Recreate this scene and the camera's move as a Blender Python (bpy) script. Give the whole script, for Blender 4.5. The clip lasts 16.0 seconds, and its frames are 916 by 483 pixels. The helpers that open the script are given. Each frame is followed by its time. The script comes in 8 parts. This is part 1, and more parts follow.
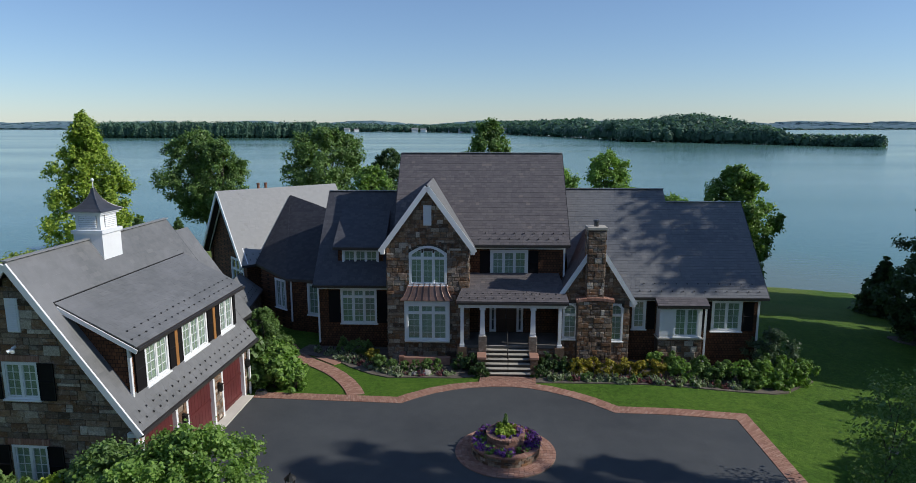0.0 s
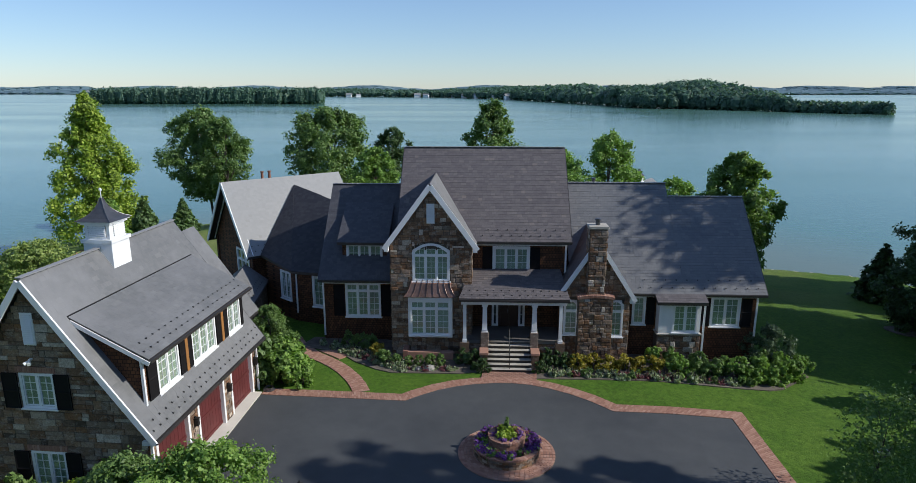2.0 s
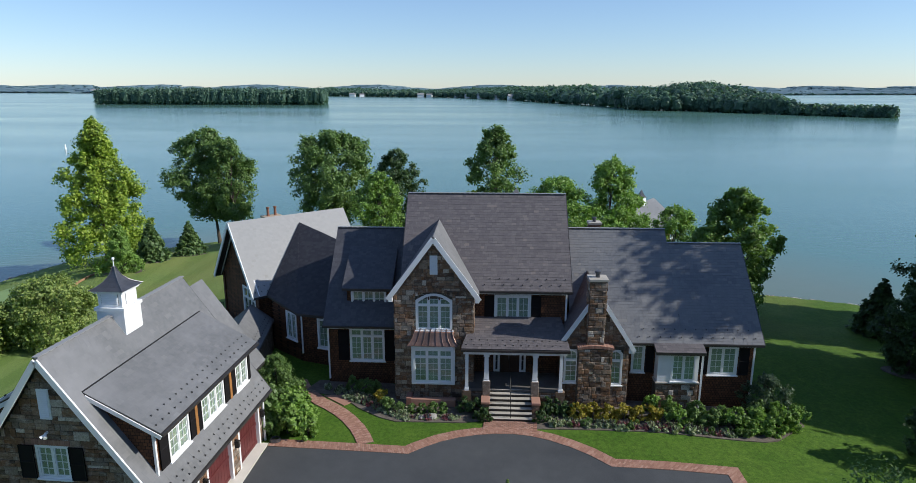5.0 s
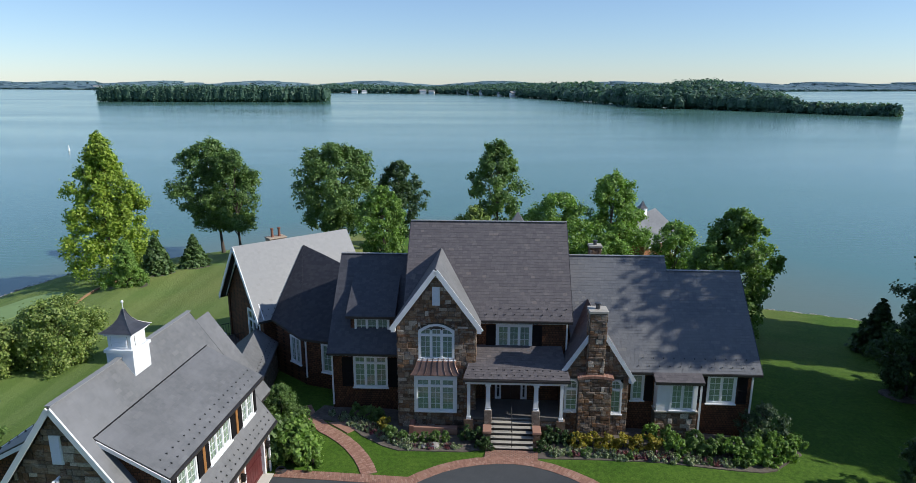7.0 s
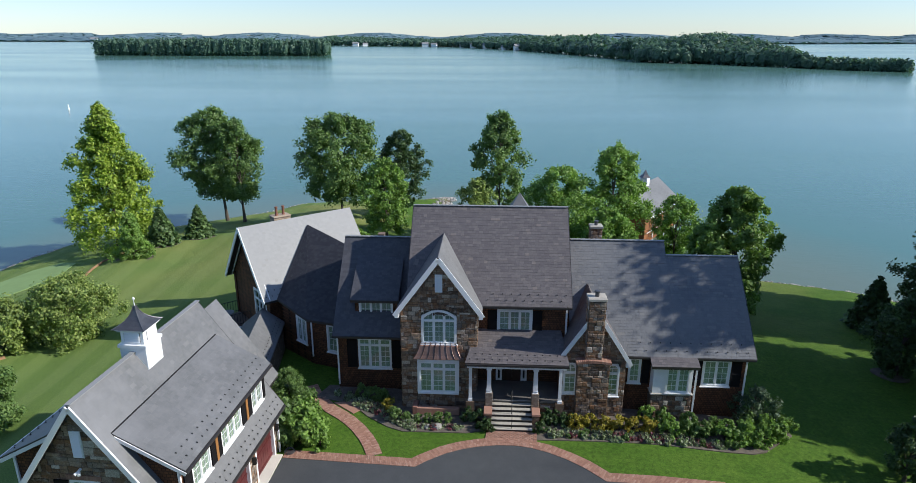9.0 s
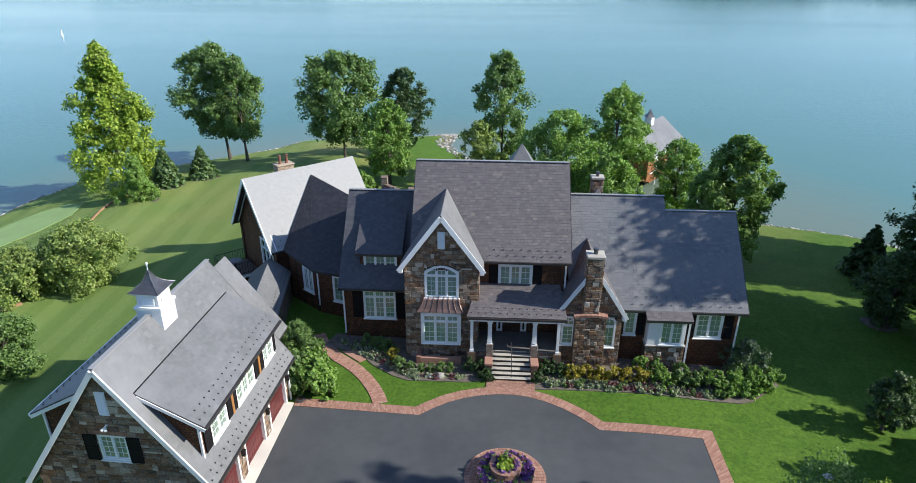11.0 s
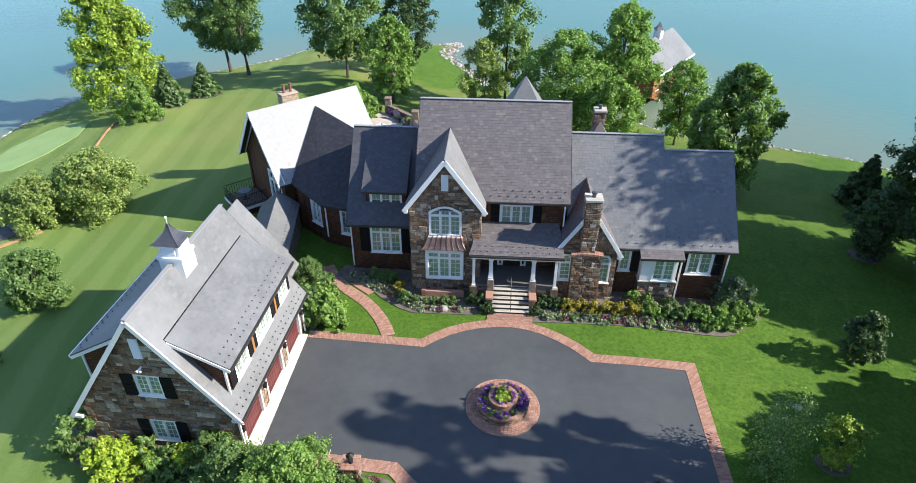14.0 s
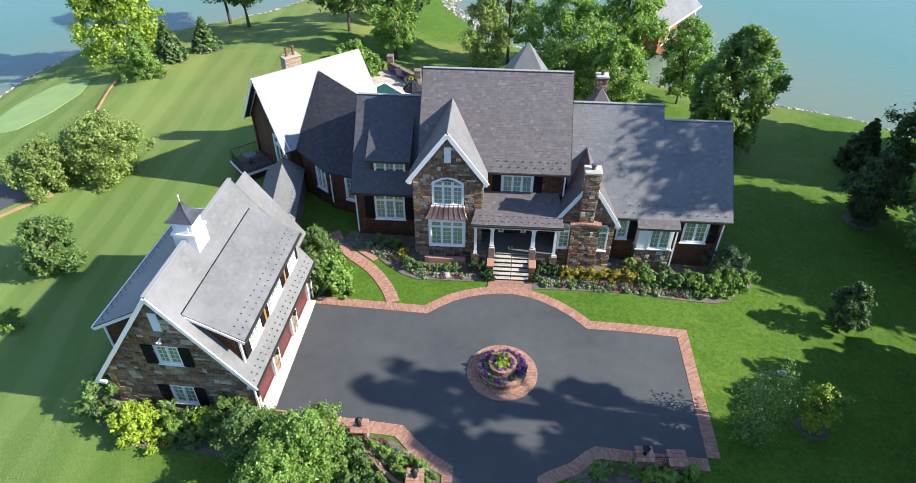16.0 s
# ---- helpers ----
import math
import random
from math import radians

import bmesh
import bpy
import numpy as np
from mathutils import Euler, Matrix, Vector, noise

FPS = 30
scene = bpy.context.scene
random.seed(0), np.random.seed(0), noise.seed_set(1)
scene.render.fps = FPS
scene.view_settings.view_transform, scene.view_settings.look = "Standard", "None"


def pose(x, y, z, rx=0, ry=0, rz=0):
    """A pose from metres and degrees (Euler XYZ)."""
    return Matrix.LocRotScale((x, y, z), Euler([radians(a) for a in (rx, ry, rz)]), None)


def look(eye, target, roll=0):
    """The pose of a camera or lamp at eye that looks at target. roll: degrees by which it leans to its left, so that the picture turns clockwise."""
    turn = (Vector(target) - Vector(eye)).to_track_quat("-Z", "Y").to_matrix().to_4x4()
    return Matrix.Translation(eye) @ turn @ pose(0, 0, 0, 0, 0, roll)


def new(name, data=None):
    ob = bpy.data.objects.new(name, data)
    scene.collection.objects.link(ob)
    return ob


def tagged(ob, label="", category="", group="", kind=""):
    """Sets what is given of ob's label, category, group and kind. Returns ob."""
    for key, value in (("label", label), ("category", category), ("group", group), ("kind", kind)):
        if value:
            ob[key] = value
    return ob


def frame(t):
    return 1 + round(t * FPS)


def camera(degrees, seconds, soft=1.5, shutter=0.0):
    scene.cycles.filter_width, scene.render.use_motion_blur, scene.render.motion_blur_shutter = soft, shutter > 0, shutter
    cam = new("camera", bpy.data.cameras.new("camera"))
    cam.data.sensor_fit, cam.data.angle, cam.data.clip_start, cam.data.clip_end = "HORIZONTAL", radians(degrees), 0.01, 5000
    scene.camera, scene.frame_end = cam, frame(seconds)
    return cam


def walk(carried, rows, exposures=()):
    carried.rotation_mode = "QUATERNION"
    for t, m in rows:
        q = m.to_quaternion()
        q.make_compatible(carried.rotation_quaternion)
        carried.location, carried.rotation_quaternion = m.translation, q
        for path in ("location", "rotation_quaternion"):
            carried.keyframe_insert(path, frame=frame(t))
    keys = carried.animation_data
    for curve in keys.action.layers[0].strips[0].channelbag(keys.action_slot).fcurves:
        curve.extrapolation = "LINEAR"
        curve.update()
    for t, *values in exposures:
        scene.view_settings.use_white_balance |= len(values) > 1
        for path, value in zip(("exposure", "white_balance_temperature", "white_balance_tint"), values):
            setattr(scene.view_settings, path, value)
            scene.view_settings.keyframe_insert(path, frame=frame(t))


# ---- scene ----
cam = camera(71.4, 16.0, soft=0.7)
METRES, EYE, TILT, LEAN, TURN = 16.0, 13.1, -10.3, 0.0, 0.0
ROWS = [
    (0.0, 0.0, 0.0, 0.0, 0.0, 0.0, -0.0),
    (0.5, -0.0003, -0.0062, 0.0276, 0.07, -0.77, -0.01),
    (1.0, -0.0002, -0.0124, 0.0546, 0.12, -1.52, -0.03),
    (1.5, -0.0001, -0.0175, 0.0815, 0.18, -2.29, -0.05),
    (2.0, -0.0003, -0.0228, 0.1096, 0.25, -3.06, -0.05),
    (2.5, -0.0005, -0.0281, 0.1392, 0.3, -3.19, -0.08),
    (3.0, -0.0002, -0.0336, 0.1687, 0.34, -3.17, -0.1),
    (3.5, 0.0, -0.0396, 0.1992, 0.39, -3.16, -0.12),
    (4.0, 0.0004, -0.0449, 0.2301, 0.43, -3.15, -0.17),
    (6.5, 0.0008, -0.0738, 0.3902, 0.67, -3.24, -0.22),
    (7.0, 0.0007, -0.0801, 0.4214, 0.72, -3.52, -0.24),
    (7.5, 0.0011, -0.0846, 0.4522, 0.78, -3.79, -0.25),
    (8.0, 0.0015, -0.0904, 0.483, 0.83, -4.21, -0.27),
    (8.5, 0.0019, -0.0966, 0.5124, 0.9, -5.7, -0.28),
    (9.0, 0.0019, -0.1027, 0.5418, 0.96, -7.53, -0.3),
    (11.5, 0.0039, -0.131, 0.693, 1.29, -15.71, -0.43),
    (12.0, 0.0047, -0.137, 0.7251, 1.35, -17.32, -0.44),
    (12.5, 0.0045, -0.1427, 0.757, 1.42, -18.91, -0.45),
    (13.0, 0.0052, -0.1489, 0.7894, 1.48, -20.48, -0.46),
    (13.5, 0.0051, -0.1547, 0.8214, 1.55, -21.98, -0.49),
    (14.0, 0.0049, -0.1609, 0.853, 1.61, -23.42, -0.52),
    (14.5, 0.0049, -0.1668, 0.8858, 1.66, -24.79, -0.54),
    (15.0, 0.0046, -0.1725, 0.9178, 1.72, -26.05, -0.54),
    (15.5, 0.0052, -0.1769, 0.9509, 1.8, -27.32, -0.54),
    (16.0, 0.004, -0.1814, 0.9831, 1.85, -28.58, -0.57),
]
EXPOSURES = [(0.0, -0.25, 6300, 8), (2.0, -0.05, 6300, 8), (4.0, 0.08, 6300, 8), (7.0, 0.03, 6300, 8), (9.0, 0.22, 6300, 8), (12.5, 0.89, 6450, 8), (16.0, 1.13, 6600, 8)]
walk(cam, [(t, pose(0, 0, EYE, TILT, LEAN, TURN) @ pose(METRES * x, METRES * y, METRES * z, 90 + pitch, roll, yaw)) for t, x, y, z, yaw, pitch, roll in ROWS],
     exposures=EXPOSURES)

# ---- light: a clear late afternoon, sun low on the right in front of the house ----
SUN_EL, SUN_AZ = radians(33.4), radians(8.5)
SUN_TO = Vector((math.cos(SUN_EL) * math.cos(SUN_AZ), -math.cos(SUN_EL) * math.sin(SUN_AZ), math.sin(SUN_EL)))
world = bpy.data.worlds.new("sky")
scene.world = world
world.use_nodes = True
wn = world.node_tree
wn.nodes.clear()
sky = wn.nodes.new("ShaderNodeTexSky")
sky.sky_type, sky.sun_disc = "NISHITA", False
sky.sun_elevation = math.asin(SUN_TO.z)
sky.sun_rotation = math.atan2(SUN_TO.x, SUN_TO.y)
sky.air_density, sky.dust_density, sky.ozone_density = 1.0, 0.1, 3.2
bg = wn.nodes.new("ShaderNodeBackground")
bg.inputs["Strength"].default_value = 0.116
wout = wn.nodes.new("ShaderNodeOutputWorld")
hazy = wn.nodes.new("ShaderNodeMix")
hazy.data_type, hazy.blend_type = "RGBA", "MULTIPLY"
hazy.inputs[0].default_value = 1.0
hazy.inputs[7].default_value = (0.9, 0.98, 1.15, 1)
wn.links.new(sky.outputs[0], hazy.inputs[6])
veil = wn.nodes.new("ShaderNodeMix")
veil.data_type = "RGBA"
veil.inputs[0].default_value = 0.13
veil.inputs[7].default_value = (4.2, 5.3, 7.0, 1)
wn.links.new(hazy.outputs[2], veil.inputs[6])
wn.links.new(veil.outputs[2], bg.inputs["Color"])
wn.links.new(bg.outputs[0], wout.inputs["Surface"])
sun_data = bpy.data.lights.new("sun", "SUN")
sun_data.energy, sun_data.angle, sun_data.color = 5.0, radians(0.6), (1.0, 0.94, 0.85)
sun = new("sun", sun_data)
sun.matrix_world = look(SUN_TO * 60, (0, 0, 0))

# ---- materials ----
def material(name, rough=0.7, spec=0.5):
    m = bpy.data.materials.new(name)
    m.use_nodes = True
    nt = m.node_tree
    b = nt.nodes["Principled BSDF"]
    b.inputs["Roughness"].default_value = rough
    b.inputs["Specular IOR Level"].default_value = spec
    return m, nt, b


def node(nt, kind, **sets):
    n = nt.nodes.new(kind)
    for k, v in sets.items():
        n.inputs[k.replace("_", " ")].default_value = v
    return n


def coords(nt, scale=(1, 1, 1), which="Object", turn=0.0):
    tc = nt.nodes.new("ShaderNodeTexCoord")
    mp = nt.nodes.new("ShaderNodeMapping")
    mp.inputs["Scale"].default_value = scale
    mp.inputs["Rotation"].default_value = (0, 0, turn)
    nt.links.new(tc.outputs[which], mp.inputs["Vector"])
    return mp.outputs["Vector"]


def world_coords(nt, scale=(1, 1, 1), turn=0.0):
    g = nt.nodes.new("ShaderNodeNewGeometry")
    mp = nt.nodes.new("ShaderNodeMapping")
    mp.inputs["Scale"].default_value = scale
    mp.inputs["Rotation"].default_value = (0, 0, turn)
    nt.links.new(g.outputs["Position"], mp.inputs["Vector"])
    return mp.outputs["Vector"]


def noise_tex(nt, vec, scale, detail=4.0, rough=0.6):
    n = node(nt, "ShaderNodeTexNoise", Scale=scale, Detail=detail, Roughness=rough)
    nt.links.new(vec, n.inputs["Vector"])
    return n.outputs["Fac"]


def ramp(nt, fac, stops):
    r = nt.nodes.new("ShaderNodeValToRGB")
    e = r.color_ramp.elements
    while len(e) < len(stops):
        e.new(0.5)
    for el, (p, c) in zip(e, stops):
        el.position, el.color = p, (*c, 1)
    nt.links.new(fac, r.inputs["Fac"])
    return r.outputs["Color"]


def mix(nt, fac, a, b, mode="MIX"):
    m = nt.nodes.new("ShaderNodeMix")
    m.data_type, m.blend_type = "RGBA", mode
    for sock, v in ((m.inputs[0], fac), (m.inputs[6], a), (m.inputs[7], b)):
        if isinstance(v, (int, float)):
            sock.default_value = v
        elif isinstance(v, tuple):
            sock.default_value = (*v, 1)
        else:
            nt.links.new(v, sock)
    return m.outputs[2]


def bump(nt, b, height, strength=0.3, dist=0.02):
    n = node(nt, "ShaderNodeBump", Strength=strength, Distance=dist)
    nt.links.new(height, n.inputs["Height"])
    nt.links.new(n.outputs["Normal"], b.inputs["Normal"])


def plain(name, col, rough=0.6, var=0.25, scale=6.0, metal=0.0, bmp=0.15, spec=0.5):
    """A paint, metal or wood of one hue with blotches and fine grain."""
    m, nt, b = material(name, rough, spec)
    v = world_coords(nt)
    big, fine = noise_tex(nt, v, scale * 0.2, 3), noise_tex(nt, v, scale * 4, 5)
    dark = tuple(c * (1 - var) for c in col)
    lite = tuple(min(1, c * (1 + var * 0.6)) for c in col)
    c1 = ramp(nt, big, [(0.3, dark), (0.7, lite)])
    c2 = mix(nt, 0.35, c1, ramp(nt, fine, [(0.3, dark), (0.7, lite)]))
    nt.links.new(c2, b.inputs["Base Color"])
    b.inputs["Metallic"].default_value = metal
    bump(nt, b, fine, bmp, 0.01)
    return m


def island_mat(name, stops, rough=0.7, by="island", grain=12.0, weather=None, bmp=0.4, spec=0.4, mottle=0.5, streaks=False):
    """Pieces (slates, stones, bricks, leaves) that differ one from the next."""
    m, nt, b = material(name, rough, spec)
    if by == "island":
        fac = nt.nodes.new("ShaderNodeNewGeometry").outputs["Random Per Island"]
    else:
        fac = nt.nodes.new("ShaderNodeObjectInfo").outputs["Random"]
    v = world_coords(nt)
    c = ramp(nt, fac, stops)
    g = noise_tex(nt, v, grain, 5)
    c = mix(nt, mottle, c, ramp(nt, g, [(0.25, (0.4, 0.4, 0.4)), (0.75, (1.15, 1.15, 1.15))]), "MULTIPLY")
    if weather:
        w = noise_tex(nt, v, 0.35, 4)
        c = mix(nt, ramp(nt, w, [(0.42, (0, 0, 0)), (0.72, (0.75, 0.75, 0.75))]), c, weather)
    if streaks:
        s1 = noise_tex(nt, world_coords(nt, (1.0, 1.0, 1.6)), 2.6, 7, 0.72)
        c = mix(nt, ramp(nt, s1, [(0.5, (0, 0, 0)), (0.66, (0.5, 0.5, 0.5))]), c, (0.45, 0.41, 0.36))
        s2 = noise_tex(nt, world_coords(nt, (1.3, 1.3, 1.8)), 1.7, 6, 0.7)
        c = mix(nt, ramp(nt, s2, [(0.56, (0, 0, 0)), (0.7, (0.45, 0.45, 0.45))]), c, (0.26, 0.12, 0.045))
        s3 = noise_tex(nt, v, 16, 6, 0.75)
        c = mix(nt, 0.75, c, ramp(nt, s3, [(0.3, (0.35, 0.35, 0.36)), (0.68, (1.45, 1.42, 1.38))]), "MULTIPLY")
    nt.links.new(c, b.inputs["Base Color"])
    bump(nt, b, g, bmp, 0.02)
    return m


SLATE_STOPS = [(0.0, (0.106, 0.095, 0.100)), (0.4, (0.122, 0.109, 0.113)), (0.8, (0.134, 0.120, 0.123)), (0.97, (0.150, 0.133, 0.134)), (1.0, (0.182, 0.156, 0.146))]
M_SLATE = island_mat("slate", SLATE_STOPS, 0.6, grain=9, bmp=0.3, mottle=0.3, spec=0.35)
M_SLATE_ONE = island_mat("slate_single", SLATE_STOPS, 0.6, by="object", grain=9, bmp=0.3, mottle=0.3, spec=0.35)
M_SLATE_BLUE = island_mat("slate_weathered_blue", [(0.0, (0.126, 0.131, 0.144)), (0.5, (0.142, 0.147, 0.160)), (0.9, (0.16, 0.164, 0.175)), (1.0, (0.2, 0.196, 0.194))], 0.55, grain=7, weather=(0.175, 0.175, 0.18), bmp=0.3, mottle=0.3, spec=0.4)
GREY_STOPS = [(0.0, (0.137, 0.139, 0.142)), (0.5, (0.148, 0.150, 0.152)), (0.9, (0.157, 0.158, 0.161)), (1.0, (0.172, 0.173, 0.174))]
M_SLATE_GREY = island_mat("slate_grey", GREY_STOPS, 0.55, grain=5, weather=(0.215, 0.215, 0.222), bmp=0.15, mottle=0.26)
M_SLATE_GREY_ONE = island_mat("slate_grey_single", GREY_STOPS, 0.55, by="object", grain=5, weather=(0.215, 0.215, 0.222), bmp=0.15, mottle=0.26)
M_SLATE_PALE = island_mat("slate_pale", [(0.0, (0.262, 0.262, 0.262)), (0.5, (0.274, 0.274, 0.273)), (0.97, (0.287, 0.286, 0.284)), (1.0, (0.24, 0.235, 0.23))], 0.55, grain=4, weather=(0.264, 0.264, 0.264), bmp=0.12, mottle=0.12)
# next two: slate darkened in base colour for roofs lying in the house's shadow
M_SLATE_SHADE_DEEP = island_mat("slate_shade_deep", [(0.0, (0.028, 0.028, 0.036)), (0.5, (0.034, 0.034, 0.042)), (1.0, (0.045, 0.045, 0.052))], 0.6, grain=9, bmp=0.3, mottle=0.25, spec=0.3)
M_SLATE_SHADE = island_mat("slate_shade", [(0.0, (0.06, 0.06, 0.07)), (0.5, (0.068, 0.068, 0.08)), (1.0, (0.084, 0.084, 0.094))], 0.55, grain=9, bmp=0.3, mottle=0.25)
STONE_STOPS = [(0.0, (0.075, 0.053, 0.040)), (0.18, (0.240, 0.125, 0.062)), (0.34, (0.145, 0.106, 0.080)), (0.5, (0.300, 0.182, 0.105)),
               (0.62, (0.195, 0.160, 0.132)), (0.74, (0.335, 0.250, 0.180)), (0.83, (0.210, 0.105, 0.055)), (0.91, (0.420, 0.345, 0.270)), (1.0, (0.600, 0.530, 0.450))]
M_STONE = island_mat("field_stone", STONE_STOPS, 0.85, grain=7, bmp=1.0, streaks=True)
M_STONE_ONE = island_mat("field_stone_single", STONE_STOPS, 0.85, by="object", grain=7, bmp=1.0, streaks=True)
M_MORTAR = plain("mortar", (0.090, 0.074, 0.059), 0.95, 0.35, 9)
BRICK_STOPS = [(0.0, (0.272, 0.139, 0.102)), (0.4, (0.328, 0.176, 0.127)), (0.8, (0.376, 0.213, 0.156)), (1.0, (0.416, 0.254, 0.197))]
M_BRICK = island_mat("paving_brick", BRICK_STOPS, 0.85, grain=14, bmp=0.5, mottle=0.2)
M_BRICK_ONE = island_mat("paving_brick_single", BRICK_STOPS, 0.85, by="object", grain=14, bmp=0.5, mottle=0.2)
M_JOINT = plain("brick_joint", (0.196, 0.140, 0.112), 0.95, 0.3, 9)
M_WHITE = plain("white_paint", (0.78, 0.79, 0.8), 0.45, 0.08, 5)
M_BLACK = plain("black_paint", (0.010, 0.009, 0.010), 0.75, 0.3, 6, spec=0.15)
M_GUTTER = plain("dark_gutter", (0.06, 0.055, 0.055), 0.4, 0.25, 6, 0.4)
M_COPPER = plain("aged_copper", (0.18, 0.115, 0.095), 0.45, 0.5, 8, 0.5)
M_LEAD = plain("weathered_copper", (0.12, 0.12, 0.13), 0.4, 0.35, 8, 0.6)
M_RED = plain("red_door_paint", (0.1, 0.02, 0.02), 0.55, 0.3, 5)
M_DOOR = plain("dark_wood_door", (0.05, 0.022, 0.012), 0.4, 0.3, 8)
M_CEDARPOST = plain("varnished_cedar", (0.36, 0.165, 0.052), 0.5, 0.35, 10)
M_BLUESTONE = plain("step_stone", (0.42, 0.39, 0.34), 0.8, 0.3, 6)
M_CONCRETE = plain("concrete", (0.62, 0.58, 0.52), 0.85, 0.15, 3)
M_PATIO = plain("patio_stone", (0.42, 0.36, 0.3), 0.85, 0.45, 4)
M_MULCH = plain("mulch", (0.135, 0.112, 0.092), 0.95, 0.55, 14, bmp=0.9)
M_PORCHWOOD = plain("dark_porch_boards", (0.09, 0.06, 0.045), 0.7, 0.3, 6)
# stone darkened in colour for the shade on the stair risers
M_RISER = plain("riser_shade_dark", (0.06, 0.052, 0.045), 0.9, 0.35, 8)
# floor stone coloured darker to deepen the porch shade
M_FLOOR_SHADE = plain("porch_floor_shade", (0.14, 0.13, 0.12), 0.7, 0.3, 5)
M_BARK = plain("bark", (0.085, 0.068, 0.055), 0.9, 0.45, 8, bmp=0.8)
M_IRON = plain("black_iron", (0.015, 0.015, 0.015), 0.5, 0.2, 6, 0.3)
M_BLIND = plain("window_blind", (0.36, 0.41, 0.33), 0.8, 0.35, 3)
# dimness of the interiors, put into the colour of thin panels
M_ROOM = plain("room_gloom", (0.08, 0.08, 0.075), 0.9, 0.3, 3)
M_POOL = plain("pool_water", (0.02, 0.085, 0.08), 0.08, 0.2, 2, bmp=0.05)
M_CANVAS = plain("dark_canvas", (0.02, 0.022, 0.03), 0.8, 0.2, 4, spec=0.2)
M_TANBRICK = island_mat("tan_brick", [(0.0, (0.30, 0.22, 0.15)), (0.5, (0.40, 0.31, 0.22)), (1.0, (0.50, 0.41, 0.31))], 0.85, grain=14, bmp=0.5, mottle=0.3)
M_CLAY = plain("clay_pot", (0.20, 0.085, 0.05), 0.8, 0.3, 6)
M_CURB = plain("timber_curb", (0.34, 0.2, 0.11), 0.85, 0.3, 5)
M_ROCK = island_mat("shore_rock", [(0.0, (0.2, 0.185, 0.17)), (0.5, (0.33, 0.31, 0.285)), (1.0, (0.52, 0.5, 0.46))], 0.85, grain=5, bmp=0.6)
M_BOATWOOD = plain("cedar_boards", (0.26, 0.105, 0.035), 0.65, 0.4, 6)


def shingle_mat():
    """Cedar shingles: rows 0.14 m high, brown, with dark gaps."""
    m, nt, b = material("cedar_shingles", 0.8, 0.3)
    g = nt.nodes.new("ShaderNodeNewGeometry")
    sep = nt.nodes.new("ShaderNodeSeparateXYZ")
    nt.links.new(g.outputs["Position"], sep.inputs[0])
    add = nt.nodes.new("ShaderNodeMath")
    nt.links.new(sep.outputs["X"], add.inputs[0])
    nt.links.new(sep.outputs["Y"], add.inputs[1])
    com = nt.nodes.new("ShaderNodeCombineXYZ")
    nt.links.new(add.outputs[0], com.inputs["X"])
    nt.links.new(sep.outputs["Z"], com.inputs["Y"])
    br = node(nt, "ShaderNodeTexBrick", Scale=1.0)
    br.inputs["Color1"].default_value = (0.085, 0.038, 0.02, 1)
    br.inputs["Color2"].default_value = (0.16, 0.07, 0.034, 1)
    br.inputs["Mortar"].default_value = (0.03, 0.016, 0.01, 1)
    br.inputs["Mortar Size"].default_value = 0.012
    br.inputs["Brick Width"].default_value = 0.16
    br.inputs["Row Height"].default_value = 0.14
    nt.links.new(com.outputs[0], br.inputs["Vector"])
    n = noise_tex(nt, world_coords(nt), 1.2, 5)
    c = mix(nt, 0.6, br.outputs["Color"], ramp(nt, n, [(0.3, (0.5, 0.5, 0.5)), (0.7, (1.2, 1.15, 1.1))]), "MULTIPLY")
    nt.links.new(c, b.inputs["Base Color"])
    bump(nt, b, br.outputs["Color"], 0.6, 0.02)
    return m


M_SHINGLE = shingle_mat()


def glass_mat():
    m = bpy.data.materials.new("window_glass")
    m.use_nodes = True
    nt = m.node_tree
    nt.nodes.clear()
    out = nt.nodes.new("ShaderNodeOutputMaterial")
    mx = nt.nodes.new("ShaderNodeMixShader")
    lw = nt.nodes.new("ShaderNodeLayerWeight")
    pw = nt.nodes.new("ShaderNodeMath")
    pw.operation = "POWER"
    pw.inputs[1].default_value = 4.0
    nt.links.new(lw.outputs["Facing"], pw.inputs[0])
    fr = nt.nodes.new("ShaderNodeMath")
    fr.operation = "MULTIPLY_ADD"
    fr.inputs[1].default_value, fr.inputs[2].default_value = 0.9, 0.06
    nt.links.new(pw.outputs[0], fr.inputs[0])
    tr = nt.nodes.new("ShaderNodeBsdfTransparent")
    tr.inputs["Color"].default_value = (0.9, 0.96, 0.94, 1)
    gl = node(nt, "ShaderNodeBsdfGlossy", Roughness=0.03)
    nt.links.new(fr.outputs[0], mx.inputs[0])
    nt.links.new(tr.outputs[0], mx.inputs[1])
    nt.links.new(gl.outputs[0], mx.inputs[2])
    nt.links.new(mx.outputs[0], out.inputs["Surface"])
    return m


M_GLASS = glass_mat()


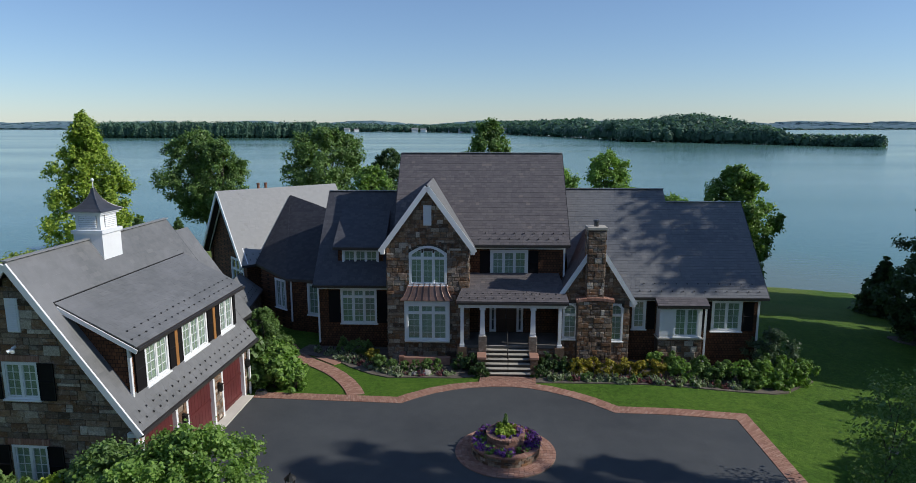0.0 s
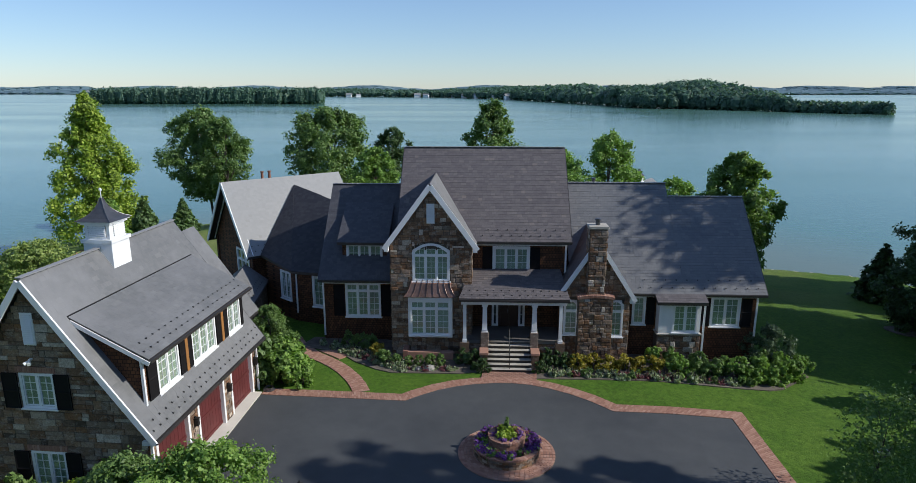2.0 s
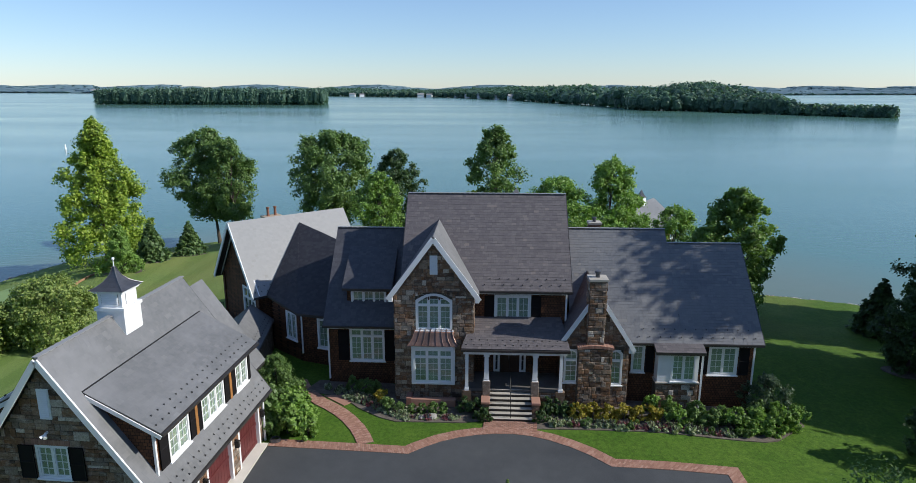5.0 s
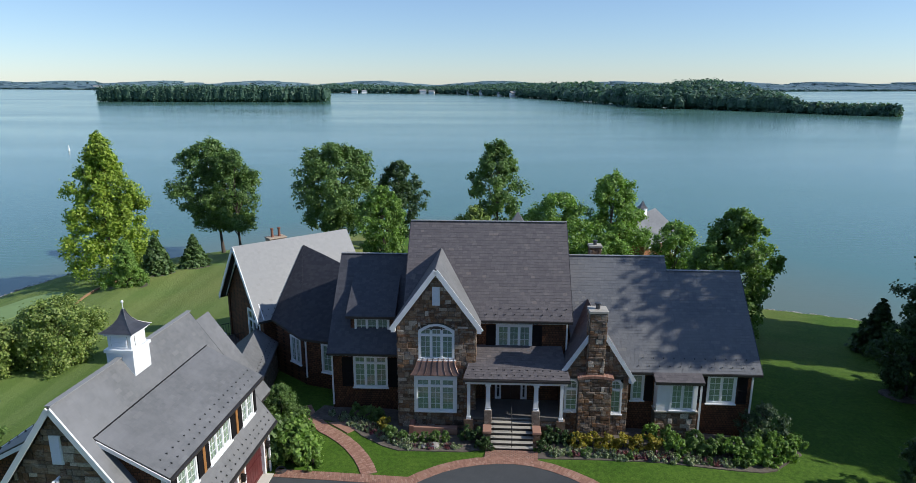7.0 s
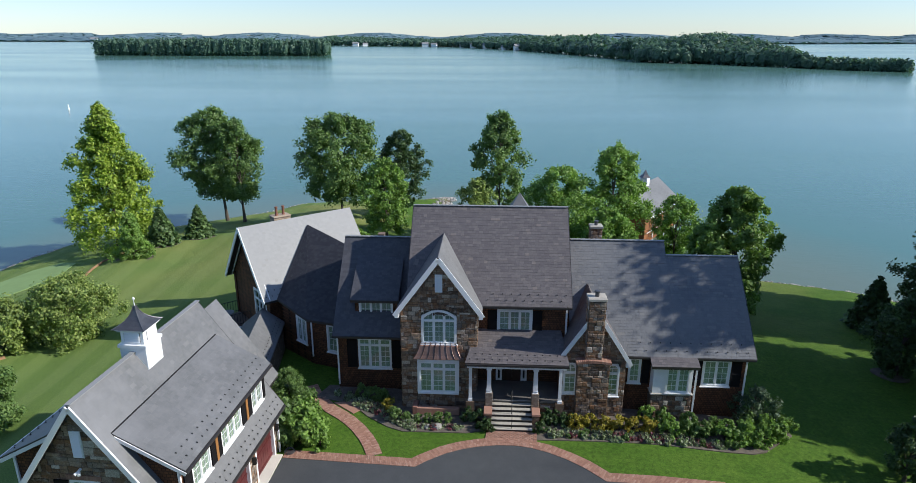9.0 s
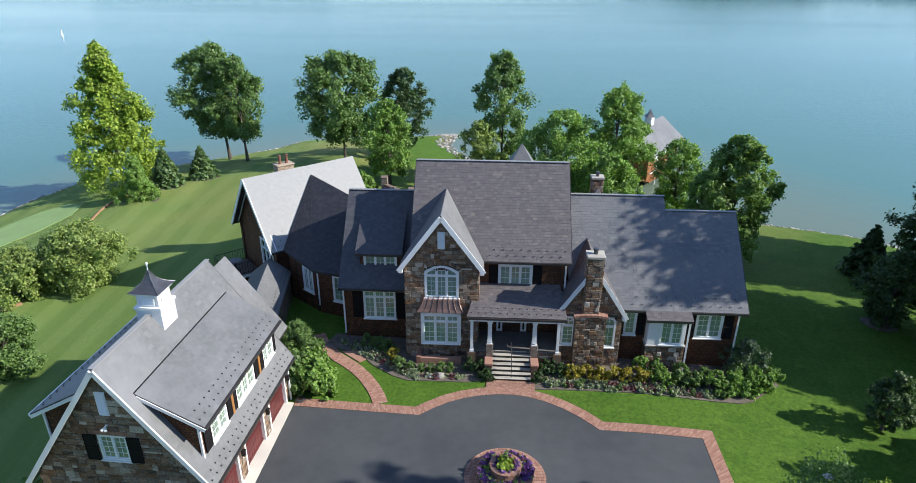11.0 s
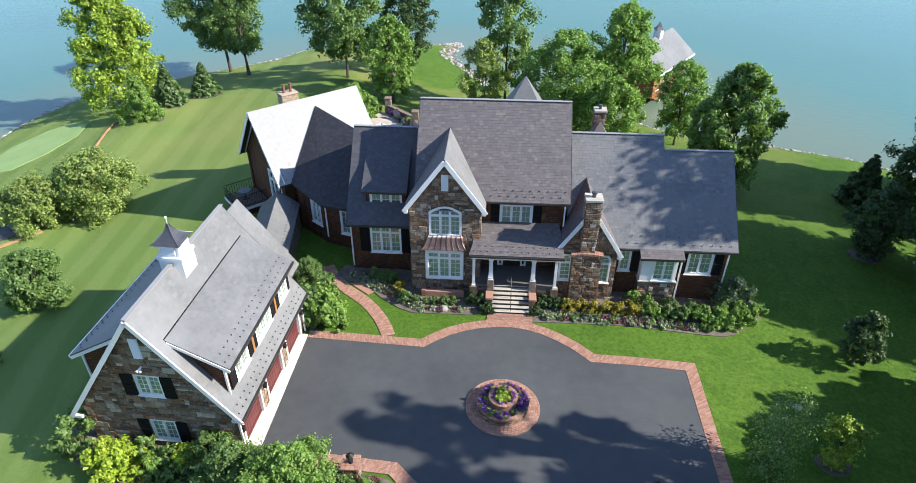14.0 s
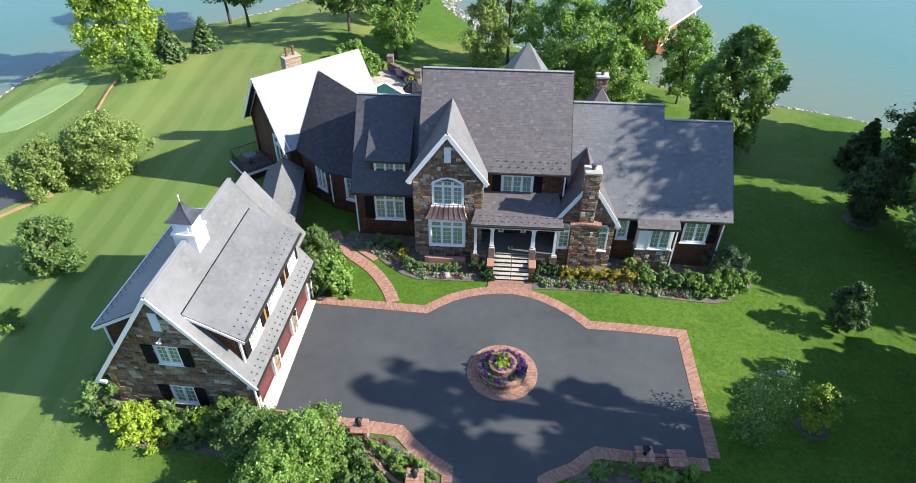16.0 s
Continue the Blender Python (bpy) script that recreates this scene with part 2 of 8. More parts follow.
def asphalt_mat():
    m, nt, b = material("asphalt", 0.8, 0.2)
    v = world_coords(nt)
    big, mid, fine = noise_tex(nt, v, 0.22, 4), noise_tex(nt, v, 1.3, 5), noise_tex(nt, v, 40, 3)
    c = ramp(nt, big, [(0.36, (0.058, 0.063, 0.070)), (0.66, (0.084, 0.090, 0.096))])
    c = mix(nt, 0.22, c, ramp(nt, mid, [(0.36, (0.05, 0.053, 0.058)), (0.64, (0.098, 0.102, 0.106))]))
    c = mix(nt, 0.25, c, ramp(nt, fine, [(0.3, (0.02, 0.02, 0.02)), (0.7, (0.1, 0.1, 0.1))]))
    nt.links.new(c, b.inputs["Base Color"])
    r = ramp(nt, big, [(0.3, (0.5, 0.5, 0.5)), (0.7, (0.72, 0.72, 0.72))])
    nt.links.new(r, b.inputs["Roughness"])
    bump(nt, b, fine, 0.3, 0.01)
    return m


M_ASPHALT = asphalt_mat()


def grass_mat():
    """Mown lawn: stripes on the lake side, dry patches, fine blades; bare wet bank low down by the water."""
    m, nt, b = material("lawn", 0.9, 0.2)
    v = world_coords(nt)
    big, mid, fine = noise_tex(nt, v, 0.09, 4), noise_tex(nt, v, 0.8, 5), noise_tex(nt, v, 22, 4)
    c = ramp(nt, big, [(0.35, (0.052, 0.124, 0.010)), (0.65, (0.080, 0.160, 0.018))])
    c = mix(nt, 0.4, c, ramp(nt, mid, [(0.3, (0.044, 0.106, 0.010)), (0.7, (0.108, 0.176, 0.025))]))
    tuft = noise_tex(nt, v, 4.5, 4, 0.7)
    c = mix(nt, 0.6, c, ramp(nt, tuft, [(0.32, (0.42, 0.48, 0.42)), (0.68, (1.55, 1.45, 1.4))]), "MULTIPLY")
    wv = nt.nodes.new("ShaderNodeTexWave")
    wv.inputs["Scale"].default_value, wv.inputs["Distortion"].default_value = 0.105, 4.5
    nt.links.new(world_coords(nt, (1, 0.45, 0), radians(-2)), wv.inputs["Vector"])
    dry = noise_tex(nt, world_coords(nt, (1, 1, 1)), 0.06, 3)
    g = nt.nodes.new("ShaderNodeNewGeometry")
    sep = nt.nodes.new("ShaderNodeSeparateXYZ")
    nt.links.new(g.outputs["Position"], sep.inputs[0])
    west = ramp(nt, node_map(nt, sep.outputs["X"], -12, -24), [(0.0, (0, 0, 0)), (1.0, (0.75, 0.75, 0.75))])
    c = mix(nt, west, c, ramp(nt, wv.outputs["Fac"], [(0.3, (0.152, 0.226, 0.062)), (0.7, (0.192, 0.264, 0.082))]))
    lake = ramp(nt, node_map(nt, sep.outputs["Y"], 40, 85), [(0.0, (0, 0, 0)), (1.0, (0.85, 0.85, 0.85))])
    c = mix(nt, mix(nt, 1.0, lake, ramp(nt, dry, [(0.42, (0, 0, 0)), (0.62, (1, 1, 1))]), "MULTIPLY"), c, (0.26, 0.26, 0.085))
    c = mix(nt, 0.5, c, ramp(nt, fine, [(0.3, (0.207, 0.224, 0.207)), (0.7, (1.55, 1.5, 1.45))]), "MULTIPLY")
    bank = ramp(nt, node_map(nt, sep.outputs["Z"], -4.6, -3.9), [(0.4, (1, 1, 1)), (0.9, (0, 0, 0))])
    c = mix(nt, bank, c, (0.133, 0.108, 0.075))
    nt.links.new(c, b.inputs["Base Color"])
    bump(nt, b, fine, 0.8, 0.05)
    return m


def node_map(nt, value, a, b):
    mr = nt.nodes.new("ShaderNodeMapRange")
    mr.inputs["From Min"].default_value, mr.inputs["From Max"].default_value = a, b
    nt.links.new(value, mr.inputs["Value"])
    return mr.outputs["Result"]


M_GRASS = grass_mat()
M_GREEN = plain("putting_green_turf", (0.23, 0.33, 0.13), 0.9, 0.12, 3, spec=0.2)


def water_mat():
    m, nt, b = material("lake_water", 0.06, 0.5)
    v = world_coords(nt, (1.0, 1.0, 1.0))
    big = noise_tex(nt, world_coords(nt, (0.35, 1.6, 1)), 0.006, 3)
    c = ramp(nt, big, [(0.3, (0.066, 0.152, 0.122)), (0.7, (0.09, 0.192, 0.158))])
    nt.links.new(c, b.inputs["Base Color"])
    sp = nt.nodes.new("ShaderNodeVectorMath")
    sp.operation = "SUBTRACT"
    sp.inputs[1].default_value = (-5.0, 45.0, -4.5)
    nt.links.new(v, sp.inputs[0])
    sc_ = nt.nodes.new("ShaderNodeVectorMath")
    sc_.operation = "MULTIPLY"
    sc_.inputs[1].default_value = (1 / 52, 1 / 58, 0)
    nt.links.new(sp.outputs[0], sc_.inputs[0])
    ln = nt.nodes.new("ShaderNodeVectorMath")
    ln.operation = "LENGTH"
    nt.links.new(sc_.outputs[0], ln.inputs[0])
    ed = nt.nodes.new("ShaderNodeMath")
    ed.operation = "MULTIPLY_ADD"
    ed.inputs[1].default_value, ed.inputs[2].default_value = 0.16, -0.08
    nt.links.new(noise_tex(nt, v, 0.05, 4), ed.inputs[0])
    su = nt.nodes.new("ShaderNodeMath")
    nt.links.new(ln.outputs["Value"], su.inputs[0])
    nt.links.new(ed.outputs[0], su.inputs[1])
    shallow = ramp(nt, node_map(nt, su.outputs[0], 0.95, 1.35), [(0.1, (0.6, 0.6, 0.6)), (0.9, (0, 0, 0))])
    c = mix(nt, shallow, c, (0.16, 0.17, 0.115))
    nt.links.new(c, b.inputs["Base Color"])
    b.inputs["IOR"].default_value = 1.33
    rip = noise_tex(nt, world_coords(nt, (0.5, 1.0, 1)), 1.1, 4)
    calm = ramp(nt, big, [(0.35, (0.12, 0.12, 0.12)), (0.65, (0.2, 0.2, 0.2))])
    nt.links.new(calm, b.inputs["Roughness"])
    bump(nt, b, rip, 0.25, 0.12)
    return m


M_WATER = water_mat()


def leaf_mat(name, dark, lite, tip=None):
    m, nt, b = material(name, 0.5, 0.35)
    fac = nt.nodes.new("ShaderNodeNewGeometry").outputs["Random Per Island"]
    stops = [(0.0, dark), (0.75, lite), (1.0, tip or lite)]
    c = ramp(nt, fac, stops)
    nz = noise_tex(nt, world_coords(nt), 0.7, 3)
    c = mix(nt, 0.6, c, ramp(nt, nz, [(0.3, (0.6, 0.6, 0.6)), (0.7, (1.25, 1.2, 1.1))]), "MULTIPLY")
    nt.links.new(c, b.inputs["Base Color"])
    out = nt.nodes["Material Output"]
    tl = nt.nodes.new("ShaderNodeBsdfTranslucent")
    nt.links.new(mix(nt, 1.0, c, (1.25, 1.45, 0.75), "MULTIPLY"), tl.inputs["Color"])
    mx = nt.nodes.new("ShaderNodeMixShader")
    mx.inputs[0].default_value = 0.33
    nt.links.new(b.outputs[0], mx.inputs[1])
    nt.links.new(tl.outputs[0], mx.inputs[2])
    nt.links.new(mx.outputs[0], out.inputs["Surface"])
    return m


L_MID = leaf_mat("leaf_mid", (0.082, 0.15, 0.045), (0.165, 0.262, 0.078), (0.2, 0.3, 0.095))
L_DARK = leaf_mat("leaf_dark", (0.034, 0.072, 0.03), (0.09, 0.15, 0.055))
L_YELLOW = leaf_mat("leaf_yellow_green", (0.15, 0.245, 0.03), (0.33, 0.43, 0.065), (0.4, 0.48, 0.085))
L_LIGHT = leaf_mat("leaf_light", (0.115, 0.215, 0.045), (0.235, 0.37, 0.085), (0.28, 0.41, 0.105))
L_MAPLE = leaf_mat("leaf_maple", (0.1, 0.18, 0.045), (0.205, 0.32, 0.08), (0.25, 0.36, 0.1))
L_OLIVE = leaf_mat("leaf_olive", (0.135, 0.205, 0.055), (0.3, 0.385, 0.11), (0.38, 0.43, 0.145))
L_LIME = leaf_mat("leaf_lime", (0.2, 0.3, 0.03), (0.4, 0.51, 0.06), (0.47, 0.54, 0.085))
L_GOLD = leaf_mat("leaf_gold", (0.163, 0.169, 0.024), (0.413, 0.344, 0.050), (0.537, 0.388, 0.066))
L_BLUE = leaf_mat("needle_blue_green", (0.041, 0.082, 0.049), (0.112, 0.163, 0.095))
L_SPRUCE = leaf_mat("needle_green", (0.07, 0.13, 0.05), (0.17, 0.26, 0.1))
L_PALE = leaf_mat("leaf_pale_variegated", (0.09, 0.15, 0.05), (0.42, 0.46, 0.33))
L_PURPLE = leaf_mat("petal_purple", (0.1, 0.03, 0.22), (0.25, 0.1, 0.45), (0.06, 0.12, 0.03))
L_PINK = leaf_mat("petal_pink_red", (0.14, 0.03, 0.05), (0.34, 0.12, 0.16), (0.1, 0.17, 0.05))
# woods green lightened and blued, painting in haze over the water
L_FAR = leaf_mat("far_woods_haze", (0.052, 0.110, 0.083), (0.104, 0.189, 0.131))
# blue-grey base colour carries the distance haze of the hills
L_HAZE = leaf_mat("hills_haze_tint", (0.16, 0.255, 0.31), (0.185, 0.285, 0.34))

# ---- builders ----
def thing(name, m=None, label="", category="", group="", kind=""):
    ob = new(name)
    ob.empty_display_size = 0.2
    if m is not None:
        ob.matrix_basis = m
    return tagged(ob, label, category, group, kind)


def mesh_of(name, bm, mat):
    me = bpy.data.meshes.new(name)
    bm.normal_update()
    bm.to_mesh(me)
    bm.free()
    me.materials.append(mat)
    return me


def part(name, bm, mat, parent=None, label="", kind=""):
    ob = new(name, mesh_of(name, bm, mat))
    ob.parent = parent
    return tagged(ob, label, kind=kind)


def piece(name, me, parent, m):
    ob = new(name, me)
    ob.parent = parent
    ob.matrix_basis = m
    return ob


def box(bm, x0, x1, y0, y1, z0, z1):
    v = [bm.verts.new((x, y, z)) for z in (z0, z1) for y in (y0, y1) for x in (x0, x1)]
    for f in ((0, 2, 3, 1), (4, 5, 7, 6), (0, 1, 5, 4), (2, 6, 7, 3), (0, 4, 6, 2), (1, 3, 7, 5)):
        bm.faces.new([v[i] for i in f])
    return bm


def boxes(*rows):
    bm = bmesh.new()
    for r in rows:
        box(bm, *r)
    return bm


def soften(bm, w=0.02, seg=1):
    bmesh.ops.bevel(bm, geom=list(bm.edges), offset=w, segments=seg, affect="EDGES", profile=0.5)
    return bm


def slab(bm, pts, drop):
    """A flat polygon with thickness, hanging by the vector drop under pts."""
    top = [bm.verts.new(p) for p in pts]
    low = [bm.verts.new(Vector(p) + Vector(drop)) for p in pts]
    f = bm.faces.new(top)
    bm.faces.new(low[::-1])
    n = len(pts)
    for i in range(n):
        bm.faces.new((top[i], low[i], low[(i + 1) % n], top[(i + 1) % n]))
    return bm


def fix(bm):
    bmesh.ops.recalc_face_normals(bm, faces=bm.faces)
    return bm


def beam(bm, a, b, w, h):
    """A board from a to b, w across and h high."""
    a, b = Vector(a), Vector(b)
    d = (b - a).normalized()
    side = d.cross(Vector((0, 0, 1)))
    side = side.normalized() if side.length > 1e-4 else Vector((1, 0, 0))
    up = side.cross(d).normalized()
    c = []
    for p in (a, b):
        for s, t in ((-1, -1), (1, -1), (1, 1), (-1, 1)):
            c.append(bm.verts.new(p + side * s * w / 2 + up * t * h / 2))
    for f in ((3, 2, 1, 0), (4, 5, 6, 7), (0, 1, 5, 4), (1, 2, 6, 5), (2, 3, 7, 6), (3, 0, 4, 7)):
        bm.faces.new([c[i] for i in f])
    return bm


def tube(bm, a, b, r0, r1, n=8):
    a, b = Vector(a), Vector(b)
    q = (b - a).to_track_quat("Z", "Y")
    rings = []
    for p, r in ((a, r0), (b, r1)):
        rings.append([bm.verts.new(p + q @ Vector((r * math.cos(6.28318 * i / n), r * math.sin(6.28318 * i / n), 0))) for i in range(n)])
    for i in range(n):
        bm.faces.new((rings[0][i], rings[0][(i + 1) % n], rings[1][(i + 1) % n], rings[1][i]))
    bm.faces.new(rings[0][::-1])
    bm.faces.new(rings[1])
    return bm


def lathe(bm, cx, cy, prof, n=24):
    """A turned form from (radius, height) rows, closed at both ends."""
    rings = [[bm.verts.new((cx + r * math.cos(6.28318 * i / n), cy + r * math.sin(6.28318 * i / n), z)) for i in range(n)] for r, z in prof]
    for a, b in zip(rings, rings[1:]):
        for i in range(n):
            bm.faces.new((a[i], a[(i + 1) % n], b[(i + 1) % n], b[i]))
    bm.faces.new(rings[0][::-1])
    bm.faces.new(rings[-1])
    return bm


def inside(x, y, poly):
    hit = False
    for (x0, y0), (x1, y1) in zip(poly, poly[1:] + poly[:1]):
        if (y0 > y) != (y1 > y) and x < (x1 - x0) * (y - y0) / (y1 - y0) + x0:
            hit = not hit
    return hit


def span(poly, y):
    """The x range of a convex polygon at height y."""
    xs = []
    for (x0, y0), (x1, y1) in zip(poly, poly[1:] + poly[:1]):
        if (y0 > y) != (y1 > y):
            xs.append((x1 - x0) * (y - y0) / (y1 - y0) + x0)
    return (min(xs), max(xs)) if len(xs) >= 2 else None


def raw_mesh(name, verts, faces, mat):
    me = bpy.data.meshes.new(name)
    me.from_pydata(verts, [], faces)
    me.materials.append(mat)
    me.update()
    return me


BOX_F = ((0, 2, 3, 1), (4, 5, 7, 6), (0, 1, 5, 4), (2, 6, 7, 3), (0, 4, 6, 2), (1, 3, 7, 5))


def unit_block(name, mat, bev=0.08):
    """A block of size one, its front edges worn, to be scaled for each piece."""
    bm = box(bmesh.new(), -0.5, 0.5, -0.5, 0.5, -0.5, 0.5)
    bmesh.ops.bevel(bm, geom=[e for e in bm.edges if all(v.co.z > 0 for v in e.verts)], offset=bev, segments=1, affect="EDGES")
    return mesh_of(name, bm, mat)


def flat_pieces(cells, thick):
    """Joined blocks lying on a plane: each cell is (x0, x1, y0, y1, lift, tilt[, x0 at y1, x1 at y1]) in plane coordinates."""
    vs, fs = [], []
    for x0, x1, y0, y1, lift, tilt, *up in cells:
        i = len(vs)
        for z in (-thick, 0):
            for y, k, xs in ((y0, tilt, (x0, x1)), (y1, 0, up or (x0, x1))):
                for x in xs:
                    vs.append((x, y, z + lift + (k if z == 0 else 0)))
        fs += [tuple(i + j for j in f) for f in BOX_F[1:]]
    return vs, fs


def plane_matrix(o, ux, vy):
    ux, vy = Vector(ux).normalized(), Vector(vy)
    n = ux.cross(vy).normalized()
    vy = n.cross(ux)
    m = Matrix((ux, vy, n)).transposed().to_4x4()
    m.translation = o
    return m


def slates(parent, o, ux, vy, poly, mat, one=None, singles=0, course=0.19, width=0.26, seed=1, name="slates", step=1.0):
    """Slate courses on a roof plane: o is the origin at the eave, ux along the eave, vy up the slope, poly the outline."""
    rnd = random.Random(seed)
    m = plane_matrix(o, ux, vy)
    y0, y1 = min(p[1] for p in poly), max(p[1] for p in poly)
    cells = []
    row = 0
    y = y0
    while y < y1 - 0.03:
        top = min(y + course, y1)
        s, u = span(poly, y + 0.002), span(poly, top - 0.004)
        if s and u:
            lo, hi = min(s[0], u[0]), max(s[1], u[1])
            x = lo - (row % 2) * width / 2
            while x < hi:
                w = width * rnd.uniform(0.75, 1.25)
                e = x + w - 0.006 * step
                a, b = min(max(x, s[0]), s[1]), max(min(e, s[1]), s[0])
                c, d = min(max(x, u[0]), u[1]), max(min(e, u[1]), u[0])
                if (b - a) + (d - c) > 0.04:
                    cells.append((a, b, y - (0.015 if row else 0), top, 0.012 + step * rnd.uniform(-0.0015, 0.002), step * (0.009 + rnd.uniform(0, 0.003)), c, d))
                x += w
        y += course
        row += 1
    alone, cells = cells[:singles], cells[singles:]
    if alone:
        unit = unit_block("slate", one, 0.03)
        for a, b, c, d, lift, tilt, _, _ in alone:
            t = Matrix.Translation(((a + b) / 2, (c + d) / 2, lift)) @ Euler((-math.atan2(tilt, d - c), 0, 0)).to_matrix().to_4x4() @ Matrix.Diagonal((b - a, d - c, 0.025, 1))
            piece("slate", unit, parent, m @ t)
    if cells:
        vs, fs = flat_pieces(cells, 0.02)
        ob = new(name, raw_mesh(name, vs, fs, mat))
        ob.parent, ob.matrix_basis = parent, m
        tagged(ob, kind="stuff")
    return m


GUARD = None


def snow_guards(parent, o, ux, vy, length, rows=((0.35, 0.0), (0.75, 0.22)), step=0.44, start=0.25):
    """Small black snow guards in two staggered rows above an eave."""
    global GUARD
    if GUARD is None:
        bm = boxes((-0.028, 0.028, -0.04, 0.04, 0, 0.008), (-0.028, 0.028, -0.012, 0.0, 0.008, 0.045))
        GUARD = mesh_of("snow_guard", bm, M_IRON)
    m = plane_matrix(o, ux, vy)
    for h, off in rows:
        x = start + off
        while x < length - 0.15:
            piece("snow_guard", GUARD, parent, m @ Matrix.Translation((x, h, 0.03)))
            x += step


def wall_cells(u0, u1, z0, z1, holes):
    us = sorted({u0, u1, *[max(u0, min(u1, h[i])) for h in holes for i in (0, 1)]})
    zs = sorted({z0, z1, *[max(z0, min(z1, h[i])) for h in holes for i in (2, 3)]})
    out = []
    for a, b in zip(us, us[1:]):
        for c, d in zip(zs, zs[1:]):
            mu, mz = (a + b) / 2, (c + d) / 2
            if not any(h[0] < mu < h[1] and h[2] < mz < h[3] for h in holes):
                out.append((a, b, c, d))
    return out


def wall(name, parent, m, u0, u1, z0, z1, holes, mat, thick=0.3, gable=None, label=""):
    """A wall in the plane y=0 of m (its outer face), with thickness behind, holes through it and a pointed top (gable: points)."""
    bm = bmesh.new()
    for a, b, c, d in wall_cells(u0, u1, z0, z1, holes):
        box(bm, a, b, 0, thick, c, d)
    if gable:
        slab(bm, [(u, 0, z) for u, z in gable], (0, thick, 0))
    bmesh.ops.remove_doubles(bm, verts=bm.verts, dist=0.001)
    ob = part(name, fix(bm), mat, parent, label)
    ob.matrix_basis = m
    return ob


def stones(parent, poly, holes, seed, singles=300, hmin=0.12, hmax=0.34, wmin=0.18, wmax=0.62, proud=0.035):
    """Rough field stones in uneven courses on the outer face of a wall (its plane y=0, facing -y)."""
    rnd = random.Random(seed)
    z0, z1 = min(p[1] for p in poly), max(p[1] for p in poly)
    cells, z = [], z0
    while z < z1 - 0.06:
        h = min(rnd.uniform(hmin, hmax), z1 - z)
        u = min(p[0] for p in poly) - rnd.uniform(0, 0.3)
        while u < max(p[0] for p in poly):
            w = rnd.uniform(wmin, wmax)
            split = rnd.random() < 0.3 and h > 0.24
            for c, d in (((z, z + h * 0.52), (z + h * 0.52, z + h)) if split else ((z, z + h),)):
                s = span(poly, (c + d) / 2)
                if s:
                    a, b = max(u, s[0]), min(u + w, s[1])
                    for ho in holes:
                        if d > ho[2] + 0.02 and c < ho[3] - 0.02:
                            if a < ho[0] < b and b <= ho[1] + 0.4:
                                b = min(b, ho[0])
                            elif a < ho[1] < b:
                                a = max(a, ho[1])
                            elif a >= ho[0] and b <= ho[1]:
                                a = b
                    if b - a > 0.06:
                        cells.append((a + 0.012, b - 0.012, c + 0.01, d - 0.01, proud * rnd.uniform(0.4, 1.5), rnd.uniform(-0.01, 0.01)))
            u += w
        z += h
    rnd.shuffle(cells)
    alone, rest = cells[:singles], cells[singles:]
    unit = unit_block("stone", M_STONE_ONE, 0.1)
    face = Matrix(((1, 0, 0, 0), (0, 0, -1, 0), (0, 1, 0, 0), (0, 0, 0, 1)))
    for a, b, c, d, lift, t in alone:
        mm = face @ Matrix.Translation(((a + b) / 2, (c + d) / 2, lift - 0.05)) @ Euler((t, t, t * 1.5)).to_matrix().to_4x4() @ Matrix.Diagonal((b - a, d - c, 0.1, 1))
        piece("stone", unit, parent, mm)
    if rest:
        vs, fs = flat_pieces([(a, b, c, d, lift, t) for a, b, c, d, lift, t in rest], 0.08)
        ob = new("stones", raw_mesh("stones", vs, fs, M_STONE))
        ob.parent, ob.matrix_basis = parent, face
        tagged(ob, kind="stuff")


